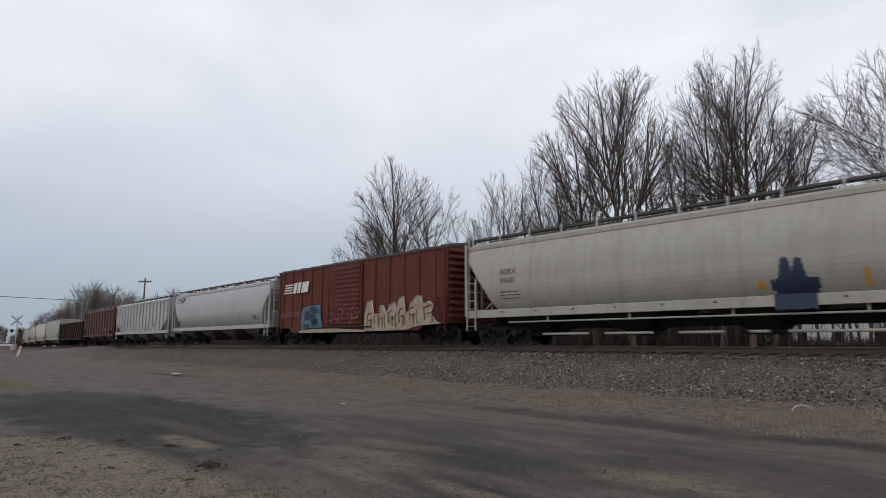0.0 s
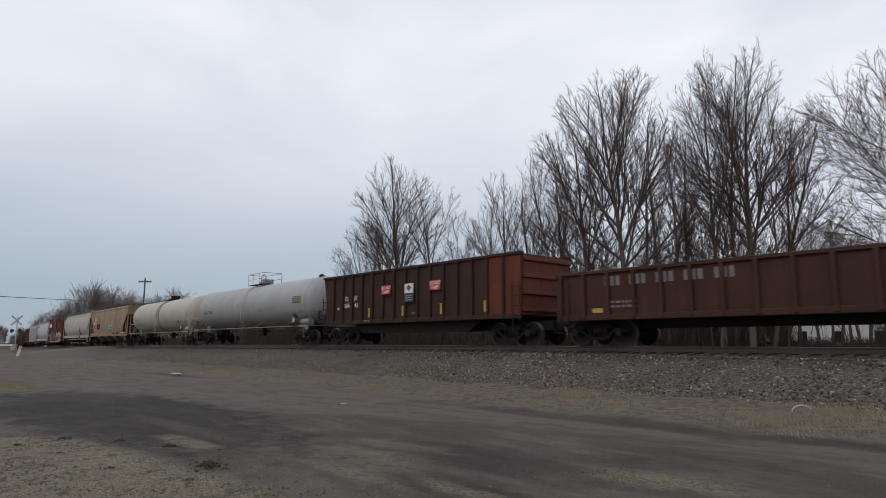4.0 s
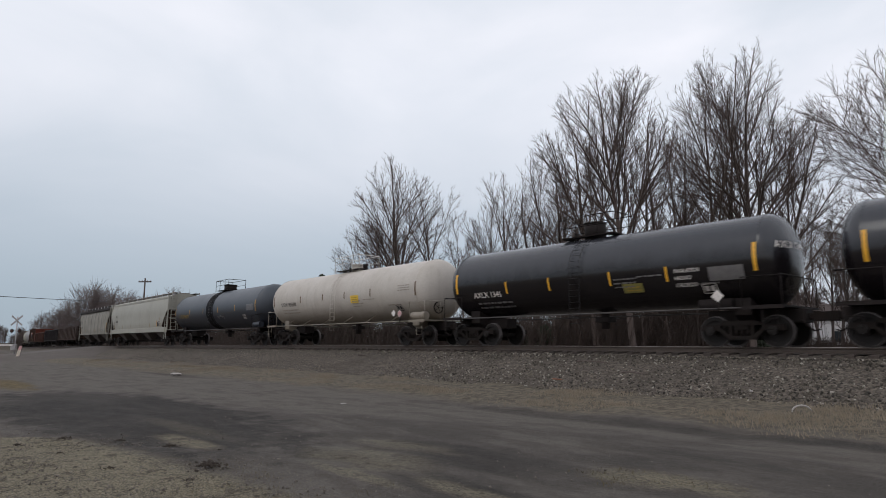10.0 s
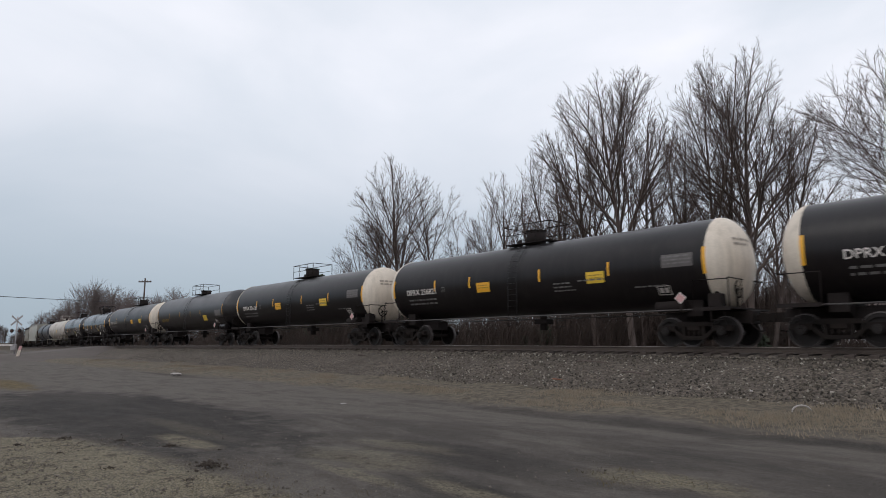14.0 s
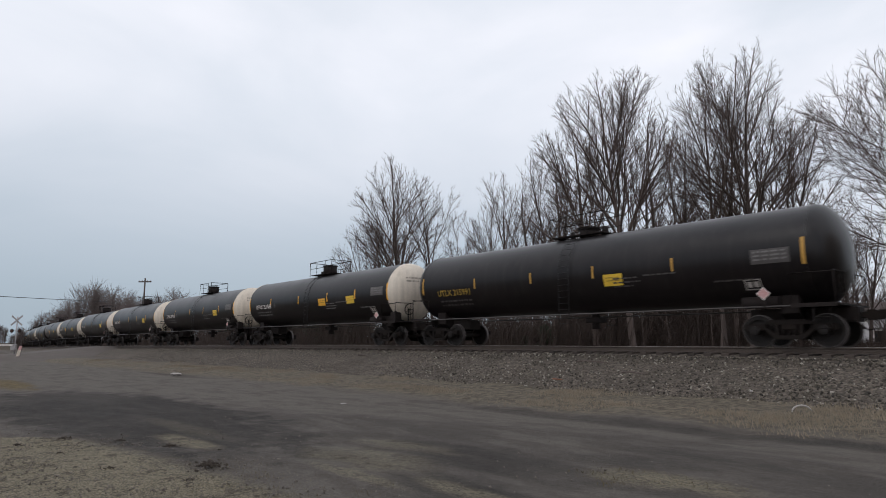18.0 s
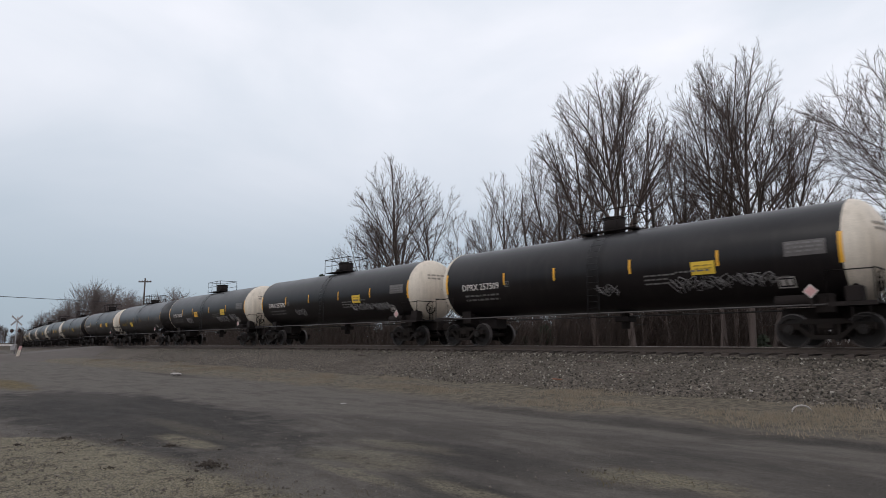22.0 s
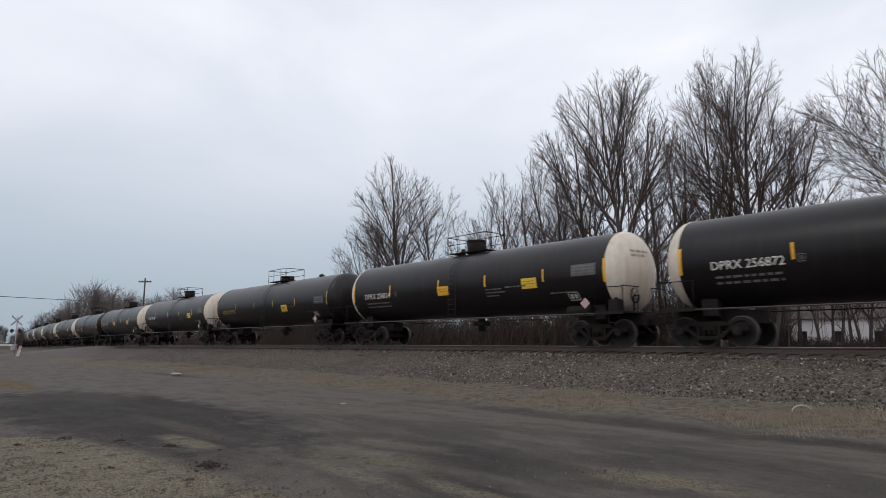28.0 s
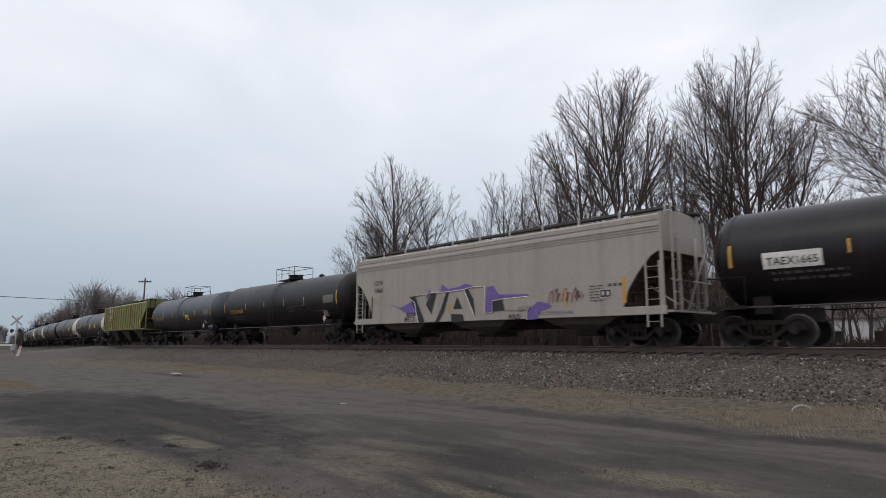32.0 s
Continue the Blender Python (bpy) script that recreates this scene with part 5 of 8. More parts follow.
        part("placard_holder", Mesh().box(px - 0.03, px + 0.03, -1.49, -1.44, 1.10, pz + 0.1), "under", car)
        p = part("placard", Mesh().add([(px, -1.505, pz - 0.19), (px + 0.19, -1.505, pz), (px, -1.505, pz + 0.19), (px - 0.19, -1.505, pz)], [(0, 1, 2, 3)]), "paint_white", car, "diamond hazard placard")
        part("placard_face", Mesh().add([(px, -1.512, pz - 0.16), (px + 0.16, -1.512, pz), (px, -1.512, pz + 0.16), (px - 0.16, -1.512, pz)], [(0, 1, 2, 3)]), "placard" if not hazard else "paint_white", p)
    if shell == "tank_white":
        px, pz = seam - 1.62, 1.54
        part("placard", Mesh().add([(px, -1.505, pz - 0.17), (px + 0.17, -1.505, pz), (px, -1.505, pz + 0.17), (px - 0.17, -1.505, pz)], [(0, 1, 2, 3)]), "paint_white", car, "plain white diamond placard")
    if head == "head_white":
        part("control_valve", Mesh().box(half - 1.42, half - 1.02, -1.18, -0.78, 1.19, 1.62, 0.03).tube([(half - 1.2, -0.98, 1.6), (half - 1.2, -0.98, 1.86)], 0.09, 8), "under", car)
        part("brake_staff", Mesh().tube([(half - 0.78, -0.55, 1.15), (half - 0.78, -0.55, 1.78)], 0.03, 6), "under", car)
        m = Mesh()
        for row in range(2):
            bars(m, 0.0, 1.0 - 0.3 * row, -0.16 * row, 0.08, lambda z: 0, rng, 0.05)
        m.v = [(seam + hd * math.sqrt(max(0.02, 1 - ((-0.75 + x) ** 2 + (0.62 + z) ** 2) / r ** 2)) + 0.015, -0.75 + x, zc + 0.62 + z) for x, y, z in m.v]
        part("end_stencil", m, "stain_faint", car)["kind"] = "stuff"
        m = Mesh()
        bx, bz = clear + 2.42, zc - 0.32
        for a in ((0, 0.2, 0, 0.02), (0, 0.2, 0.2, 0.22), (0, 0.02, 0, 0.22), (0.18, 0.2, 0, 0.22), (0.08, 0.12, 0.05, 0.17)):
            m.plate(bx + a[0], bx + a[1], bz + a[2], bz + a[3], surf, 1)
        part("stencil_square", m, "paint_pale", car)
    if shell == "tank_slate":
        for x, w, up in ((-0.62, 0.62, 0.012), (-0.05, 0.34, 0.016), (0.28, 0.14, 0.010)):
            part("belt", Mesh().disc((x, 0, zc), (1, 0, 0), r - 0.02, r + up, w, n), "tank_soot", car, "black oil stain round the middle" if w > 0.6 else "")
        g = Mesh()
        for j in range(9):
            a = [(1.0 + 0.15 * j + rng.uniform(-0.08, 0.10), zc - 0.74 + rng.uniform(0, 0.26)) for _ in range(3)]
            g.tube([(p, surf(z, 0.016), z) for p, z in a], 0.016, 4, caps=False)
        part("graffiti", g, "tag_white", car, "thin pale spray-painted scrawl")["kind"] = "stuff"
    if hazard:
        wr = Mesh()
        for i, wd in enumerate(("INHALATION", "HAZARD", "CHLORINE")):
            letter(wr, wd, 0.17, seam - 2.55, zc - 0.32 - 0.22 * i, ls, 0.82)
        part("hazard_writing", wr, "paint_white", car)
        wr = Mesh()
        letter(wr, mark + " " + number, 0.30, 0, 0, lambda z: 0, 1.0)
        zb = zc + 0.22
        wr.v = [(seam + hd * math.sqrt(max(0.02, 1 - ((-1.12 + x * 0.95) ** 2 + (zb + z - zc) ** 2) / r ** 2)) + 0.015, -1.12 + x * 0.95, zb + z) for x, y, z in wr.v]
        part("end_lettering", wr, "paint_white", car)
    if shell == "tank_blue":
        g = Mesh()
        for cx, cz, w, h in ((1.2, zc - 0.62, 0.42, 0.20), (1.75, zc - 0.55, 0.30, 0.14), (3.5, zc - 0.42, 0.50, 0.22), (4.2, zc - 0.36, 0.42, 0.20), (4.7, zc - 0.48, 0.30, 0.16)):
            for j in range(9):
                x0 = cx - w + 2 * w * j / 9
                hh = h * math.sqrt(max(0.05, 1 - (2 * (j + 0.5) / 9 - 1) ** 2)) * rng.uniform(0.6, 1.25)
                g.plate(x0, x0 + 2 * w / 9 * rng.uniform(0.6, 1.0), cz - hh, cz + hh, lambda z: surf(z, 0.016), 4, rng.uniform(0.0, 0.15))
        part("graffiti", g, "rust_faint", car, "worn dark red spray paint")["kind"] = "stuff"
    elif tag:
        for x0, x1 in tag:
            g = Mesh()
            for j in range(3):
                n2 = int((x1 - x0) * 16) + 8
                tall, mid, turns = rng.uniform(0.16, 0.26), zc - rng.uniform(0.62, 0.78), (x1 - x0) * rng.uniform(2.2, 3.2)
                path = []
                for i2 in range(n2):
                    u = i2 / (n2 - 1)
                    a = u * turns * math.tau * (1.0, 1.7, 2.6)[j] + j
                    z = mid + tall * math.sin(a) * rng.uniform(0.55, 1.0)
                    path.append((x0 + (x1 - x0) * u + 0.11 * math.cos(a * 1.3), surf(z, 0.018), z))
                g.tube(path, (0.014, 0.010, 0.008)[j], 4, caps=False)
            part("graffiti", g, "tag_white", car, "loose white spray-painted scrawl")["kind"] = "stuff"
    return car


# ---------------------------------------------------------------- covered hoppers
def half_width(kind, z):
    """Half the width of a hopper's body at a height over the rails."""
    if kind == "round":
        return 1.54 - 0.36 * max(0, (2.4 - z) / 1.0) ** 2 - 0.28 * max(0, (z - 2.7) / 1.35) ** 2
    if kind == "curve":
        return 1.55 - 0.20 * max(0, (z - 3.0) / 1.2) ** 2 - 0.10 * max(0, (2.2 - z) / 0.85) ** 2
    if kind == "slab":
        return 1.55 - 0.16 * max(0, (z - 3.7) / 0.6) ** 2
    return 1.55


def hopper_car(q0, q1, paint="grey_light", kind="flat", bays=4, ribs=0, mark="", number="", ink="paint_black", end_in=1.9, end_z=2.55, sill=1.30, label="", eave=4.22, over=0.55, cut=None, text=0.40,
               roofpaint="roof_dark", posts=True, mark_at=(1.0, 2.75), band=True, wide_sill=0.26, bay_paint=None, gap=None, box_at=None, spread=1.05):
    L = q0 - q1
    half = L / 2
    ex = half - over
    eave, sill, end_z, mark_at = eave * 0.965, sill * 0.965, end_z * 0.965, (mark_at[0], mark_at[1] * 0.965)
    rng = random.Random(int(q0 * 10) + 3)
    car = whole("covered_hopper", label, "covered hopper", "cars of the freight train")

    def surf(z, off=0.012):
        return -half_width(kind, min(z, eave)) - off

    # body with its sloping ends
    cut = cut or [(0, end_z), (end_in * 0.45, end_z + (sill - end_z) * 0.40), (end_in * 0.8, end_z + (sill - end_z) * 0.78), (end_in, sill)]
    end_in = cut[-1][0]
    secs = []
    for x, zb in [(-ex + d, z) for d, z in cut] + [(0.0, sill)] + [(ex - d, z) for d, z in cut[::-1]]:
        zs = [zb + (eave - zb) * i / 16 for i in range(17)]
        side = [(half_width(kind, z), z) for z in zs] + [(half_width(kind, eave) * 0.86, eave + 0.13), (half_width(kind, eave) * 0.45, eave + 0.24)]
        row = [(x, -y, z) for y, z in side] + [(x, 0, eave + 0.27)] + [(x, y, z) for y, z in side[::-1]]
        secs.append(row)
    part("body", Mesh().loft(secs, cap=True, smooth=False), paint, car)
    for sy in (-1, 1):
        y = sy * half_width(kind, eave - 0.1)
        if band:
            part("top_chord", Mesh().box(-ex, ex, min(y, y + sy * 0.05), max(y, y + sy * 0.05), eave - 0.16, eave + 0.02, 0.015), paint, car)
        y = sy * (max(half_width(kind, sill), 1.44) - (0.02 if kind != "slab" else 0.065))
        part("side_sill", Mesh().box(-half + 0.62, half - 0.62, min(y, y + sy * 0.07), max(y, y + sy * 0.07), sill - wide_sill * 0.6, sill + wide_sill * 0.4, 0.015), paint, car)
    part("centre_sill", Mesh().box(-half + 0.6, half - 0.6, -0.30, 0.30, 0.66, 1.06, 0.03), "under", car)
    # the hopper bottoms
    inner = 2 * (ex - end_in) + 0.9
    step = inner / bays
    for k in range(bays):
        c = -inner / 2 + step * (k + 0.5)
        w, hw = step * (0.31 if paint == "grey_new" else 0.38), 1.34
        m = Mesh()
        m.loft([[(c - w, -hw, sill - 0.02), (c + w, -hw, sill - 0.02), (c + w, hw, sill - 0.02), (c - w, hw, sill - 0.02)],
                [(c - w * 0.62, -hw * 0.84, sill - 0.40), (c + w * 0.62, -hw * 0.84, sill - 0.40), (c + w * 0.62, hw * 0.84, sill - 0.40), (c - w * 0.62, hw * 0.84, sill - 0.40)],
                [(c - 0.35, -0.62, 0.52), (c + 0.35, -0.62, 0.52), (c + 0.35, 0.62, 0.52), (c - 0.35, 0.62, 0.52)]])
        # shade under the body is put into these darker bay colours
        b = part("hopper_bay", m, bay_paint or {"green_car": "bay_green", "oxide_deep": "bay_shade_ink", "tan_rust": "bay_tan"}.get(paint, "bay_grey"), car)
        part("outlet_gate", Mesh().box(c - 0.45, c + 0.45, -0.75, 0.75, 0.38, 0.52, 0.02).tube([(c - 0.1, -1.2, 0.44), (c - 0.1, 1.2, 0.44)], 0.03, 6), "under", b)
    # roof: walkways, hatches
    zr = eave + 0.27
    for sy in (-1, 1):
        m = Mesh().box(-ex - 0.2, ex + 0.2, min(sy * 0.64, sy * 1.06), max(sy * 0.64, sy * 1.06), zr + 0.04, zr + 0.07)
        part("running_board", m, roofpaint, car, "steel roof walkway" if sy < 0 else "")
        part("toe_board", Mesh().box(-ex - 0.2, ex + 0.2, min(sy * 1.06, sy * 1.08), max(sy * 1.06, sy * 1.08), zr + 0.01, zr + 0.09), roofpaint, car)
    nn = int(2 * ex / 1.55)
    for k in range(nn + 1):
        x = -ex + 2 * ex * k / nn
        for sy in (-1, 1):
            m = Mesh().box(x - 0.035, x + 0.035, sy * 1.09 - 0.03, sy * 1.09 + 0.03, eave + 0.04, zr + 0.15, 0.008)
            part("walkway_bracket", m, "silver_clean" if posts else "roof_dark", car)
    for k in range(bays * 2):
        x = -ex + 0.9 + (2 * ex - 1.8) * k / (bays * 2 - 1)
        part("hatch", Mesh().box(x - 0.62, x + 0.62, -0.42, 0.42, zr - 0.05, zr + 0.09, 0.03), roofpaint, car)
    # ends: posts, ladders, platform, braces
    for end in (-1, 1):
        m = Mesh()
        for (d0, z0), (d1, z1) in zip(cut[:-1], cut[1:]):
            w0, w1 = half_width(kind, z0) - 0.03, half_width(kind, z1) - 0.03
            a, b = end * (ex - d0 + 0.02), end * (ex - d1 + 0.02)
            m.add([(a, -w0, z0 - 0.015), (a, w0, z0 - 0.015), (b, w1, z1 - 0.015), (b, -w1, z1 - 0.015)], [(0, 1, 2, 3)])
        m.prism([(end * (ex - d - 0.03), z) for d, z in cut] + [(end * (ex - cut[-1][0] - 0.03), 0.95), (end * (ex - 0.25), 0.95)], -0.05, 0.05)
        xb = end * (ex - end_in * 0.86)
        m.box(min(xb, xb + end * 0.04), max(xb, xb + end * 0.04), -1.2, 1.2, 0.85, cut[-2][1])
        for j in range(5):
            z = cut[0][1] + (sill - cut[0][1]) * (j + 0.4) / 5
            d = float(np.interp(-z, [-c[1] for c in cut], [c[0] for c in cut]))
            x = end * (ex - d + 0.06)
            m.box(x - 0.05, x + 0.05, -1.36, 1.36, z - 0.06, z + 0.05, 0.015)
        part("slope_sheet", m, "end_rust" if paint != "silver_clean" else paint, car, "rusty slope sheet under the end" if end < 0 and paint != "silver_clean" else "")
        lo, hi = sorted((end * (half - 2.1), end * (half - 0.42)))
        part("end_platform", Mesh().box(lo, hi, -1.48, 1.48, sill - 0.10, sill - 0.03), paint, car)
        x = end * (half - over + 0.02)
        for sy in (-1, 1):
            y = sy * 1.50
            m = Mesh().box(x - 0.045, x + 0.045, y - 0.045, y + 0.045, sill - 0.1, eave + 0.1, 0.008)
            part("corner_post", m, paint, car)
            a, b = sorted((end * (half - over - 0.06), end * (half - over - 0.54)))
            part("ladder", side_ladder(a, b, sy * 1.54, 0.62, 2.75, 6), paint if paint not in ("green_car",) else "under", car)
        m = Mesh()
        for y in (-1.25, -0.80):
            m.box(end * (half - 0.47) - 0.02, end * (half - 0.47) + 0.02, y - 0.03, y + 0.03, sill, eave + 0.35)
        for k in range(8):
            m.tube([(end * (half - 0.47), -1.25, sill + 0.35 * k + 0.2), (end * (half - 0.47), -0.80, sill + 0.35 * k + 0.2)], 0.013, 4)
        part("end_ladder", m, paint if paint != "green_car" else "under", car)
        m = Mesh()
        for y in (-0.62, 0.62):
            m.tube([(end * (half - 0.60), y, sill), (end * (half - 0.60), y, end_z + 0.5)], 0.05, 6)
            m.tube([(end * (half - 0.60), y * 0.9, sill + 0.1), (end * (half - 1.7), y * 0.9, sill + 0.85)], 0.035, 5)
        m.tube([(end * (half - 0.58), -0.15, sill), (end * (half - 0.58), 1.25, end_z)], 0.035, 5)
        part("end_brace", m, paint, car)
        m = Mesh().tube([(end * (half - 0.48), -1.42, sill + 0.95), (end * (half - 0.48), 1.42, sill + 0.95)], 0.018, 5)
        part("grab_rail", m, paint, car)
    part("brake_wheel", gear()["brake_wheel"], None, car, at=pose(half - 0.40, -0.45, 2.1))
    part("brake_cylinder", Mesh().tube([(half - 2.2, 0.2, 1.55), (half - 1.4, 0.2, 1.55)], 0.18, 12), "under", car)
    trucks(car, half, half - 1.98)
    # side ribs
    if ribs:
        span = 2 * ex - 0.5
        for k in range(ribs):
            x = -span / 2 + span * k / (ribs - 1)
            zb = float(np.interp(ex - abs(x), [d for d, z in cut], [z for d, z in cut]))
            for sy in (-1, 1):
                y = sy * 1.55
                m = Mesh().box(x - 0.055, x + 0.055, min(y, y + sy * 0.09), max(y, y + sy * 0.12), zb + 0.02, eave - 0.05, 0.02)
                part("rib", m, paint if paint != "green_car" else "green_rib", car)
            if k % 4 == 3:
                part("reflector", Mesh().plate(x - 0.04, x + 0.04, sill + 0.1, sill + 0.75, lambda z: -1.69, 1), "yellow_old", car)
    elif paint not in ("tan_rust", "grey_light", "grey_dusty"):
        for k in range(6):
            x = -ex + end_in + 0.3 + (2 * ex - 2 * end_in - 0.6) * k / 5
            part("reflector", Mesh().plate(x - 0.035, x + 0.035, sill + 0.25, sill + 0.62, surf, 2), "mark_old", car, "faded yellow reflector" if k == 0 else "")
    # stencils
    mx, mz = -ex + mark_at[0], mark_at[1]
    if mark:
        part("lettering", letter(Mesh(), mark, text, mx, mz, surf, spread), ink, car)
        part("lettering", letter(Mesh(), number, text, mx, mz - (gap or text * 1.2), surf, spread), ink, car)
    wr = Mesh()
    for i in range(3):
        bars(wr, mx, mx + 1.0, mz - 0.72 - 0.13 * i, 0.04, surf, rng)
    part("data_stencil", wr, "bay_shade_ink" if paint not in ("grey_new", "grey_dusty") else "stain_faint", car)["kind"] = "stuff"
    bx, bz = ex - end_in - (0.90 if not ribs else 2.05), sill + 0.46
    bx, bz = box_at or (bx, bz)
    t = part("stencil_box", Mesh().plate(bx, bx + 0.48, bz, bz + 0.30, lambda z: surf(z, 0.016), 1), "paint_black", car, "black stencil box with a white border")
    m = Mesh()
    for a in ((0, 0.48, 0, 0.03), (0, 0.48, 0.27, 0.30), (0, 0.03, 0, 0.30), (0.45, 0.48, 0, 0.30), (0.09, 0.19, 0.08, 0.22), (0.28, 0.38, 0.08, 0.22)):
        m.plate(bx + a[0], bx + a[1], bz + a[2], bz + a[3], lambda z: surf(z, 0.022), 1)
    part("stencil_marks", m, "stencil_white", t)
    return car, surf, ex


# ---------------------------------------------------------------- boxcar and gondolas
def boxcar(q0, q1, paint="oxide_red", label="", art=True):
    L = q0 - q1
    half, ex = L / 2, L / 2 - 0.65
    sill, eave, hw = 0.99, 4.38, 1.50
    car = whole("boxcar", label, "boxcar", "cars of the freight train")
    rng = random.Random(41)
    m = Mesh()
    m.loft([[(x, -hw, sill), (x, hw, sill), (x, hw, eave), (x, 0.0, eave + 0.22), (x, -hw, eave)] for x in (-ex, ex)])
    part("body", m, paint, car)
    rf = Mesh()
    rf.loft([[(x, -hw - 0.05, eave - 0.06), (x, -hw - 0.05, eave + 0.04), (x, 0, eave + 0.29), (x, hw + 0.05, eave + 0.04), (x, hw + 0.05, eave - 0.06), (x, 0, eave + 0.23)] for x in (-ex - 0.03, ex + 0.03)])
    roof = part("roof", rf, "roof_dark", car, "dark steel roof")
    for k in range(14):
        x = -ex + 0.4 + (2 * ex - 0.8) * k / 13
        m = Mesh()
        m.loft([[(x - 0.04, -hw, eave + 0.05), (x - 0.04, 0, eave + 0.30), (x - 0.04, 0, eave + 0.35), (x - 0.04, -hw, eave + 0.10)], [(x + 0.04, -hw, eave + 0.05), (x + 0.04, 0, eave + 0.30), (x + 0.04, 0, eave + 0.35), (x + 0.04, -hw, eave + 0.10)]])
        part("seam_cap", m, "roof_dark", roof)
    for sy in (-1, 1):
        for x in (-7.55, -7.06, -6.0, -4.87, -3.78, -2.68, 2.38, 3.55, 4.69, 5.8, 6.93, 7.55):
            y = sy * hw
            part("post", Mesh().box(x - 0.07, x + 0.07, min(y, y + sy * 0.06), max(y, y + sy * 0.08), sill, eave - 0.02, 0.02), paint, car)
        y = sy * (hw + 0.05)
        d = part("door", Mesh().box(-1.95, 1.35, min(y, y + sy * 0.05), max(y, y + sy * 0.05), sill + 0.10, eave - 0.12, 0.01), paint, car, "ribbed steel sliding door")
        for k in range(12):
            z = sill + 0.3 + k * 0.245
            y2 = sy * (hw + 0.10)
            part("corrugation", Mesh().box(-1.15, 1.25, min(y2, y2 + sy * 0.04), max(y2, y2 + sy * 0.04), z, z + 0.10, 0.015), paint, d)
        for x in (-1.75, 1.15):
            part("lock_bar", Mesh().tube([(x, sy * (hw + 0.13), sill + 0.2), (x, sy * (hw + 0.13), eave - 0.2)], 0.022, 6), paint, d)
        part("door_track", Mesh().box(-4.0, 2.2, min(y, y + sy * 0.10), max(y, y + sy * 0.10), sill - 0.10, sill - 0.03), "under", car)
        m = Mesh().prism([(-ex + 1.9, sill - 0.30), (ex - 1.9, sill - 0.30), (ex - 1.5, sill + 0.02), (-ex + 1.5, sill + 0.02)], sy * hw - 0.03, sy * hw + 0.03)
        part("side_sill", m, paint, car)
    for end in (-1, 1):
        for k in range(11):
            z = sill + 0.22 + k * 0.29
            lo, hi = sorted((end * ex, end * (ex + 0.13)))
            part("end_rib", Mesh().box(lo, hi, -1.40, 1.40, z, z + 0.15, 0.03), paint, car)
        part("ladder", side_ladder(*sorted((end * (ex - 0.08), end * (ex - 0.55))), -1.58, 0.65, 2.3, 5), paint, car)
        part("step", Mesh().tube([(end * ex, -1.5, 1.0), (end * ex, -1.5, 0.45), (end * (ex - 0.4), -1.5, 0.45), (end * (ex - 0.4), -1.5, 1.0)], 0.018, 4), "under", car)
    part("centre_sill", Mesh().box(-half + 0.5, half - 0.5, -0.35, 0.35, 0.62, 1.02), "under", car)
    part("brake_cylinder", Mesh().tube([(-1.0, -0.5, 0.80), (0.2, -0.5, 0.80)], 0.18, 12), "under", car)
    trucks(car, half, half - 2.0)
    if art:
        s0 = lambda z: -hw - 0.105
        # emblem in plain shapes: bars and two slanted blocks
        m = Mesh()
        for k in range(4):
            m.plate(-6.88 + 0.05 * k, -5.92 + 0.05 * k, 3.04 + 0.155 * k, 3.12 + 0.155 * k, s0, 1)
        m.shape([(-5.82, 3.02), (-5.45, 3.02), (-5.25, 3.64), (-5.62, 3.64)], s0)
        m.shape([(-5.36, 3.02), (-4.98, 3.02), (-4.80, 3.64), (-5.16, 3.64)], s0)
        m.shape([(-4.86, 3.02), (-4.10, 3.02), (-3.92, 3.64), (-4.68, 3.64)], s0)
        part("emblem", m, "paint_white", car, "white striped railway emblem")
        forms = (
            [(1.68, 0.70), (1.68, 1.57), (1.85, 2.16), (2.28, 2.22), (2.45, 1.57), (2.60, 0.70)],
            [(2.60, 0.70), (2.45, 1.55), (2.86, 1.51), (3.00, 1.92), (3.25, 1.94), (3.47, 1.55), (3.45, 0.71)],
            [(3.45, 0.71), (3.47, 1.55), (3.67, 1.92), (4.15, 2.04), (4.28, 1.70), (4.30, 0.72)],
            [(4.30, 0.72), (4.28, 1.70), (4.41, 2.23), (4.83, 2.28), (4.93, 1.61), (5.03, 0.74)],
            [(5.03, 0.74), (4.95, 1.60), (5.17, 1.50), (5.32, 1.93), (5.76, 2.26), (6.14, 2.22), (6.20, 1.90), (5.90, 0.90)],
            [(5.90, 0.90), (6.20, 1.90), (6.72, 1.97), (6.93, 1.78), (6.75, 1.45), (7.11, 1.04), (7.42, 0.96)])
        for k, form in enumerate(forms):
            g = part("graffiti", Mesh().shape(form, s0), "spray_cream", car, "cream spray-painted block letter")
            e = Mesh().tube([(x, -hw - 0.112, z) for x, z in form], 0.026, 4, caps=False)
            part("graffiti_rim", e, "stencil_white", g)
            x0, x1 = form[0][0], form[-1][0]
            w = x1 - x0
            e = Mesh()
            for u0, z0, u1, z1 in ((0.30, 0.95, 0.24, 1.50), (0.62, 0.85, 0.66, 1.30), (0.24, 1.50, 0.58, 1.62), (0.66, 1.30, 0.40, 1.22), (0.92, 0.80, 0.86, 1.45)):
                e.tube([(x0 + w * u0, -hw - 0.114, z0 + 0.04 * k), (x0 + w * (u0 + u1) / 2 + rng.uniform(-0.06, 0.06), -hw - 0.114, (z0 + z1) / 2 + 0.04 * k), (x0 + w * u1, -hw - 0.114, z1 + 0.04 * k)], rng.uniform(0.02, 0.04), 4, caps=False)
            part("graffiti_lines", e, "paint_rust_dark", g)
        b = Mesh()
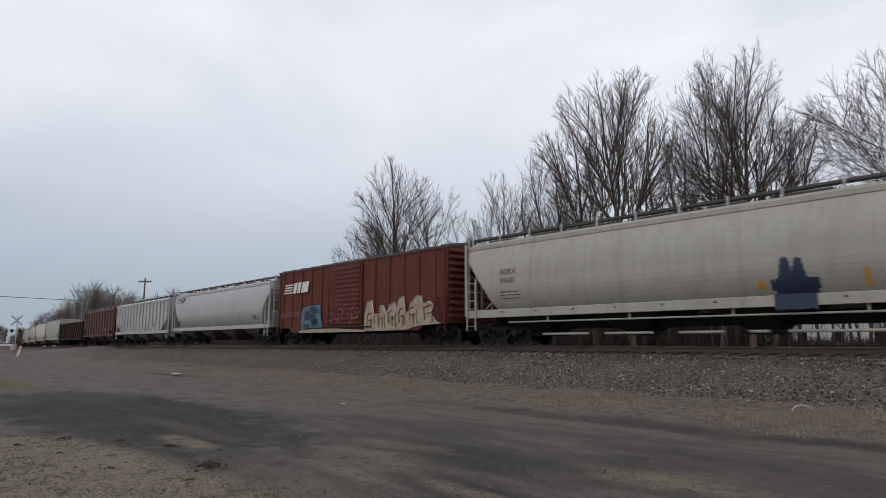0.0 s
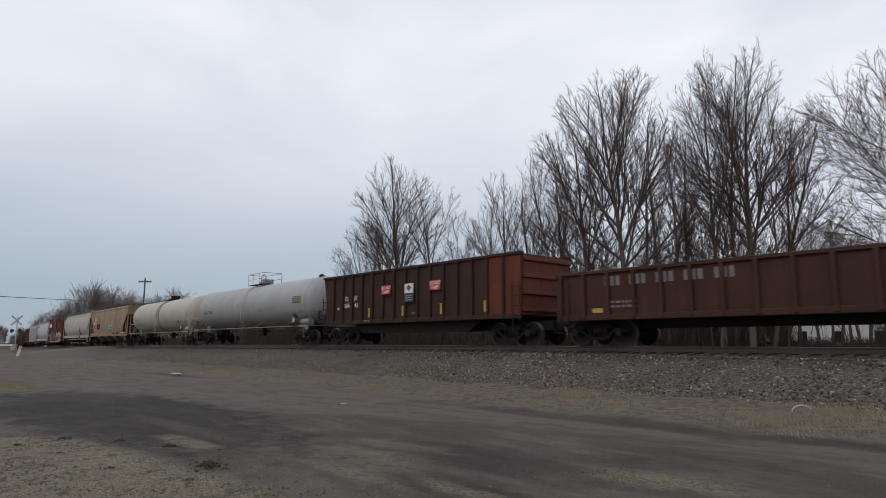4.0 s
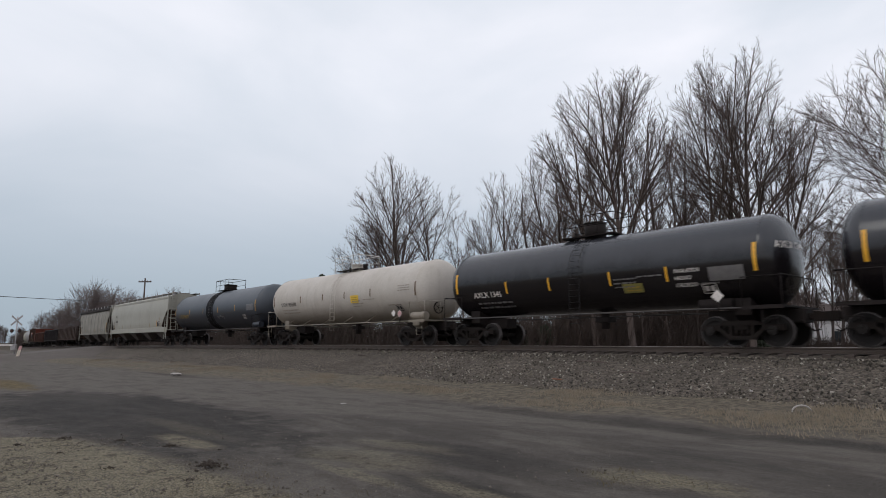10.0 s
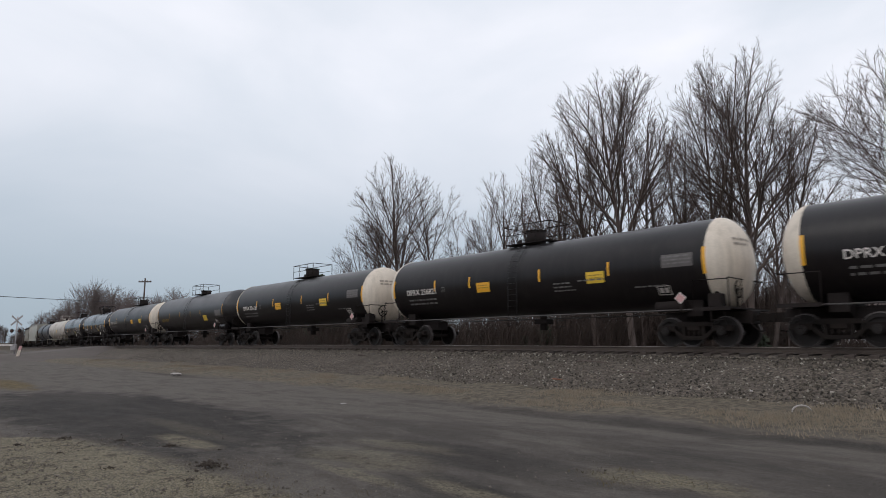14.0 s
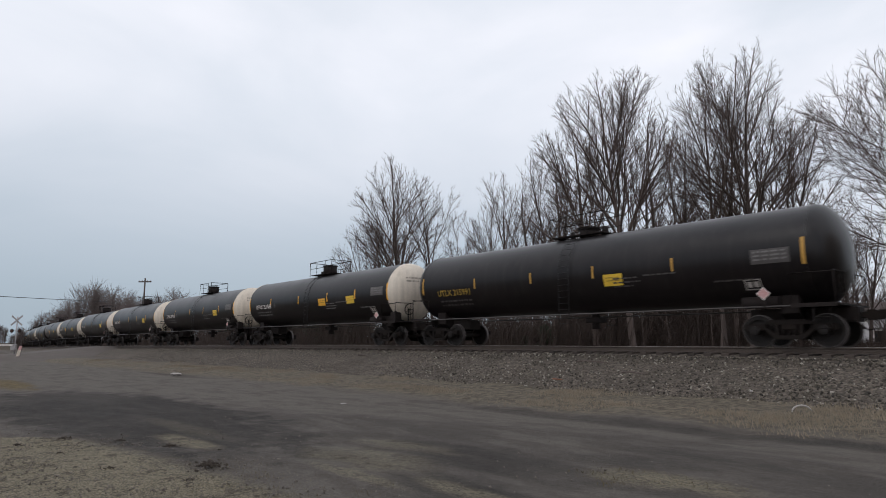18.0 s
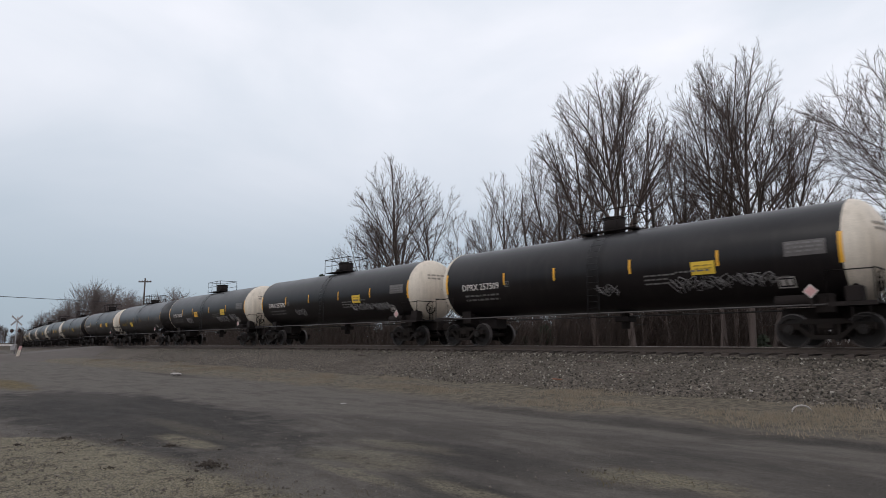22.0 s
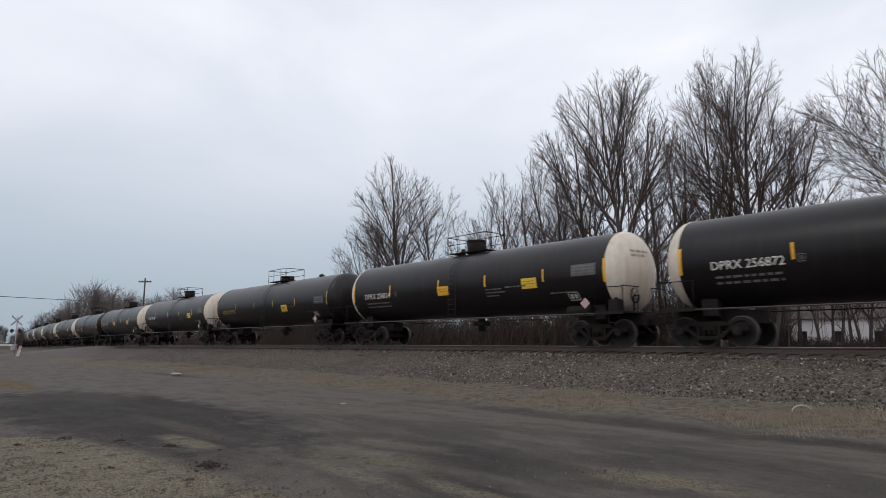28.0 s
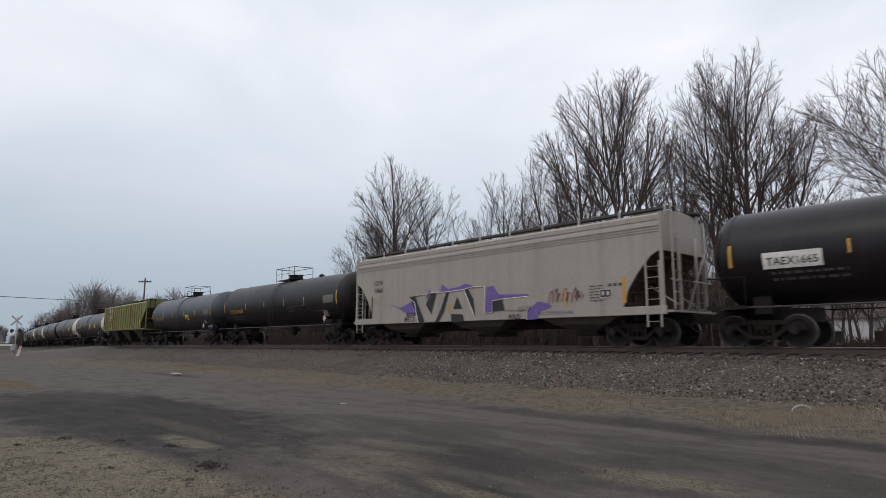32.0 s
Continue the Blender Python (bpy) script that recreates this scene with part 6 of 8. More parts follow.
        b.shape([(-4.69, 0.87), (-2.36, 0.92), (-2.55, 1.5), (-2.65, 2.22), (-3.65, 2.21), (-4.3, 2.16), (-4.57, 2.10), (-4.76, 1.35)], s0)
        part("graffiti", b, "paint_teal", car, "blue spray-painted patch")
        b = Mesh()
        for k in range(9):
            x = -4.5 + rng.uniform(0, 1.1)
            b.shape([(x, 0.9 + 0.12 * k), (x + 0.75, 0.95 + 0.12 * k), (x + 0.6, 1.2 + 0.12 * k), (x + 0.05, 1.18 + 0.12 * k)], lambda z: -hw - 0.115)
        part("graffiti", b, "paint_navy", car)["kind"] = "stuff"
        part("graffiti", Mesh().shape([(-4.9, 0.68), (1.7, 0.68), (1.7, 0.76), (-1.6, 0.92), (-2.3, 0.95), (-4.9, 0.80)], lambda z: -hw - 0.12), "spray_cream", car, "cream sprayed edge under the blue patch")
        b = Mesh()
        for k in range(26):
            x, z = rng.uniform(-1.8, 1.2), rng.uniform(1.2, 1.95)
            b.tube([(x, -hw - 0.155, z), (x + rng.uniform(-0.2, 0.3), -hw - 0.155, z + rng.uniform(-0.2, 0.3))], 0.016, 4, caps=False)
        for k in range(14):
            x = -ex + 0.6 + 0.22 * k
            b.tube([(x, -hw - 0.10, 1.6), (x + 0.1, -hw - 0.10, 1.95), (x + 0.18, -hw - 0.10, 1.6)], 0.014, 4, caps=False)
        part("graffiti", b, "paint_rose", car, "pale scribbled tags")
    return car


def gondola(q0, q1, paint="gon_brown", height=2.75, posts=15, slant=0.0, label="", end_paint=None, over=0.62, sill=1.02, post_at=None):
    L = q0 - q1
    half, ex, hw = L / 2, L / 2 - over, 1.50
    height *= 0.965
    car = whole("gondola", label, "gondola", "cars of the freight train")
    for sy in (-1, 1):
        y = sy * hw
        a, b = min(y, y - sy * 0.06), max(y, y - sy * 0.06)
        part("side", Mesh().prism([(-ex + slant, sill), (ex - slant * 0.2, sill), (ex, height), (-ex, height)], a, b), paint, car)
        part("top_rail", Mesh().box(-ex - 0.02, ex + 0.02, min(y - sy * 0.08, y + sy * 0.09), max(y - sy * 0.08, y + sy * 0.09), height - 0.02, height + 0.10, 0.02), paint, car)
        part("side_sill", Mesh().box(-ex + slant, ex - slant * 0.2, min(y, y + sy * 0.09), max(y, y + sy * 0.09), sill - 0.14, sill + 0.06, 0.02), paint, car)
    part("floor", Mesh().box(-ex + slant, ex - slant * 0.2, -hw + 0.06, hw - 0.06, sill, sill + 0.08), "under", car)
    for end in (-1, 1):
        e0 = -ex + slant if end < 0 else ex - slant * 0.2
        e1 = -ex if end < 0 else ex
        m = Mesh().add([(e0, -hw, sill), (e0, hw, sill), (e1, hw, height), (e1, -hw, height), (e0 - end * 0.08, -hw, sill), (e0 - end * 0.08, hw, sill), (e1 - end * 0.08, hw, height), (e1 - end * 0.08, -hw, height)],
                       [(0, 1, 2, 3), (7, 6, 5, 4), (0, 4, 5, 1), (1, 5, 6, 2), (2, 6, 7, 3), (3, 7, 4, 0)])
        e = part("end_wall", m, end_paint or paint, car)
        for k in range(4):
            z = sill + 0.2 + (height - sill - 0.4) * k / 3
            u = (z - sill) / (height - sill)
            x = e0 + (e1 - e0) * u
            lo, hi = sorted((x, x + end * 0.10))
            part("end_rib", Mesh().box(lo, hi, -hw + 0.03, hw - 0.03, z - 0.07, z + 0.07, 0.02), end_paint or paint, e)
        part("step", Mesh().tube([(end * (ex - 0.1), -1.55, sill), (end * (ex - 0.1), -1.55, 0.48), (end * (ex - 0.5), -1.55, 0.48), (end * (ex - 0.5), -1.55, sill)], 0.018, 4), "under", car)
        part("ladder", side_ladder(*sorted((end * (ex - 0.12), end * (ex - 0.50))), -1.62, sill - 0.2, sill + 1.3, 4), paint, car)
    part("centre_sill", Mesh().box(-half + 0.5, half - 0.5, -0.35, 0.35, 0.62, 1.0), "under", car)
    part("brake_cylinder", Mesh().tube([(-1.0, -0.5, 0.80), (0.2, -0.5, 0.80)], 0.18, 12), "under", car)
    for sy in (-1, 1):
        for k in range(posts):
            x = post_at[k] if post_at else -ex + slant + 0.2 + (2 * ex - slant * 1.2 - 0.4) * k / (posts - 1)
            y = sy * hw
            part("post", Mesh().box(x - 0.065, x + 0.065, min(y, y + sy * 0.13), max(y, y + sy * 0.13), sill - 0.1, height, 0.025), "gon_post" if paint == "gon_rust" else paint, car)
    trucks(car, half, half - 2.0)
    return car, (lambda z: -hw - 0.012), ex


# ---------------------------------------------------------------- the train, from its head to its tail
TRAIN = []


def join_train(car, q0, q1):
    TRAIN.append((car, (q0 + q1) / 2))


def black_tank(q0, q1, number, panels=(4.25,), tag=(), strip_at=None):
    join_train(tank_car(q0, q1, "tank_black", "head_white", "DPRX", number, panels=panels, tag=tag, strip_at=strip_at,
                        label="long black tank car with cream-white ends and yellow reflectors"), q0, q1)


def build_train():
    # cars that are far down the line when the film begins
    q = 232.6
    for k, (ln, paint, kind, rb) in enumerate(((18, "grey_light", "round", 0), (18, "grey_dusty", "curve", 0), (18, "grey_light", "round", 0), (18, "grey_new", "curve", 0), (17.4, "grey_light", "round", 0), (17.4, "tank_white", "curve", 0), (17.2, "grey_new", "curve", 0))):
        car, surf, ex = hopper_car(q, q - ln, paint, kind, 3, rb, label="pale grey covered hopper with curved sides")
        join_train(car, q, q - ln)
        q -= ln
    join_train(gondola(108.6, 88.8, "gon_brown", 3.3, 14, label="dark brown high-sided gondola")[0], 108.6, 88.8)
    car, surf, ex = hopper_car(88.8, 71.9, "oxide_deep", "flat", 3, 12, label="dark oxide-red ribbed covered hopper")
    join_train(car, 88.8, 71.9)
    car, surf, ex = hopper_car(71.9, 53.4, "silver_clean", "flat", 3, 17, label="pale grey ribbed three-bay covered hopper", end_in=2.2)
    join_train(car, 71.9, 53.4)
    car, surf, ex = hopper_car(53.4, 34.3, "silver_clean", "round", 4, 0, label="silver-grey cylindrical covered hopper with a dark striped emblem", end_in=1.6, end_z=3.7, bay_paint="bay_shade_ink")
    m = Mesh()
    for k in range(4):
        m.plate(-ex + 0.6, -ex + 1.5, 3.42 + 0.11 * k, 3.47 + 0.11 * k, surf, 1)
    m.shape([(-ex + 1.55, 3.4), (-ex + 1.85, 3.4), (-ex + 2.0, 3.85), (-ex + 1.7, 3.85)], surf)
    m.shape([(-ex + 1.95, 3.4), (-ex + 2.35, 3.4), (-ex + 2.5, 3.85), (-ex + 2.1, 3.85)], surf)
    part("emblem", m, "paint_black", car, "dark striped railway emblem")
    join_train(car, 53.4, 34.3)
    join_train(boxcar(34.3, 17.54, label="oxide-red boxcar with graffiti and a white striped emblem"), 34.3, 17.54)
    car, surf, ex = hopper_car(17.54, -2.2, "grey_light", "round", 4, 0, "BGKX", "59683", label="long pale grey cylindrical hopper with a dark blue spray mark", end_in=1.6, end_z=3.7, mark_at=(1.92, 2.92), sill=1.36, text=0.30, ink="bay_shade_ink", bay_paint="under", eave=4.30, wide_sill=0.32)
    part("train_pipe", Mesh().tube([(-ex + 2.2, -1.35, 0.92), (ex - 2.4, -1.35, 0.92)], 0.035, 6), "grey_light", car, "pale pipe below the sill")
    for x in (-5.2, -1.8, 1.6, 5.0):
        part("pipe_hanger", Mesh().box(x - 0.03, x + 0.03, -1.37, -1.33, 0.9, 1.25), "grey_light", car)
    rng = random.Random(17)
    low = lambda z: -1.500
    g = Mesh()
    for j in range(40):
        x = 2.72 + 0.031 * j
        u = (x - 2.72) / 1.24
        if 2.80 < x < 3.88:
            g.plate(x, x + 0.0315, 1.00 + rng.uniform(0, 0.05), 1.46, low, 1)
        top = 1.86 + 0.03 * math.sin(u * 9) + rng.uniform(-0.03, 0.03)
        for c, w, h in ((3.13, 0.10, 2.50), (3.47, 0.09, 2.47)):
            top = max(top, h - 5.0 * max(abs(x - c) - w, 0) - 0.5 * abs(x - c))
        if 3.13 < x < 3.47:
            top = max(top, 2.10)
        g.plate(x, x + 0.0315, 1.46 + (0.12 if x < 2.80 or x > 3.88 else 0), top + rng.uniform(-0.03, 0.03), surf, 6)
    part("graffiti", g, "paint_navy", car, "dark blue sprayed shape")["kind"] = "stuff"
    g = Mesh()
    g.plate(2.36, 2.58, 1.62, 1.86, surf, 3).plate(5.00, 5.14, 1.55, 2.05, surf, 4)
    part("old_reflector", g, "yellow_old", car)
    g = Mesh()
    for x in np.arange(-7.4, 8.0, 1.7):
        g.box(x, x + 0.10, -1.506, -1.49, 1.30, 1.36)
    part("sill_bolts", g, "bay_shade_ink", car)
    for x0, x1 in ((-5.6, -3.6), (-2.9, -1.1), (-0.2, 1.2), (1.9, 2.5), (3.0, 6.4)):
        part("outlet_tube", Mesh().tube([(x0, -1.12, 0.45), (x1, -1.12, 0.45)], 0.05, 6), "grey_light", car)
    join_train(car, 17.54, -2.2)
    car, surf, ex = hopper_car(-2.2, -20.7, "tan_rust", "curve", 4, 0, "NS", "292086", text=0.31, label="rust-stained tan four-bay covered hopper", posts=False, end_in=1.75, cut=[(0.35, 3.28), (0.95, 2.72), (1.55, 2.12), (1.75, 1.55)], mark_at=(1.9, 3.05), wide_sill=0.40, sill=1.36)
    part("mark_board", Mesh().plate(-ex + 2.42, -ex + 3.2, 2.90, 3.20, lambda z: surf(z, 0.008), 1).plate(-ex + 1.85, -ex + 3.2, 2.52, 2.83, lambda z: surf(z, 0.008), 1), "paint_cream", car, "pale repainted patch behind the mark")
    g = Mesh()
    g.shape([(0.72, 1.84), (2.26, 1.84), (2.36, 2.06), (2.24, 2.27), (0.95, 2.29), (0.70, 2.08)], surf)
    part("graffiti", g, "paint_cyan", car, "pale turquoise sprayed shape")
    g = Mesh()
    for j in range(5):
        x = 0.95 + 0.26 * j
        g.tube([(x, surf(1.9, 0.02), 1.92), (x + 0.03, surf(2.1, 0.02), 2.18), (x + 0.14, surf(2.1, 0.02), 2.16), (x + 0.12, surf(1.9, 0.02), 1.93)], 0.018, 4, caps=False)
    part("graffiti", g, "paint_sky", car, "darker letters inside the turquoise shape")["kind"] = "stuff"
    g = Mesh()
    rng = random.Random(9)
    for k in range(12):
        x = -ex + 3.9 + 0.12 * k
        g.tube([(x + rng.uniform(-0.1, 0.1), surf(2.0, 0.012), 1.9), (x + rng.uniform(-0.2, 0.2), surf(2.2, 0.012), 2.25), (x + rng.uniform(0, 0.3), surf(2.3, 0.012), 2.5)], 0.018, 4, caps=False)
    part("graffiti", g, "paint_black", car, "black sprayed tag")
    for x0, x1 in ((-7.6, -7.0), (-4.6, -4.1), (-1.48, -0.98), (1.36, 1.90), (3.90, 4.50), (6.45, 7.55)):
        part("reflector", Mesh().plate(x0, x1, 1.34, 1.44, lambda z: -1.565, 1), "reflector" if x0 > 6 else "yellow_old", car)
    g = Mesh()
    for j in range(11):
        x = (2.95 if j < 4 else 4.5) + 0.16 * (j % 7)
        g.tube([(x, -1.568, 1.30), (x + 0.05, -1.568, 1.46), (x + 0.12, -1.568, 1.33)], 0.016, 4, caps=False)
    part("graffiti", g, "paint_black", car, "small black tags along the sill")["kind"] = "stuff"
    join_train(car, -2.2, -20.7)
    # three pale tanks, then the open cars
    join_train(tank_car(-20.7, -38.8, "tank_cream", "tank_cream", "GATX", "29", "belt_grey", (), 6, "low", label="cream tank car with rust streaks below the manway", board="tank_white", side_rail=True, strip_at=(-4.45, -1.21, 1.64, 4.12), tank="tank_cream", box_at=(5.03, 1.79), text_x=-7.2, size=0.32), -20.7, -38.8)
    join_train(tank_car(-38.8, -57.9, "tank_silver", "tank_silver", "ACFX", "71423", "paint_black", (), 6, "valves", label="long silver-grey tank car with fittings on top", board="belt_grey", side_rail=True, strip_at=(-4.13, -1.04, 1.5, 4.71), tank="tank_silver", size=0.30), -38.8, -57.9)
    car, surf, ex = gondola(-57.9, -74.3, "gon_brown", 3.72, 15, 0.5, "dark brown high scrap gondola with red warning signs", "oxide_red", over=0.98, sill=1.20, post_at=[-6.14 + 0.883 * k for k in range(15)])
    for wd, x, z in (("DJ", -5.13, 2.30), ("JX", -4.27, 2.30), ("304", -5.17, 1.93), ("43", -4.22, 1.93)):
        part("lettering", letter(Mesh(), wd, 0.34, x, z, lambda z: surf(z) - 0.012, 0.98), "paint_white", car)
    part("mark_triangle", Mesh().shape([(-5.84, 1.86), (-5.60, 1.86), (-5.72, 2.02)], lambda z: surf(z) - 0.008), "paint_cream", car, "small pale triangle")
    for x in (-1.365, 2.225):
        s = part("sign", Mesh().plate(x - 0.35, x + 0.35, 2.45, 2.88, lambda z: surf(z) - 0.14, 1), "paint_red", car, "red warning sign")
        wr = Mesh()
        letter(wr, "DO NOT", 0.22, x - 0.325, 2.69, lambda z: surf(z) - 0.148, 0.82)
        letter(wr, "TAMP", 0.22, x - 0.27, 2.49, lambda z: surf(z) - 0.148, 0.95)
        part("sign_writing", wr, "paint_white", s)
    sign = part("sign", Mesh().plate(0.09, 0.73, 2.41, 2.86, lambda z: surf(z) - 0.14, 1), "paint_white", car, "white notice with a dark diamond")
    m = Mesh()
    m.shape([(0.41, 2.80), (0.59, 2.65), (0.41, 2.50), (0.23, 2.65)], lambda z: surf(z) - 0.146)
    part("diamond", m, "paint_black", sign)
    m = Mesh()
    m.plate(0.27, 0.55, 2.61, 2.69, lambda z: surf(z) - 0.151, 1)
    part("diamond_band", m, "paint_pale", sign)
    sign = part("sign", Mesh().plate(0.08, 0.74, 2.00, 2.40, lambda z: surf(z) - 0.14, 1), "paint_navy", car, "dark blue notice")
    m = Mesh()
    for z in (2.07, 2.17, 2.27):
        bars(m, 0.15, 0.68, z, 0.045, lambda z: surf(z) - 0.146, random.Random(int(z * 100)), 0.03)
    part("sign_writing", m, "tag_white", sign)["kind"] = "stuff"
    part("data_plate", Mesh().plate(0.42, 0.72, 1.42, 1.54, lambda z: surf(z) - 0.01, 1), "paint_dim", car)
    part("end_panel", Mesh().plate(ex - 1.9, ex - 0.1, 1.1, 3.55, lambda z: surf(z) - 0.004, 1), "oxide_red", car, "red repaired side panel")
    part("fishbelly_sill", Mesh().prism([(-4.6, 1.08), (-3.9, 0.60), (3.9, 0.60), (4.6, 1.08)], -1.16, -1.08), "under", car, "deep dark sill between the wheels")
    for x in (-2.73, -0.04, 2.64, 5.3):
        part("reflector", Mesh().plate(x - 0.06, x + 0.06, 1.37, 1.83, lambda z: surf(z) - 0.14, 1), "yellow_old", car)
    m = Mesh()
    bars(m, -3.27, -2.52, 1.17, 0.08, lambda z: surf(z) - 0.095, random.Random(3), 0.05)
    part("sill_stencil", m, "mark_old", car)
    join_train(car, -57.9, -74.3)

    def gon(q0, q1, paint, label, height, yellow, words=0, posts=15):
        car, surf, ex = gondola(q0, q1, paint, height, posts, 0.0, label)
        rng = random.Random(int(-q0))
        for x in yellow:
            part("reflector", Mesh().plate(x, x + 0.42, 1.14, 1.30, lambda z: surf(z) - 0.006, 1), "yellow_old", car)
        ls = lambda z: surf(z) - 0.006
        for k in range(words * 3):
            x = -ex + 2.0 + (k // 3) * 0.95 + 0.22 * (k % 3)
            part("lettering", Mesh().plate(x, x + 0.15, 2.05, 2.38, ls, 1), "paint_pale", car)
        wr = Mesh()
        bars(wr, -ex + 2.1, -ex + 3.2, 1.45, 0.08, ls, rng)
        bars(wr, -ex + 2.1, -ex + 3.2, 1.30, 0.08, ls, rng)
        part("data_stencil", wr, "paint_pale", car)["kind"] = "stuff"
        wr = Mesh()
        for a in ((0, 0.5, 0, 0.03), (0, 0.5, 0.33, 0.36), (0, 0.03, 0, 0.36), (0.47, 0.5, 0, 0.36)):
            wr.plate(ex - 2.9 + a[0], ex - 2.9 + a[1], 1.85 + a[2], 1.85 + a[3], ls, 1)
        part("stencil_box", wr, "paint_pale", car)["kind"] = "stuff"
        join_train(car, q0, q1)

    gon(-74.3, -91.5, "gon_red", "weathered rust-red gondola with low sides", 2.60, (-6.5, 6.6), 5, 17)
    gon(-91.5, -108.5, "gon_black", "black gondola with white stencils on its ribbed sides", 2.72, (-7.3, -4.0, 3.2, 5.6), 4)
    gon(-108.5, -125.9, "gon_rust", "rust-brown gondola with grey worn side posts", 2.72, (-4.2, 6.0), 1)
    car, surf, ex = hopper_car(-125.9, -143.7, "grey_worn", "curve", 3, 0, "TILX", "518546", text=0.36, eave=4.40, gap=0.58, spread=1.12, box_at=(5.13, 1.71), bay_paint="bay_shade_ink", cut=[(0, 3.38), (0.38, 3.27), (0.62, 2.94), (0.95, 2.64), (1.12, 2.2), (1.18, 1.5)], label="soot-streaked grey covered hopper with a black roof", end_in=1.15, end_z=3.35, roofpaint="roof_soot", mark_at=(1.08, 2.86), sill=1.53, wide_sill=0.16)
    part("roof_edge", Mesh().box(-ex, ex, -1.60, -1.42, 4.05, 4.33, 0.03), "roof_soot", car, "sooty roof edge")
    part("reflector", Mesh().shape([(7.02, 1.62), (7.16, 1.62), (7.20, 2.2), (7.33, 2.58), (7.20, 2.60), (7.05, 2.25)], surf), "yellow_old", car, "worn yellow edge of the end opening")
    part("reflector", Mesh().shape([(-7.1, 1.62), (-7.2, 1.62), (-7.24, 2.2), (-7.36, 2.58), (-7.26, 2.60), (-7.12, 2.25)], surf), "yellow_old", car)
    for x in (1.06, 4.10):
        part("reflector", Mesh().shape([(x - 0.05, 2.05), (x + 0.02, 2.0), (x + 0.08, 1.68), (x - 0.03, 1.70)], surf), "yellow_old", car)
    join_train(car, -125.9, -143.7)
    car, surf, ex = hopper_car(-143.7, -164.25, "grey_new", "curve", 4, 0, "TILX", "622006", text=0.33, eave=4.45, gap=0.55, spread=0.96, bay_paint="bay_shade_ink", cut=[(0, 3.15), (0.3, 2.98), (0.8, 2.48), (1.2, 2.05), (1.45, 1.78), (1.5, 1.5)], label="clean pale grey covered hopper with a long side sill", end_in=1.15, end_z=3.1, roofpaint="bay_grey", mark_at=(2.135, 3.0), wide_sill=0.42, sill=1.53)
    part("reflector", Mesh().plate(ex - 2.1, ex - 2.0, 1.8, 2.5, surf, 3), "mark_old", car)
    part("reflector", Mesh().plate(-8.15, -8.05, 1.69, 2.64, surf, 3), "paint_rust_dark", car, "rust-stained strip")
    part("stencil_box", Mesh().plate(ex - 2.75, ex - 2.25, 1.75, 2.1, surf, 3), "paint_black", car, "black and white stencil box")
    part("reflector", Mesh().plate(ex - 2.95, ex - 2.83, 1.72, 2.25, surf, 3), "yellow_old", car)
    join_train(car, -143.7, -164.25)
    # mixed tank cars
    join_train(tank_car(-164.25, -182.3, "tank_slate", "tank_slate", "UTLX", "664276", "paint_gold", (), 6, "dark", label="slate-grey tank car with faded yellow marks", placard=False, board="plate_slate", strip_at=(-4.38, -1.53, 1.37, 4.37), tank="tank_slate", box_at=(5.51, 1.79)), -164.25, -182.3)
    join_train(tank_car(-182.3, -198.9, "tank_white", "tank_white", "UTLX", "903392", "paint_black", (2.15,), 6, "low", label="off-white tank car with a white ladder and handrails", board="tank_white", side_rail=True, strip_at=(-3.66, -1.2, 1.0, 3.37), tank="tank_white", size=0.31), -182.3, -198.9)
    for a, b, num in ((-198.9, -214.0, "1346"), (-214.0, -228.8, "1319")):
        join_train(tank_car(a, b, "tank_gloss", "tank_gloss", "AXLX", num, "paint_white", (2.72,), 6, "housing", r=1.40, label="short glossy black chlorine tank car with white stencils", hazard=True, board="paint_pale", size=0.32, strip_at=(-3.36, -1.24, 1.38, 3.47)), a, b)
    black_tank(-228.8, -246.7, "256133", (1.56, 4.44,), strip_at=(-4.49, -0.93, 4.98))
    join_train(tank_car(-246.7, -264.0, "tank_dust_sheen", "tank_dust_sheen", "NATX", "77347", "paint_gold", (4.05,), 6, "low", label="black tank car with dust and sky sheen painted on its top, yellow marks", board="paint_pale", strip_at=(-4.2, -1.67, 0.84, 2.99), tank="tank_black", size=0.33), -246.7, -264.0)
    black_tank(-264.0, -281.8, "256181", (-1.63, 3.78,), strip_at=(-4.54, -2.25, 1.32, 4.29))
    black_tank(-281.8, -299.75, "256821", (-1.69, 3.75,), strip_at=(-4.66, -2.47, 1.27, 4.28))
    black_tank(-299.75, -317.5, "256443", (4.25,))
    black_tank(-317.5, -335.35, "256603", (4.25,))
    black_tank(-335.35, -353.2, "257022", (4.25,))
    black_tank(-353.2, -371.15, "256569", (1.54, 4.38,), strip_at=(-4.6, -1.1, 2.1, 4.84))
    join_train(tank_car(-371.15, -389.7, "tank_black", "tank_black", "UTLX", "215991", "paint_gold", (1.9,), 6, "low", label="black tank car with small yellow marks and dark ends", board="paint_dim"), -371.15, -389.7)
    black_tank(-389.7, -407.65, "256186", (1.62, 4.38,), strip_at=(-4.21, -0.76, 2.09, 4.87))
    join_train(tank_car(-407.65, -424.3, "tank_dust_sheen", "tank_dust_sheen", "NATX", "50701", "paint_gold", (-2.8,), 6, "low", label="black tank car with dust and sky sheen painted on its top, gold marks", board="paint_dim", strip_at=(-3.9, -1.58, 0.77, 3.63), tank="tank_black", size=0.33), -407.65, -424.3)
    black_tank(-424.3, -442.2, "256322", (-1.48, 3.83,), ((-3.61, -2.4), (2.67, 4.62), (5.06, 6.03)), strip_at=(-4.42, -2.21, 1.27, 4.4))
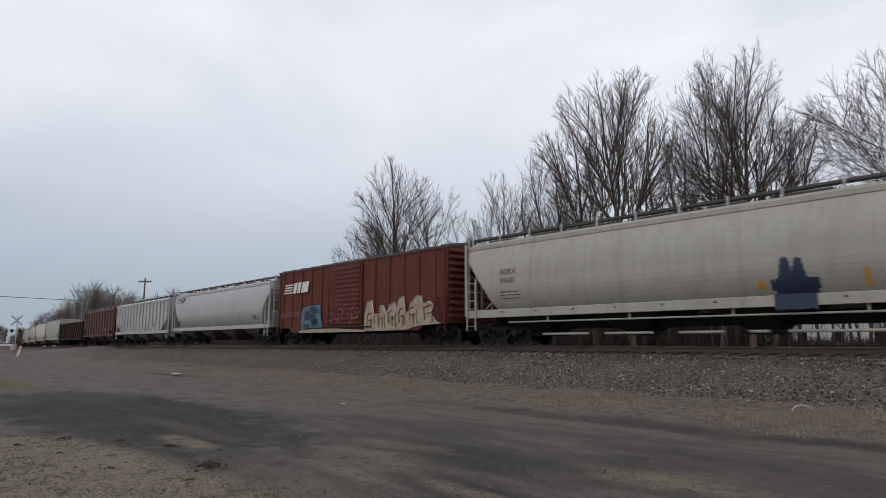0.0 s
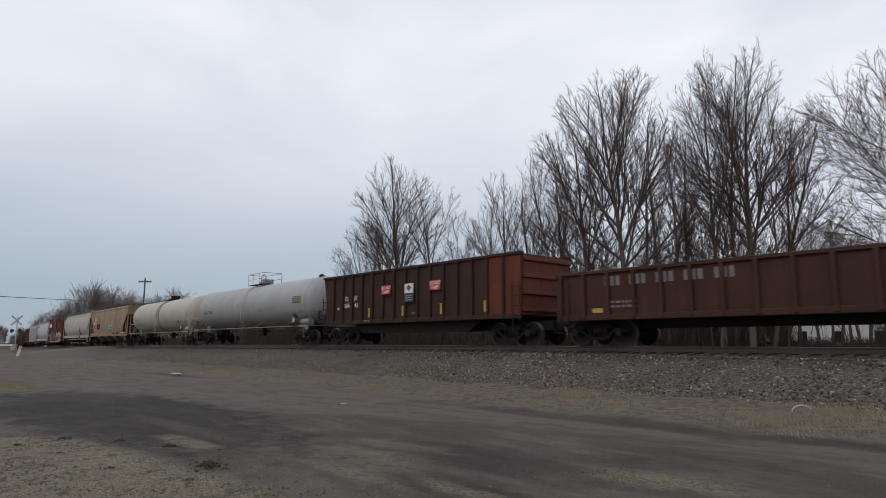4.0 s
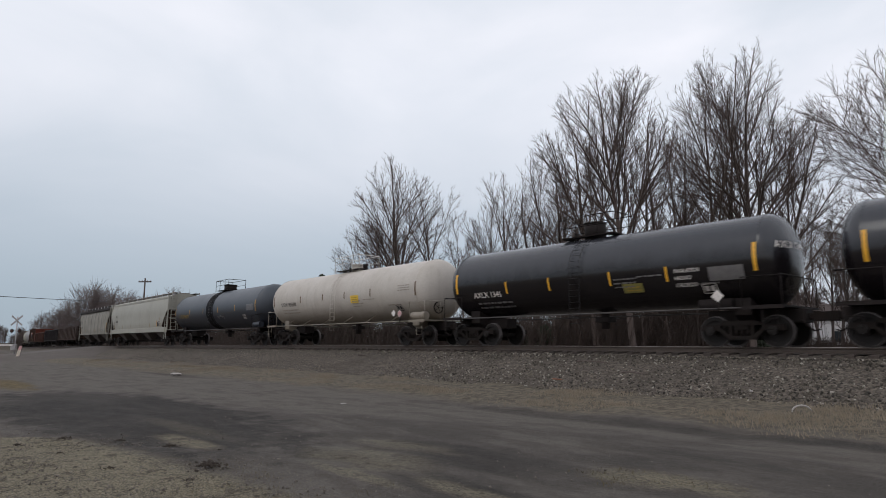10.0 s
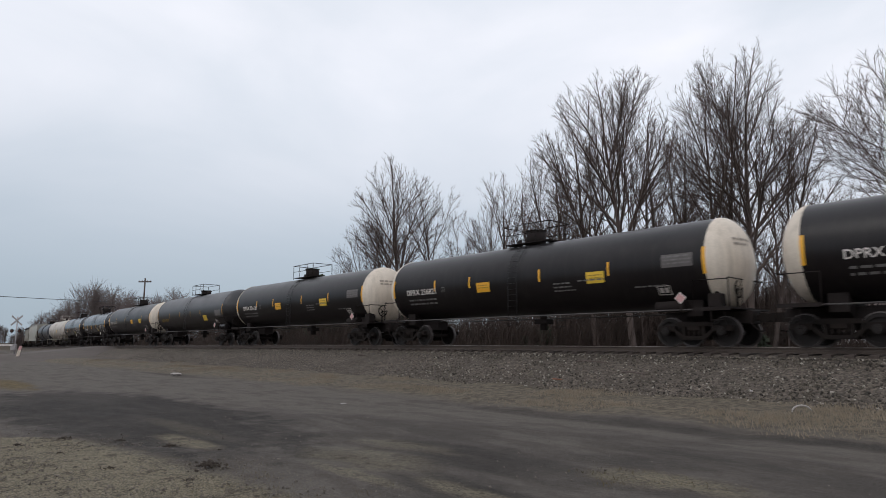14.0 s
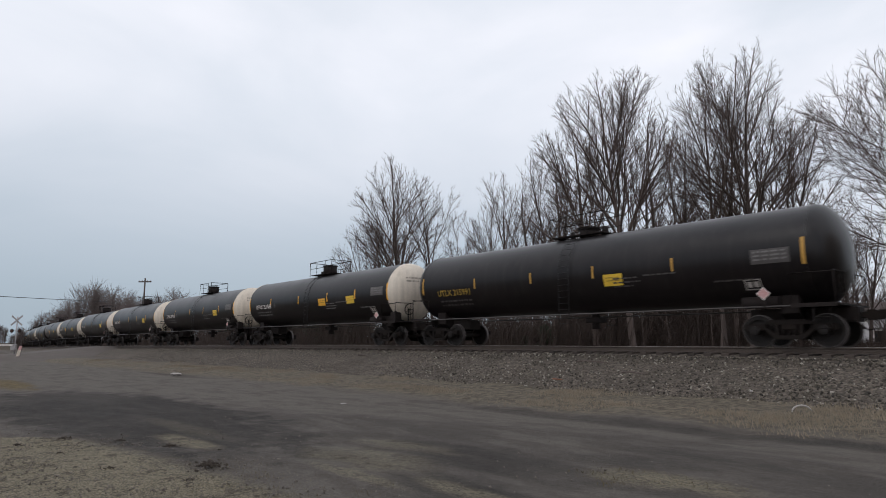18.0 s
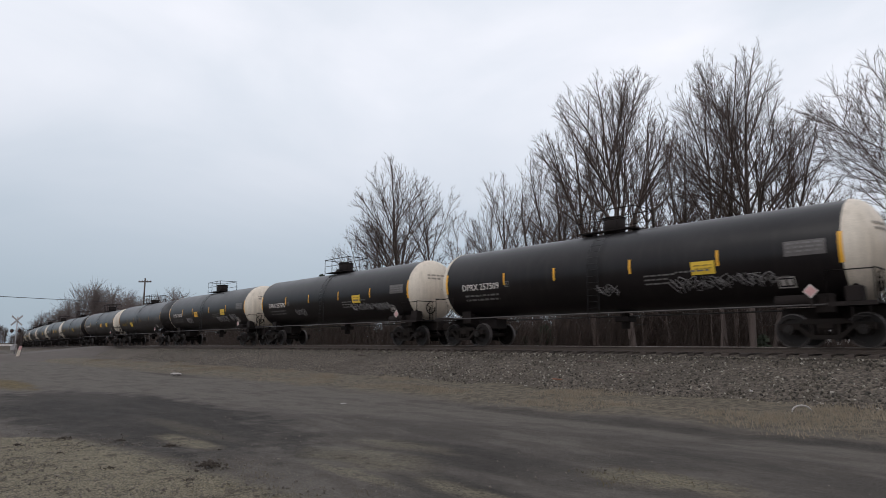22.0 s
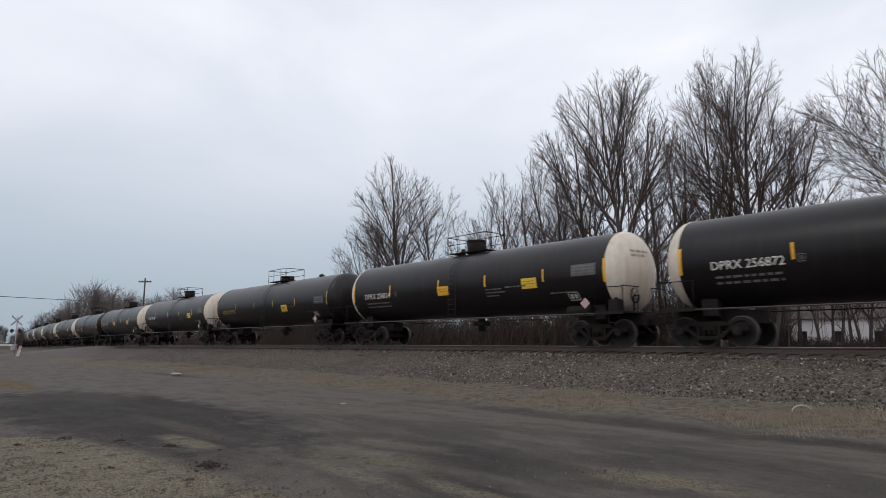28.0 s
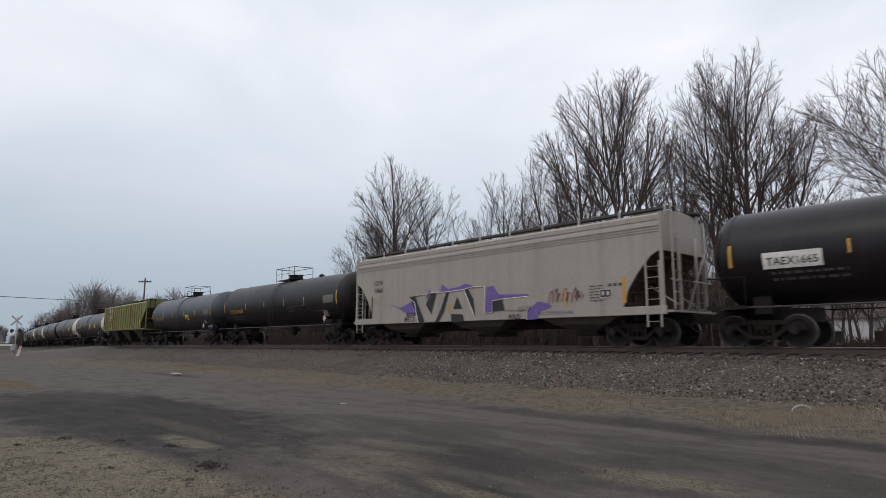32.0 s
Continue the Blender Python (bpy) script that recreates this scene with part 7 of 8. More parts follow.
    black_tank(-442.2, -459.95, "257596", (3.27,), ((-3.3, -2.19), (2.7, 4.59), (4.73, 5.96)), strip_at=(-4.34, -1.62, 1.53, 4.47))
    black_tank(-459.95, -477.8, "257509", (3.91,), ((-0.01, 0.78), (2.74, 4.69), (4.85, 5.91)), strip_at=(-4.21, -1.74, 1.4, 4.34))
    black_tank(-477.8, -495.7, "257128", (4.28,), strip_at=(-4.32, -1.15, 1.99, 4.74))
    black_tank(-495.7, -513.45, "257861", (4.33,), strip_at=(-4.27, -1.24, 1.8, 4.83))
    join_train(tank_car(-513.45, -530.05, "tank_black", "tank_black", "NATX", "50686", "paint_white", (-2.75,), 6, "low", label="black tank car with white marks and dark ends", board="paint_pale", size=0.34, strip_at=(-4.33, -1.33, 1.55, 4.2)), -513.45, -530.05)
    black_tank(-530.05, -547.9, "256503", (-1.51, 3.89,), strip_at=(-4.38, -2.22, 1.28, 4.4))
    black_tank(-547.9, -565.75, "257968", (4.25,))
    join_train(tank_car(-565.75, -583.6, "tank_black", "tank_black", "UTLX", "215976", "paint_gold", (2.6,), 6, "low", label="black tank car with faint yellow marks and dark ends", board="paint_dim"), -565.75, -583.6)
    black_tank(-583.6, -601.45, "256014", (-0.7, 4.25))
    black_tank(-601.45, -619.8, "256872", (1.35, 4.05,), strip_at=(-4.53, -1.03, 1.82, 4.63))
    car, surf, ex = hopper_car(-619.8, -637.5, "green_car", "flat", 3, 0, label="faded green ribbed covered hopper with rust patches", cut=[(0, 3.62), (0.7, 2.95), (1.45, 2.3), (1.6, 1.66)], mark="", sill=1.70, wide_sill=0.08, eave=4.28, box_at=(4.63, 1.84), band=False, posts=False)
    ribs_at = (-7.26, -6.51, -5.72, -4.93, -4.16, -3.32, -2.51, -1.59, -0.68, 0.25, 1.21, 2.10, 2.87, 3.68, 4.52, 5.32, 6.05, 6.78)
    for k, x in enumerate(ribs_at):
        for sy in (-1, 1):
            y = sy * 1.55
            part("rib", Mesh().box(x - 0.05, x + 0.05, min(y, y + sy * 0.10), max(y, y + sy * 0.10), 1.64, 4.08, 0.02), "green_rib", car)
        if k in (7, 13, 17):
            part("reflector", Mesh().plate(x - 0.045, x + 0.045, 1.67, 2.02 if k < 17 else 2.5, lambda z: -1.655, 1), "reflector", car)
    for i, mat in ((0, "rust_a"), (1, "rust_b"), (2, "rust_b"), (3, "rust_a"), (4, "rust_a"), (5, "rust_b"), (6, "rust_c"), (12, "rust_a")):
        part("weathered_panel", Mesh().plate(ribs_at[i] + 0.05, ribs_at[i + 1] - 0.05, 1.65, 4.06, lambda z: -1.556, 1), mat, car, "rust-streaked side panel" if i == 0 else "")
    for a, b in ((-6.10, -5.78), (-5.66, -4.99), (-4.87, -4.40)):
        part("emblem_ground", Mesh().plate(a, b, 2.92, 3.92 if a < -6 else 4.0, lambda z: -1.566, 1), "emblem_cream", car, "worn cream square of an emblem" if a < -6 else "")
    part("emblem_rust", Mesh().plate(-4.40, -4.21, 2.75, 3.96, lambda z: -1.564, 1), "paint_rust", car, "rust stain beside the emblem")
    part("emblem", Mesh().shape([(-6.05, 3.30), (-5.75, 3.36), (-5.45, 3.24), (-5.0, 3.30), (-4.55, 3.40), (-4.45, 3.58), (-4.9, 3.56), (-5.3, 3.44), (-5.6, 3.58), (-6.05, 3.54)], lambda z: -1.572), "bay_shade_ink", car)
    for z, x0 in ((2.72, -6.12), (2.32, -6.05), (1.84, -6.2)):
        m = Mesh()
        for a, b in ((x0, -5.78), (-5.66, -4.99), (-4.87, -4.3)):
            m.plate(a, b, z, z + 0.06, lambda z: -1.572, 1)
        part("emblem_line", m, "emblem_cream", car)
    join_train(car, -619.8, -637.5)
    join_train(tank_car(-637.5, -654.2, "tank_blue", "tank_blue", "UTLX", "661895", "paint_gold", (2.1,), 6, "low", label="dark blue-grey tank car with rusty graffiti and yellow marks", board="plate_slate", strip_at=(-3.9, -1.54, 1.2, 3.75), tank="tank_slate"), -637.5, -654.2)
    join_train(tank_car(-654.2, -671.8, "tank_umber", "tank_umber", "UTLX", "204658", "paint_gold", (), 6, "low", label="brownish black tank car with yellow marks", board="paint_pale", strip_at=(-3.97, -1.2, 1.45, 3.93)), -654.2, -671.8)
    car, surf, ex = hopper_car(-671.8, -690.2, "grey_dusty", "slab", 3, 0, "CSYX", "13669", eave=4.40, gap=0.37, bay_paint="bay_shade_ink", spread=0.92, cut=[(0, 3.1), (0.35, 2.93), (0.8, 2.45), (1.2, 1.88), (1.4, 1.3)], label="dusty grey covered hopper with purple and black graffiti", end_in=1.15, end_z=3.3, mark_at=(1.53, 3.036), wide_sill=0.28, sill=1.23, over=0.74, text=0.32)
    m = Mesh()
    for k in range(3):
        m.box(-ex, ex, surf(3.7) - 0.01, surf(3.7) + 0.02, 3.70 + 0.09 * k, 3.74 + 0.09 * k)
    part("side_bead", m, "grey_dusty", car)
    s1, s2, s3 = (lambda z: -1.566), (lambda z: -1.571), (lambda z: -1.576)
    rng = random.Random(4)
    violet = (
        [(-5.75, 1.98), (-4.81, 1.75), (-3.97, 2.0), (-3.74, 1.91), (-3.63, 1.41), (-4.4, 1.47), (-4.81, 1.68)],
        [(-2.96, 2.13), (-2.74, 2.51), (-2.6, 2.31)],
        [(-2.01, 2.33), (-1.89, 2.67), (-1.49, 2.44), (-0.99, 2.47), (-0.4, 2.59), (0.05, 2.49), (-0.52, 2.35)],
        [(0.81, 2.36), (1.18, 2.4), (1.47, 2.04), (1.72, 1.88), (1.11, 1.81), (1.11, 1.35), (0.71, 1.37)],
        [(1.47, 2.03), (3.03, 1.96), (2.99, 1.86), (1.72, 1.85)],
        [(3.03, 1.41), (3.46, 1.66), (4.0, 1.55), (4.1, 1.42), (3.6, 1.30), (3.39, 0.99), (2.92, 0.99), (2.94, 1.35)],
        [(-1.28, 1.15), (-0.94, 1.16), (-0.96, 1.01), (-1.28, 1.0)])
    for pts in violet:
        part("graffiti", Mesh().shape(pts, s1), "paint_purple", car, "violet sprayed cloud")
    for j in range(26):
        cx, cz = rng.uniform(-3.2, 3.6), 2.50 + rng.gauss(0, 0.06) if j < 14 else 1.98 + rng.gauss(0, 0.08)
        if j >= 14:
            cx = rng.uniform(1.5, 4.2)
        w = rng.uniform(0.02, 0.07)
        part("spray_fleck", Mesh().shape([(cx + w * math.cos(a) * rng.uniform(0.6, 1.2), cz + 0.4 * w * math.sin(a)) for a in np.linspace(0, math.tau, 9)[:-1]], s1), "paint_violet_pale", car)
    strokes = (
        [(-4.14, 2.22), (-3.7, 2.2), (-3.05, 1.06), (-3.53, 1.04), (-3.66, 1.49)],
        [(-2.97, 1.83), (-2.6, 2.33), (-2.26, 2.31), (-2.6, 1.38)],
        [(-1.61, 2.3), (-1.43, 2.31), (-1.78, 1.45), (-2.13, 1.0), (-2.36, 1.01), (-1.98, 1.55)],
        [(-0.92, 2.07), (-0.6, 1.55), (-1.18, 1.55)],
        [(-0.5, 2.33), (-0.26, 2.37), (0.06, 1.92), (0.17, 1.03), (0.0, 1.37)],
        [(-1.32, 1.35), (-0.59, 1.31), (-0.48, 1.0), (-1.28, 0.99)],
        [(1.14, 1.78), (1.67, 1.81), (1.78, 1.39), (1.15, 1.36)])
    for pts in strokes:
        part("graffiti", Mesh().shape(pts, s3), "paint_black", car, "black stroke of a sprayed letter")
    part("graffiti", Mesh().shape([(1.69, 1.84), (2.98, 1.86), (2.98, 1.36), (1.81, 1.38)], s2), "grey_dusty", car)
    white = Mesh()
    for line in ([(-3.49, 1.04), (-3.63, 1.45), (-3.74, 1.91), (-4.15, 2.22), (-2.8, 2.29), (-2.92, 2.05), (-2.67, 2.34), (-1.61, 2.31), (-0.52, 2.35), (-0.11, 2.42), (0.72, 2.41), (0.67, 1.31), (1.13, 1.31), (1.11, 1.79), (1.72, 1.84), (2.98, 1.87), (3.03, 1.41), (2.92, 1.35), (2.91, 0.97)],
                 [(-0.5, 2.33), (0.02, 1.37), (0.17, 1.03)]):
        white.tube([(x, -1.578, z) for x, z in line], 0.021, 4, caps=False)
    part("graffiti_outline", white, "paint_white", car, "white sprayed outline of the letters")
    part("graffiti", letter(Mesh(), "WILD", 0.27, 1.97, 1.04, lambda z: -1.585, 0.95), "paint_black", car, "black sprayed word on the sill")
    part("graffiti", letter(Mesh(), "MECA", 0.33, -4.52, 1.07, lambda z: -1.562, 0.9), "paint_black", car, "black sprayed word on the sill")
    for x, z0, z1 in ((-1.42, 1.45, 1.78), (1.62, 1.4, 1.8), (4.75, 1.45, 1.95), (7.12, 1.44, 2.30)):
        part("reflector", Mesh().plate(x - 0.07, x + 0.07, z0, z1, lambda z: surf(z, 0.014), 3), "yellow_old", car, "worn orange reflector")
    part("rust_strip", Mesh().plate(-7.13, -7.03, 1.46, 2.36, lambda z: surf(z, 0.014), 2), "paint_rust_dark", car, "rust-stained strip")
    m = Mesh()
    for i in range(6):
        bars(m, 5.75, 6.3, 1.55 + 0.10 * i, 0.04, lambda z: surf(z, 0.012), rng, 0.05)
    bars(m, 6.5, 7.1, 2.02, 0.10, lambda z: surf(z, 0.012), rng, 0.05)
    bars(m, 5.1, 5.5, 1.7, 0.12, lambda z: surf(z, 0.012), rng, 0.04)
    part("side_stencil", m, "bay_shade_ink", car)["kind"] = "stuff"
    t = Mesh()
    for k in range(10):
        x = -4.35 + 0.13 * (k % 5) + (6.8 if k > 4 else 0)
        t.tube([(x, surf(1.45, 0.02), 1.30), (x + 0.08, surf(1.45, 0.02), 1.50), (x + 0.14, surf(1.45, 0.02), 1.32)], 0.014, 4, caps=False)
    part("graffiti", t, "paint_black", car, "small black tags on the sill")
    g = Mesh()
    for k in range(7):
        x = 3.95 + 0.21 * k
        g.tube([(x, s1(1.6), 1.55 + rng.uniform(-0.05, 0.1)), (x + 0.06, s1(2.0), 1.9 + rng.uniform(0, 0.12)), (x + 0.2, s1(2.0), 1.95 + rng.uniform(-0.1, 0.15)), (x + 0.16, s1(1.6), 1.62)], 0.028, 4, caps=False)
    part("graffiti", g, "paint_rose", car, "reddish sprayed scribble")["kind"] = "stuff"
    g = Mesh()
    for k in range(11):
        x = 3.45 + 0.15 * k
        g.tube([(x, -1.566, 1.16), (x + 0.05, -1.566, 1.28), (x + 0.11, -1.566, 1.17)], 0.016, 4, caps=False)
    part("graffiti", g, "paint_violet_pale", car, "faint violet letters along the sill")["kind"] = "stuff"
    join_train(car, -671.8, -690.2)
    join_train(tank_car(-690.2, -707.7, "tank_black", "tank_black", "TAEX", "1665", "paint_black", (), 6, "housing", label="black tank car with a white name board", board="paint_pale", white_board=True, size=0.30), -690.2, -707.7)


# bay colour with the shade painted in; also inks small dark marks
MAT["bay_shade_ink"] = shade("bay_shade_ink", (0.085, 0.078, 0.068), (0.055, 0.05, 0.044), 0.8, scale=1.2, bump=0.05)
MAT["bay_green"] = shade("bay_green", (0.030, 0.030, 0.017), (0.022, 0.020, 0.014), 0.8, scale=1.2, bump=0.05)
MAT["paint_rust_dark"] = shade("paint_rust_dark", (0.115, 0.068, 0.030), (0.085, 0.072, 0.030), 0.7, scale=0.8, bump=0.0, streak=0.6, streak_colour=(0.06, 0.035, 0.02))
build_train()


# ---------------------------------------------------------------- trees
ALONG = Vector((0.6816, 0.7318, 0))


def tree_parts(seed, height, reach, lean=0.0, leaders=7, dense=0.75, thin=0.0068, rad=0.2, fan=42.0):
    """Trunk, limbs and twigs of a bare tree: a stem that breaks up into rising limbs, which fill a rounded crown with branches and fine twigs."""
    rng = random.Random(seed)
    trunk, limbs, twigs = Mesh(), [], Mesh()
    tilt = ALONG * math.tan(radians(lean))
    reach *= 1.42
    semi = 0.385 * height
    heart = Vector((0, 0, 0.585 * height)) + tilt * 0.585 * height

    def skin(q, d):
        """The way from q along d to the edge of the crown."""
        e, f = q - heart, Vector(d)
        e = Vector((e.x / reach, e.y / reach, e.z / semi))
        f = Vector((f.x / reach, f.y / reach, f.z / semi))
        ee, ef, ff = e.dot(e) - 1, e.dot(f), f.dot(f)
        root = ef * ef - ee * ff
        return max((-ef + math.sqrt(root)) / ff, 0.0) if root > 0 else 0.0

    def grow(mesh, p, d, length, r0, r1, segs, jit, up, sides):
        pts, dirs = [Vector(p)], []
        d = Vector(d).normalized()
        for _ in range(segs):
            d = (d + Vector((rng.gauss(0, jit), rng.gauss(0, jit), rng.gauss(0, jit * 0.5) + up))).normalized()
            pts.append(pts[-1] + d * (length / segs))
            dirs.append(d)
        mesh.tube(pts, r0, sides, r1, caps=False)
        return pts, dirs

    def along(pts, dirs, u):
        k = u * len(dirs)
        i = min(int(k), len(dirs) - 1)
        return pts[i].lerp(pts[i + 1], k - i), dirs[i]

    def turn(d, angle, spin):
        side = d.orthogonal().normalized()
        side.rotate(Matrix.Rotation(spin, 3, d))
        return (d * math.cos(angle) + side * math.sin(angle)).normalized()

    def sprigs(pts, dirs, length, per):
        for _ in range(int(length * per * dense + rng.random()) + 1):
            q, d = along(pts, dirs, rng.uniform(0.12, 1.0))
            nd = turn(d, radians(rng.uniform(18, 46)), rng.uniform(0, math.tau)) + Vector((0, 0, 0.2))
            grow(twigs, q, nd, rng.uniform(0.16, 0.45), thin, thin * 0.5, 1, 0.0, 0.0, 3)

    def branches(limb, pts, dirs, length, r0, r1):
        count = int(length * 2.0 * dense) + 4
        for k in range(count):
            u = 0.16 + 0.84 * (k + rng.random()) / count
            q, d = along(pts, dirs, u)
            nd = turn(d, radians(rng.uniform(17, 42)), k * 2.4 + rng.uniform(-0.7, 0.7)) + Vector((0, 0, 0.06))
            nd.normalize()
            ln = min(skin(q, nd) * rng.uniform(0.85, 1.05) + 0.2, max(length * 0.55 * (1.2 - 0.8 * u), 0.8) * rng.uniform(0.6, 1.15))
            if ln < 0.3:
                continue
            r = max((r0 + (r1 - r0) * u) * rng.uniform(0.42, 0.68), thin * 1.9)
            p2, d2 = grow(limb, q, nd, ln, r, max(r * 0.40, thin), 4, 0.06, 0.03, 4)
            sprigs(p2, d2, ln, 2.4)
            for j in range(int(ln * 3.0 * dense) + 1):
                v = 0.15 + 0.85 * rng.random()
                q3, d3 = along(p2, d2, v)
                n3 = turn(d3, radians(rng.uniform(20, 46)), rng.uniform(0, math.tau)) + Vector((0, 0, 0.08))
                l3 = max(ln * 0.45 * (1.2 - 0.7 * v) * rng.uniform(0.6, 1.15), 0.3)
                p4, d4 = grow(twigs, q3, n3, l3, max(r * 0.45, thin * 1.35), thin * 0.8, 2, 0.08, 0.05, 3)
                sprigs(p4, d4, l3, 4.6)

    stem = height * 0.74
    pts, dirs = grow(trunk, (0, 0, -0.3), tilt + Vector((0, 0, 1)), stem, rad, rad * 0.30, 8, 0.022, 0.0, 8)
    starts = [(0.30 + 0.60 * (k + rng.random() * 0.8) / leaders, k * 2.4 + rng.uniform(-0.5, 0.5)) for k in range(leaders)] + [(1.0, 0.0)]
    for u, spin in starts:
        q, d = along(pts, dirs, u)
        angle = radians(fan * (1.1 - 0.55 * u) * rng.uniform(0.6, 1.25)) if u < 1 else 0.05
        nd = turn(d, angle, spin)
        ln = skin(q, nd) * rng.uniform(0.90, 1.03)
        r = rad * (1.0 - 0.7 * u) * rng.uniform(0.5, 0.75) if u < 1 else rad * 0.30
        limb = Mesh()
        limbs.append(limb)
        lp, ld = grow(limb, q, nd, ln, r, max(r * 0.22, thin * 1.3), 7, 0.05, 0.03, 6)
        branches(limb, lp, ld, ln, r, max(r * 0.22, thin * 1.3))
    return trunk, limbs, twigs


def bare_tree(seed, at, height, reach, label="tall bare deciduous tree with fine grey-brown twigs", group="bare trees by the line", **kw):
    trunk, limbs, twigs = tree_parts(seed, height, reach, **kw)
    t = whole("bare_tree", label, "tree", group)
    t.matrix_basis = at
    part("trunk", trunk, "bark", t)
    for m in limbs:
        part("limb", m, "bark", t)
    part("crown", twigs, "twig", t)["kind"] = "stuff"
    return t


def spot(px, depth):
    """A place on the far side, by its bearing and its depth from where the viewer stands."""
    depth *= 1.087
    k = (px - 784) / 1112.3 * depth
    x, y = -0.7318 * depth + 0.6816 * k, 0.6816 * depth + 0.7318 * k
    return x, y, ground_z(x, y)


def dead_leaves(tree, height, reach, count, lean, rng, low=0.35, high=0.8):
    lv = Mesh()
    for _ in range(count):
        z = height * rng.uniform(low, high)
        p = Vector((rng.gauss(0, 0.5) * reach, rng.gauss(0, 0.5) * reach, z)) + ALONG * math.tan(radians(lean)) * z
        a = Vector((rng.gauss(0, 1), rng.gauss(0, 1), rng.gauss(0, 1))).normalized() * 0.08
        b = Vector((rng.gauss(0, 1), rng.gauss(0, 1), rng.gauss(0, 1))).normalized() * 0.06
        lv.add([p - a, p - b, p + a, p + b], [(0, 1, 2, 3)])
    part("leaves", lv, "dead_leaf", tree, "brown dead leaves")


def build_trees():
    rng = random.Random(21)
    kinds = []
    plan = [  # x, y, height, crown's half width, lean along the line, limbs
        (-46.7, 37.95, 19.9, 3.2, -3, 10), (-46.7, 42.2, 19.3, 2.5, -1, 6), (-51.3, 38.7, 13.7, 2.6, -11, 7), (-52.4, 40.5, 15.2, 2.1, -4, 6), (-57.9, 40.5, 10.9, 1.8, -6, 5),
        (-39.8, 45.3, 18.1, 2.5, -2, 7), (-43.3, 47.5, 17.1, 2.2, -4, 5), (-33.6, 43.2, 16.3, 2.3, -6, 6), (-33.7, 46.0, 19.9, 2.2, -5, 6), (-29.6, 41.6, 17.2, 2.1, -7, 6),
        (-26.5, 40.5, 18.5, 3.0, -9, 9), (-23.1, 39.8, 21.9, 3.7, -5, 13), (-26.5, 47.8, 22.2, 1.7, 0, 5), (-26.7, 50.6, 24.9, 1.6, 0, 5), (-26.4, 53.8, 23.9, 2.3, 0, 6), (-23.1, 48.6, 20.2, 1.8, -1, 5),
        (-18.7, 44.5, 22.5, 2.4, -2, 7), (-19.0, 47.1, 24.3, 2.2, 0, 6), (-17.0, 44.8, 23.2, 3.7, 1, 12), (-16.5, 46.9, 19.4, 2.6, 13, 8), (-6.6, 51.6, 21.2, 7.0, -5, 9),
        (-21.0, 62.6, 21.6, 1.8, 2, 5), (-20.6, 65.9, 20.0, 1.9, 0, 5)]
    for i, (x, y, h, a, lean, n) in enumerate(plan):
        big = a > 2.8
        kinds.append(bare_tree(400 + i, pose(x, y, ground_z(x, y)), h, a, lean=lean, leaders=int(n * 1.5), dense=0.75 if a > 5 else 0.80 if big else 0.74, thin=0.0078 if a > 5 else 0.0066, rad=0.17 if a > 5 else 0.26 if big else 0.19 if h > 15 else 0.12, fan=78 if a > 5 else 50 if big else 42,
                               label="broad bare deciduous tree with many rising limbs" if big else "tall bare deciduous tree with fine grey-brown twigs"))
    more = [  # kind, bearing, depth, scale, turn: the wood behind
        (13, 1040, 62, 0.74, 40), (14, 1085, 66, 0.80, 130), (12, 1225, 60, 0.88, 70), (15, 1335, 60, 0.85, 20), (22, 1385, 64, 0.80, 160),
        (5, 1440, 82, 0.66, 10), (8, 1475, 86, 0.62, 120), (9, 1512, 80, 0.66, 200), (6, 1550, 84, 0.70, 280), (5, 1595, 78, 0.75, 60), (12, 1010, 64, 0.74, 250), (15, 1120, 68, 0.82, 100), (14, 1180, 70, 0.85, 10), (15, 1260, 64, 0.85, 290), (12, 1300, 66, 0.85, 220), (15, 640, 74, 0.44, 100), (6, 790, 72, 0.55, 30), (5, 845, 76, 0.55, 220)]
    for k, px, dep, sc, turn in more:
        t = copy_thing(kinds[k], pose(*spot(px, dep), 0, 0, turn))
        t.scale = (sc, sc, sc)
    for px, dep, sc, turn in ((1452, 50, 0.80, 40), (1474, 47, 0.72, 130), (1491, 52, 0.84, 220), (1509, 48, 0.76, 300), (1524, 50, 0.70, 20), (1540, 46, 0.78, 160)):
        t = copy_thing(kinds[3], pose(*spot(px, dep), 0, 0, turn))
        t.scale = (sc, sc, sc)
    # saplings and suckers between the trunks
    thin_tree = bare_tree(301, pose(*spot(940, 46)), 9.0, 0.9, "slender bare sapling at the edge of the wood", "saplings by the line", leaders=5, dense=0.8, rad=0.06)
    for px, dep, sc, turn in ((840, 52, 0.9, 30), (985, 44, 1.05, 80), (1030, 47, 1.15, 200), (1075, 45, 0.9, 300), (1140, 43, 1.2, 20), (1185, 42, 1.1, 130), (1230, 44, 1.2, 60),
                              (1262, 41, 0.9, 10), (1350, 42, 1.1, 170), (1395, 40, 0.8, 210), (1450, 44, 0.9, 340), (1500, 42, 0.8, 100), (620, 58, 1.0, 100), (780, 55, 0.9, 220), (1545, 46, 0.9, 15)):
        t = copy_thing(thin_tree, pose(*spot(px, dep), 0, 0, turn))
        t.scale = (sc, sc, sc)
    # oaks that keep some dead leaves
    oak = bare_tree(302, pose(*spot(826, 54)), 13.6, 1.5, "small oak holding a few dead brown leaves", "oaks with dead leaves", lean=-5, leaders=6, dense=1.1, rad=0.10)
    dead_leaves(oak, 13.6, 1.2, 420, -5, rng, 0.30, 0.72)
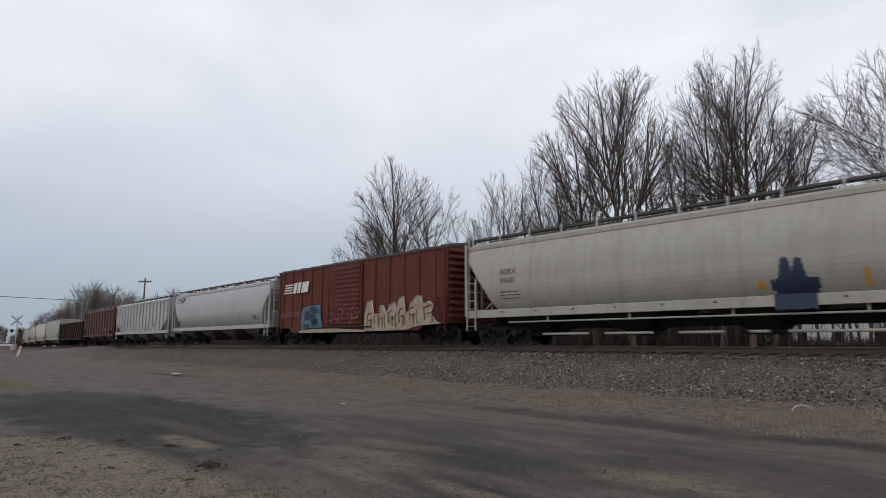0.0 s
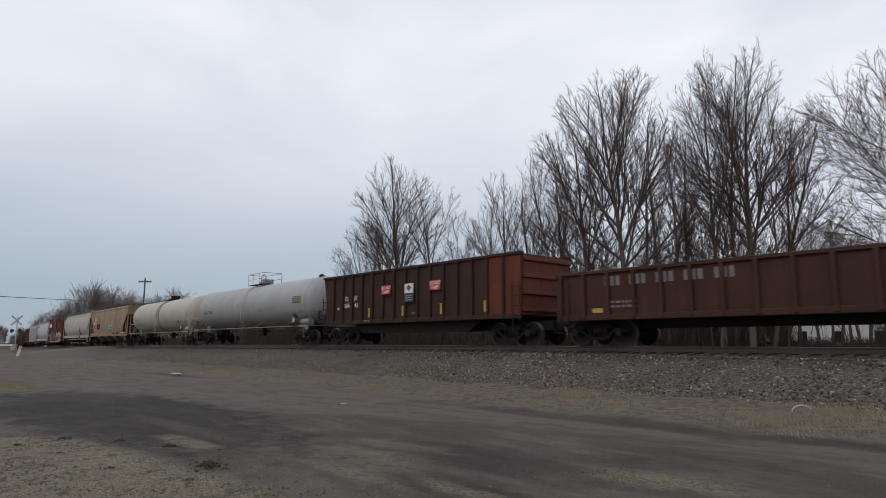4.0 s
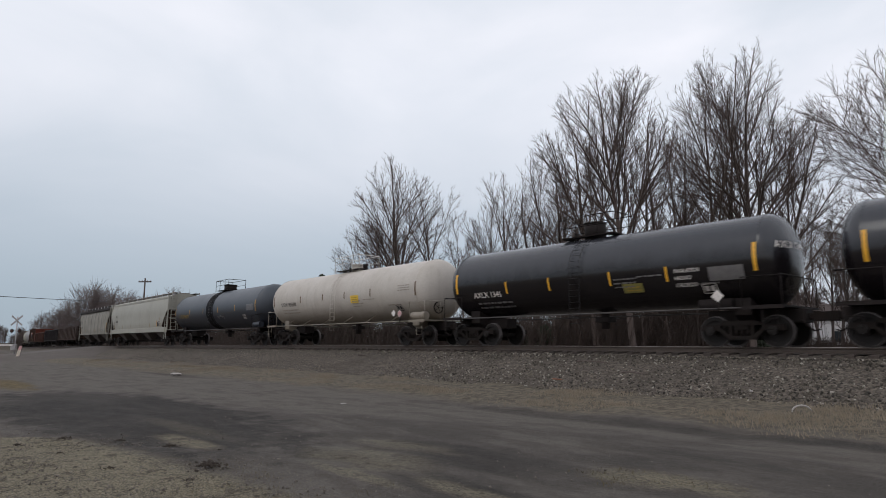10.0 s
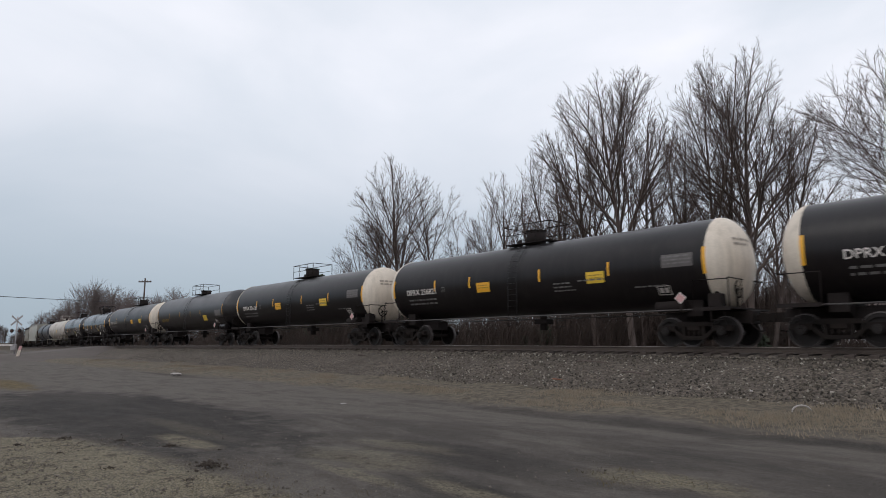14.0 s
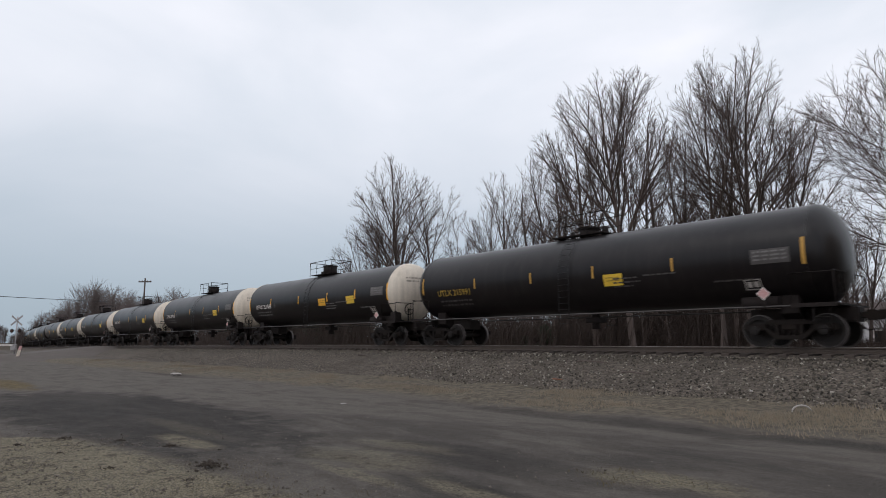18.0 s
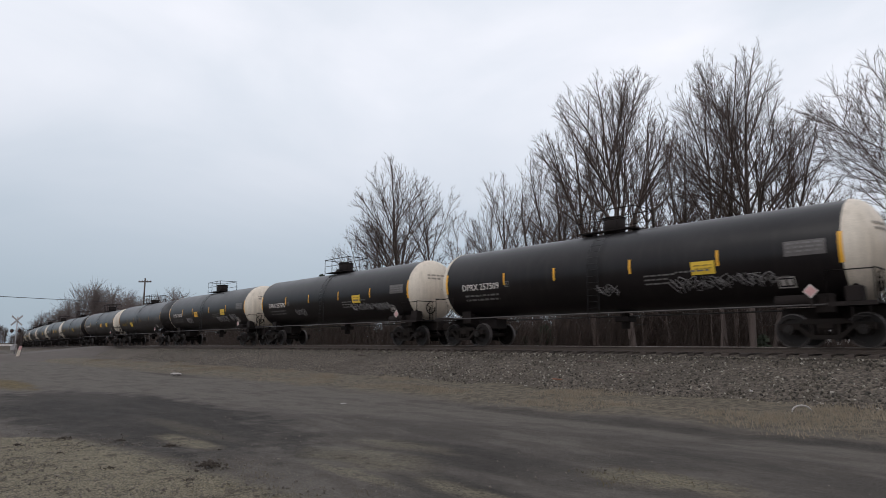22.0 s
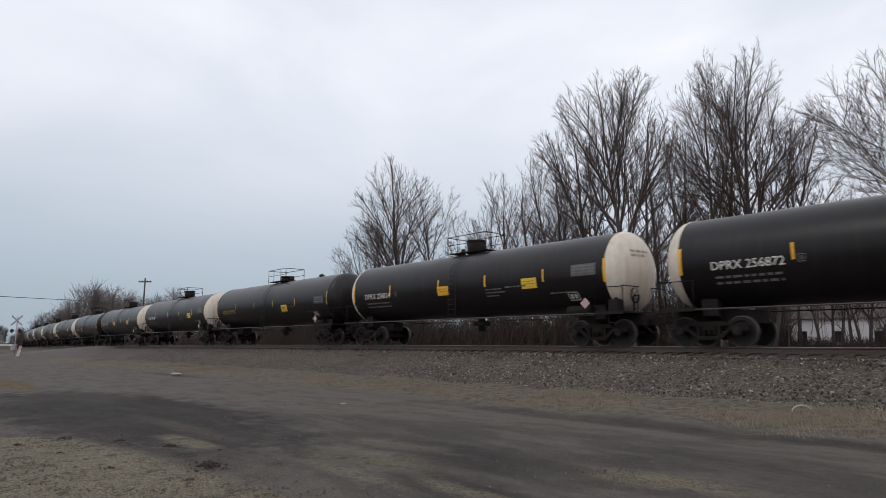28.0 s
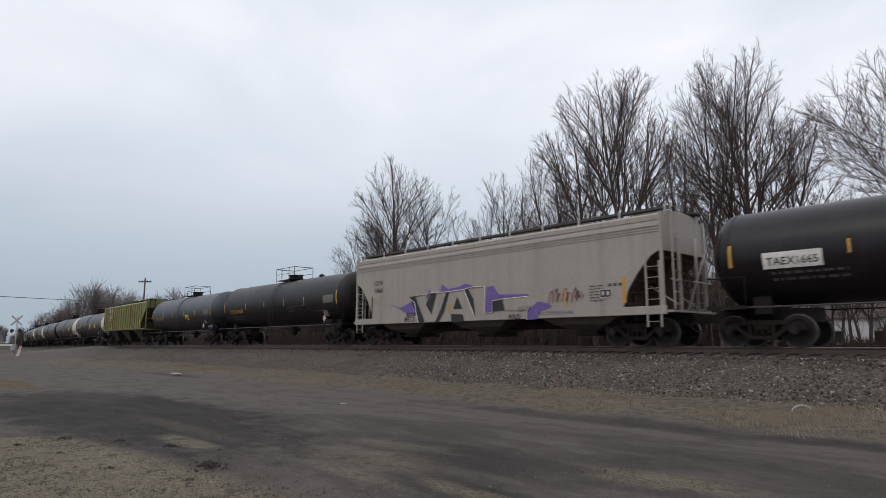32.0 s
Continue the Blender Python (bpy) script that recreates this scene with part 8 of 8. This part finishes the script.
    for px, dep, sc, turn in ((1236, 43, 0.95, 70), (1222, 46, 1.05, 100), (1275, 40, 0.9, 160), (1330, 41, 0.9, 20)):
        t = copy_thing(oak, pose(*spot(px, dep), 0, 0, turn))
        t.scale = (sc, sc, sc)


def conifer(seed, height):
    rng = random.Random(seed)
    t = whole("conifer", "dark green pointed spruce beyond the line", "tree", "spruces beyond the line")
    part("trunk", Mesh().tube([(0, 0, -0.2), (0, 0, height * 0.95)], 0.12, 6, 0.02), "bark", t)
    m = Mesh()
    z = 0.5
    while z < height:
        reach = (1 - z / height) ** 0.85 * height * 0.33 * rng.uniform(0.6, 1.2) + 0.06
        for k in range(10):
            a = rng.uniform(0, math.tau)
            ln = reach * rng.uniform(0.5, 1.25)
            p, d = Vector((0, 0, z)), Vector((math.cos(a), math.sin(a), -0.18))
            side = Vector((-math.sin(a), math.cos(a), 0))
            for j in range(6):
                u = (j + 0.6) / 6
                c = p + d * ln * u
                w = 0.34 * (1.15 - u) * min(reach, 1.4) + 0.07
                sag = rng.uniform(0.15, 0.42)
                m.add([c - d * 0.22 + Vector((0, 0, 0.08)), c + side * w - Vector((0, 0, sag)), c + d * 0.34, c - side * w - Vector((0, 0, sag))], [(0, 1, 2), (0, 2, 3)])
        z += 0.24
    part("crown", m, "needles", t, "layered green needles")
    return t


def build_conifers():
    first = conifer(61, 10.5)
    first.matrix_basis = pose(*spot(566, 78))
    for px, dep, sc in ((526, 84, 0.93), (606, 74, 0.88), (484, 105, 0.96), (404, 120, 1.02), (428, 125, 1.05), (512, 110, 0.8), (728, 68, 0.98), (640, 72, 0.7), (455, 128, 0.8), (590, 95, 0.85)):
        t = copy_thing(first, pose(*spot(px, dep), 0, 0, px))
        t.scale = (sc, sc, sc)
    first = conifer(62, 2.4)
    first.matrix_basis = pose(*spot(965, 44))
    tagged(first, "low dark evergreen bush beyond the line", "bush", "evergreen bushes")
    for px, dep, sc in ((930, 46, 0.8), (560, 60, 1.0), (520, 64, 0.8), (1350, 40, 0.8)):
        t = copy_thing(first, pose(*spot(px, dep), 0, 0, px))
        t.scale = (sc, sc, sc * 0.8)


def build_far_wood():
    """The leafless woods on the horizon."""
    def wood(places, seed, name_label, scale):
        rng = random.Random(seed)
        m = Mesh()
        for px, dep, h, w in places:
            x, y, z = spot(px, dep)
            for _ in range(4):
                a, rr = rng.uniform(0, math.tau), rng.uniform(0.0, 0.75)
                foot = Vector((x + math.cos(a) * w * rr, y + math.sin(a) * w * rr, z))
                tall = h * (1.02 - 0.25 * rr) * rng.uniform(0.85, 1.05)
                m.tube([foot, foot + Vector((rng.gauss(0, 0.2), rng.gauss(0, 0.2), tall * 0.6))], 0.13, 4, 0.06, caps=False)
                for _ in range(int(85 * scale)):
                    v = rng.uniform(0.22, 0.98)
                    room = 0.36 * math.sqrt(max(1 - ((v - 0.58) / 0.44) ** 2, 0.0)) + 0.04
                    q = foot + Vector((0, 0, tall * v * 0.86))
                    out, az = radians(rng.uniform(8, 70)), rng.uniform(0, math.tau)
                    d = Vector((math.sin(out) * math.cos(az), math.sin(out) * math.sin(az), math.cos(out)))
                    end = q + d * tall * room * rng.uniform(0.5, 1.0)
                    m.tube([q, end], 0.045, 3, 0.02, caps=False)
                    for _ in range(4):
                        g = q.lerp(end, rng.uniform(0.3, 1.0))
                        tip = g + (d + Vector((rng.gauss(0, 0.5), rng.gauss(0, 0.5), 0.2))).normalized() * h * rng.uniform(0.03, 0.075)
                        m.tube([g, tip], 0.024, 3, 0.014, caps=False)
        whole("far_woods", name_label, "woods", kind="stuff", mesh=m, mat="twig_haze")

    rng = random.Random(77)
    left = [(px + rng.uniform(-4, 4), 165 + rng.uniform(-20, 30), h * 0.198 * rng.uniform(0.92, 1.06), 8.5) for px, h in
            ((88, 52), (100, 60), (112, 66), (124, 78), (138, 84), (150, 98), (163, 104), (175, 100), (188, 96), (200, 92), (212, 84), (224, 76), (238, 80), (252, 76), (266, 88), (280, 98), (294, 100), (306, 92), (320, 84), (334, 72), (348, 58), (75, 32), (62, 22), (48, 18), (36, 20), (24, 26), (10, 32), (-6, 36), (-30, 42), (-60, 46))]
    wood(left, 5, "hazy leafless wood on the horizon", 1.0)
    low = [(px, 130 + rng.uniform(-10, 40), rng.uniform(30, 48) * 0.14, 8) for px in range(360, 900, 22)]
    low += [(px, 95 + rng.uniform(-8, 20), rng.uniform(95, 150) * 0.094, 7) for px in range(1240, 1440, 12)]
    low += [(px, 110 + rng.uniform(-10, 40), rng.uniform(60, 120) * 0.11, 8) for px in range(900, 1700, 26)]
    wood(low, 6, "distant leafless trees behind the spruces", 0.8)


def build_brush():
    """Leafless brush along the far side of the line."""
    rng = random.Random(31)
    m = Mesh()
    for i in range(17000):
        px = rng.uniform(330, 1660)
        x, y, z = spot(px, rng.uniform(40, 62) if i % 3 else rng.uniform(60, 100))
        h = rng.uniform(1.0, 3.6) if i % 3 else rng.uniform(1.8, 4.6)
        if y - line_y(x) < 8:
            continue
        if 1395 < px < 1562 and h > 0.5:
            h *= 0.4
        a = rng.uniform(0, math.tau)
        m.tube([(x, y, z - 0.05), (x + 0.25 * h * math.cos(a), y + 0.25 * h * math.sin(a), z + h * 0.6), (x + 0.5 * h * math.cos(a + 0.5), y + 0.5 * h * math.sin(a + 0.5), z + h)], 0.026, 3, 0.011, caps=False)
    for i in range(6500):
        px = rng.uniform(30, 430)
        x, y, z = spot(px, rng.uniform(90, 300))
        if y - line_y(x) < 9:
            continue
        h, a = rng.uniform(1.5, 4.5), rng.uniform(0, math.tau)
        m.tube([(x, y, z - 0.1), (x + 0.3 * h * math.cos(a), y + 0.3 * h * math.sin(a), z + h * 0.6), (x + 0.5 * h * math.cos(a + 0.5), y + 0.5 * h * math.sin(a + 0.5), z + h)], 0.07, 3, 0.03, caps=False)
    whole("brush", "leafless brown brush along the far side of the line", "brush", kind="stuff", mesh=m, mat="brush_brown")


def build_undergrowth():
    """Thin stems crowding between the trunks of the wood."""
    rng = random.Random(33)
    m = Mesh()
    for _ in range(5200):
        px = rng.uniform(830, 1700) if rng.random() < 0.6 else rng.uniform(990, 1400)
        x, y, z = spot(px, rng.uniform(43, 85))
        h = rng.uniform(2.0, 7.5) * rng.uniform(0.5, 1.1) * (1.55 if 990 < px < 1400 else 1.0)
        if 1395 < px < 1562 and rng.random() < 0.93:
            continue
        lean = Vector((rng.gauss(0, 0.14), rng.gauss(0, 0.14), 1)) * h
        p = Vector((x, y, z - 0.1))
        top = p + lean
        mid = p.lerp(top, 0.5) + Vector((rng.gauss(0, 0.1), rng.gauss(0, 0.1), 0))
        m.tube([p, mid, top], rng.uniform(0.016, 0.034), 3, 0.007, caps=False)
        for _ in range(3):
            q = p.lerp(top, rng.uniform(0.5, 0.95))
            e = q + Vector((rng.gauss(0, 1), rng.gauss(0, 1), rng.uniform(0.4, 1.6))).normalized() * h * rng.uniform(0.1, 0.24)
            m.tube([q, e], 0.013, 3, 0.007, caps=False)
    whole("undergrowth", "thin leafless stems crowding the edge of the wood", "undergrowth", kind="stuff", mesh=m, mat="brush_brown")


def build_far_side():
    # a white house beyond the trees
    x, y, z = spot(1492, 62)
    h = whole("house", "white clapboard house beyond the bare trees", "house")
    h.matrix_basis = pose(x, y, z, 0, 0, math.degrees(math.atan2(-x, y)))
    wall = part("wall", Mesh().box(-4.6, 4.6, -3.0, 3.0, -0.2, 3.42), "house_white", h, "white clapboard wall")
    board = Mesh().prism([(-4.62, 0.0), (4.62, 0.0), (4.62, 0.172), (-4.62, 0.172)], -3.03, -3.005).data("clapboard", "house_white")
    for k in range(19):
        part("clapboard", board, None, wall, at=pose(0, 0, k * 0.18))
    part("roof", Mesh().loft([[(-5.0, -3.4, 3.38), (-5.0, 0, 5.1), (-5.0, 3.4, 3.38)], [(5.0, -3.4, 3.38), (5.0, 0, 5.1), (5.0, 3.4, 3.38)]]), "house_roof", h, "grey shingle roof")
    for k, wx in enumerate((-3.6, -0.4, 3.2)):
        w = part("window", Mesh().box(wx - 0.55, wx + 0.55, -3.06, -3.0, 0.85, 2.15), "paint_white", h)
        part("pane", Mesh().box(wx - 0.45, wx + 0.45, -3.075, -3.062, 0.93, 2.07), "glass", w, "dark glass")
    x, y, z = spot(1362, 56)
    b = whole("shed", "small red shed with a white fascia beyond the line", "shed")
    b.matrix_basis = pose(x, y, z, 0, 0, math.degrees(math.atan2(-x, y)))
    part("wall", Mesh().box(-1.7, 1.7, -1.2, 1.2, -0.1, 2.55, 0.01), "shed_red", b)
    part("fascia", Mesh().box(-1.9, 1.9, -1.36, -1.30, 2.50, 2.68), "paint_white", b)
    part("roof", Mesh().loft([[(-1.9, -1.30, 2.58), (-1.9, 0, 3.9), (-1.9, 1.30, 2.58)], [(1.9, -1.30, 2.58), (1.9, 0, 3.9), (1.9, 1.30, 2.58)]]), "house_roof", b)
    part("door", Mesh().box(-0.3, 0.5, -1.24, -1.2, 0.0, 2.0), "paint_cream", b, "pale door")
    # utility poles and wire
    def pole(px, dep, h, arm):
        x, y, z = spot(px, dep)
        p = whole("utility_pole", "brown wooden utility pole with a crossarm", "utility pole", "utility poles")
        p.matrix_basis = pose(x, y, z, 0, 0, 44)
        part("post", Mesh().tube([(0, 0, -0.3), (0, 0, h)], 0.19, 8, 0.12), "pole_wood", p)
        a = part("crossarm", Mesh().box(-arm, arm, -0.07, 0.07, h - 0.75, h - 0.55, 0.01), "pole_wood", p)
        for k in (-0.9, -0.4, 0.4, 0.9):
            part("insulator", Mesh().tube([(k * arm, 0, h - 0.55), (k * arm, 0, h - 0.38)], 0.06, 6), "signal_metal", a)
        return Vector((x, y, z + h - 0.45))
    top = pole(249, 100, 12.6, 1.15)
    pole(469, 150, 13.0, 1.0)
    top = Vector(spot(300, 200)) + Vector((0, 0, 15.6))
    other = pole(-330, 75, 9.8, 1.15)
    w = whole("power_line", "thin overhead wire between the poles", "wire")
    for k in (-0.35, 0.35):
        pts = [top.lerp(other, u) + Vector((k, k, -0.4 * 4 * u * (1 - u))) for u in np.linspace(0, 1, 25)]
        part("wire", Mesh().tube(pts, 0.028, 4, caps=False), "signal_black", w)


def build_crossing():
    """The level crossing far down the line."""
    x, y, z = spot(27, 59)
    s = whole("crossing_signal", "grey railway crossing signal with crossbuck and gate", "crossing signal")
    s.matrix_basis = pose(x, y, z - 0.1, 0, 0, 50)
    part("mast", Mesh().tube([(0, 0, 0), (0, 0, 4.5)], 0.06, 8), "signal_metal", s)
    part("base", Mesh().box(-0.3, 0.3, -0.3, 0.3, 0, 0.35, 0.03), "concrete", s)
    for a in (-1, 1):
        part("crossbuck", Mesh().add([(-0.6, -0.09 - 0.01 * a, 4.1 - 0.42 * a), (-0.5, -0.09 - 0.01 * a, 4.1 - 0.55 * a), (0.6, -0.09 - 0.01 * a, 4.1 + 0.42 * a), (0.5, -0.09 - 0.01 * a, 4.1 + 0.55 * a)], [(0, 1, 2, 3)]), "signal_metal", s, "pale weathered crossbuck blade")
        lamp = part("lamp", Mesh().disc((0.38 * a, -0.12, 3.05), (0, 1, 0), 0.0, 0.19, 0.04, 16), "signal_black", s, "round black lamp backing")
        part("lens", Mesh().disc((0.38 * a, -0.16, 3.05), (0, 1, 0), 0.0, 0.10, 0.06, 14), "oxide_deep", lamp)
    part("lamp_bar", Mesh().tube([(-0.38, -0.05, 3.05), (0.38, -0.05, 3.05)], 0.03, 6), "signal_metal", s)
    part("mechanism", Mesh().box(-0.25, 0.25, -0.35, -0.06, 1.1, 1.7, 0.03), "signal_metal", s)
    part("gate_arm", Mesh().box(-2.2, 0.0, -0.45, -0.38, 1.55, 1.68), "paint_white", s, "white gate arm")
    m = whole("marker_post", "leaning red and white striped marker board", "marker post")
    x, y, z = spot(28, 57)
    m.matrix_basis = pose(x, y, z - 0.1, 0, 0, 44)
    for k in range(4):
        part("band", Mesh().prism([(k * 0.10, k * 0.38), (0.34 + k * 0.085, k * 0.38), (0.34 + (k + 1) * 0.085, (k + 1) * 0.38), ((k + 1) * 0.10, (k + 1) * 0.38)], 0, 0.05), "placard" if k == 3 else "head_white", m)
    # the road that crosses the line
    r = Mesh()
    secs = []
    for u in np.linspace(0, 1, 30):
        yy = 2 + 60 * u
        xx = -78 - 4 * u
        zz = ground_z(xx, yy) + 0.05
        d = yy - line_y(xx)
        zz = max(zz, RAIL - drop(-xx) - 0.01 - 0.09 * max(abs(d) - 1.5, 0))
        secs.append([(xx - 16.0, yy, zz - 1.3), (xx - 3.2, yy, zz), (xx + 3.2, yy, zz), (xx + 18.0, yy, zz - 1.3)])
    r.loft(secs, cap=True, closed=True)
    whole("crossing_road", "grey asphalt road over the level crossing", "road", kind="structure", mesh=r, mat="road_far")


def build_litter():
    rng = random.Random(14)
    def scrap(label, x, y, z, w, d, h, n=7, mat="litter"):
        m = Mesh()
        secs = []
        for i in range(n):
            row = []
            for k in range(6):
                a = k * math.tau / 6
                r = math.sin(math.pi * (i + 0.4) / n) * rng.uniform(0.7, 1.2)
                row.append((-w / 2 + w * i / (n - 1), math.cos(a) * d / 2 * r, h / 2 + math.sin(a) * h / 2 * r))
            secs.append(row)
        m.loft(secs)
        o = whole("litter", label, "litter", "litter on the ground", mesh=m, mat=mat)
        o.matrix_basis = pose(x, y, z, 0, 0, rng.uniform(0, 180))
    scrap("crumpled white bag lying on the road edge", -31.3, 11.45, ground_z(-31.3, 11.45), 0.58, 0.4, 0.16)
    scrap("scrap of white paper on the asphalt", -14.0, 9.47, ground_z(-14.0, 9.47), 0.16, 0.1, 0.03)
    hoop = Mesh().tube([(0.20 * math.cos(a), 0, 0.13 * math.sin(a)) for a in np.linspace(0, math.pi, 9)], 0.018, 5)
    whole("hoop", "bent white plastic strip standing in the dry grass", "litter", "litter on the ground", mesh=hoop, mat="litter").matrix_basis = pose(-4.5, 14.1, ground_z(-4.5, 14.1) + 0.01, 0, 0, 47)
    strap = Mesh().box(-0.32, 0.32, -0.05, 0.05, 0.0, 0.03, 0.01)
    whole("scrap_metal", "flat piece of orange rusty scrap by the ballast", "scrap", mesh=strap, mat="rust_scrap").matrix_basis = pose(-11.7, 15.9, ground_z(-11.7, 15.9) + 0.04, 0, 4, 47)
    scrap("pale stone at the foot of the ballast", -15.0, 17.0, 0.55, 0.18, 0.14, 0.16, mat="stone_pale")
    scrap("small white scrap in the dry grass", -6.0, 15.5, ground_z(-6.0, 15.5) + 0.1, 0.1, 0.1, 0.05)
    for k, (x, y, ln, turn) in enumerate(((-11.9, 16.9, 1.1, 15), (-9.6, 15.8, 0.9, -8), (-24, 17, 0.5, 20))):
        m = Mesh()
        pts = [(u * ln, 0.04 * math.sin(u * 7), 0.02 + 0.02 * math.sin(u * 5)) for u in np.linspace(0, 1, 6)]
        m.tube(pts, 0.02, 5, 0.008)
        m.tube([pts[3], (0.75 * ln, 0.14, 0.03)], 0.009, 4, 0.004)
        o = whole("fallen_branch", "broken dead stick lying on the ballast", "branch", "fallen sticks", mesh=m, mat="bark")
        o.matrix_basis = pose(x, y, ground_z(x, y) + (0.35 if y > 15.5 else 0.12), 0, 0, turn)


build_loose_stone()
build_grass()
build_trees()
build_conifers()
build_far_wood()
build_brush()
build_undergrowth()
build_far_side()
build_crossing()
build_litter()


# ---------------------------------------------------------------- movement
def motions():
    """The train runs by at a steady pace and follows the bend; its wheels roll."""
    for car, q in TRAIN:
        rows = []
        for t in range(0, 33, 2):
            x, y, z, a = on_line(q + 1.55 + SPEED * t)
            rows.append((t, pose(x, y, z, 0, 0, -math.degrees(a))))
        walk(car, rows)
    # wheels in the same corner of their trucks share one set of keys
    first = {}
    for wheel, sx, sy in WHEELS:
        if (sx, sy) not in first:
            walk(wheel, [(k / FPS, pose(sx * 0.89, sy * 0.75, -0.043, 0, 88.0 * k * sy, 0 if sy < 0 else 180)) for k in range(32 * FPS + 1)])
            first[sx, sy] = wheel
        else:
            keys, done = wheel.animation_data_create(), first[sx, sy].animation_data
            keys.action = done.action
            keys.action_slot = done.action_slot
            wheel.rotation_mode = "QUATERNION"


motions()
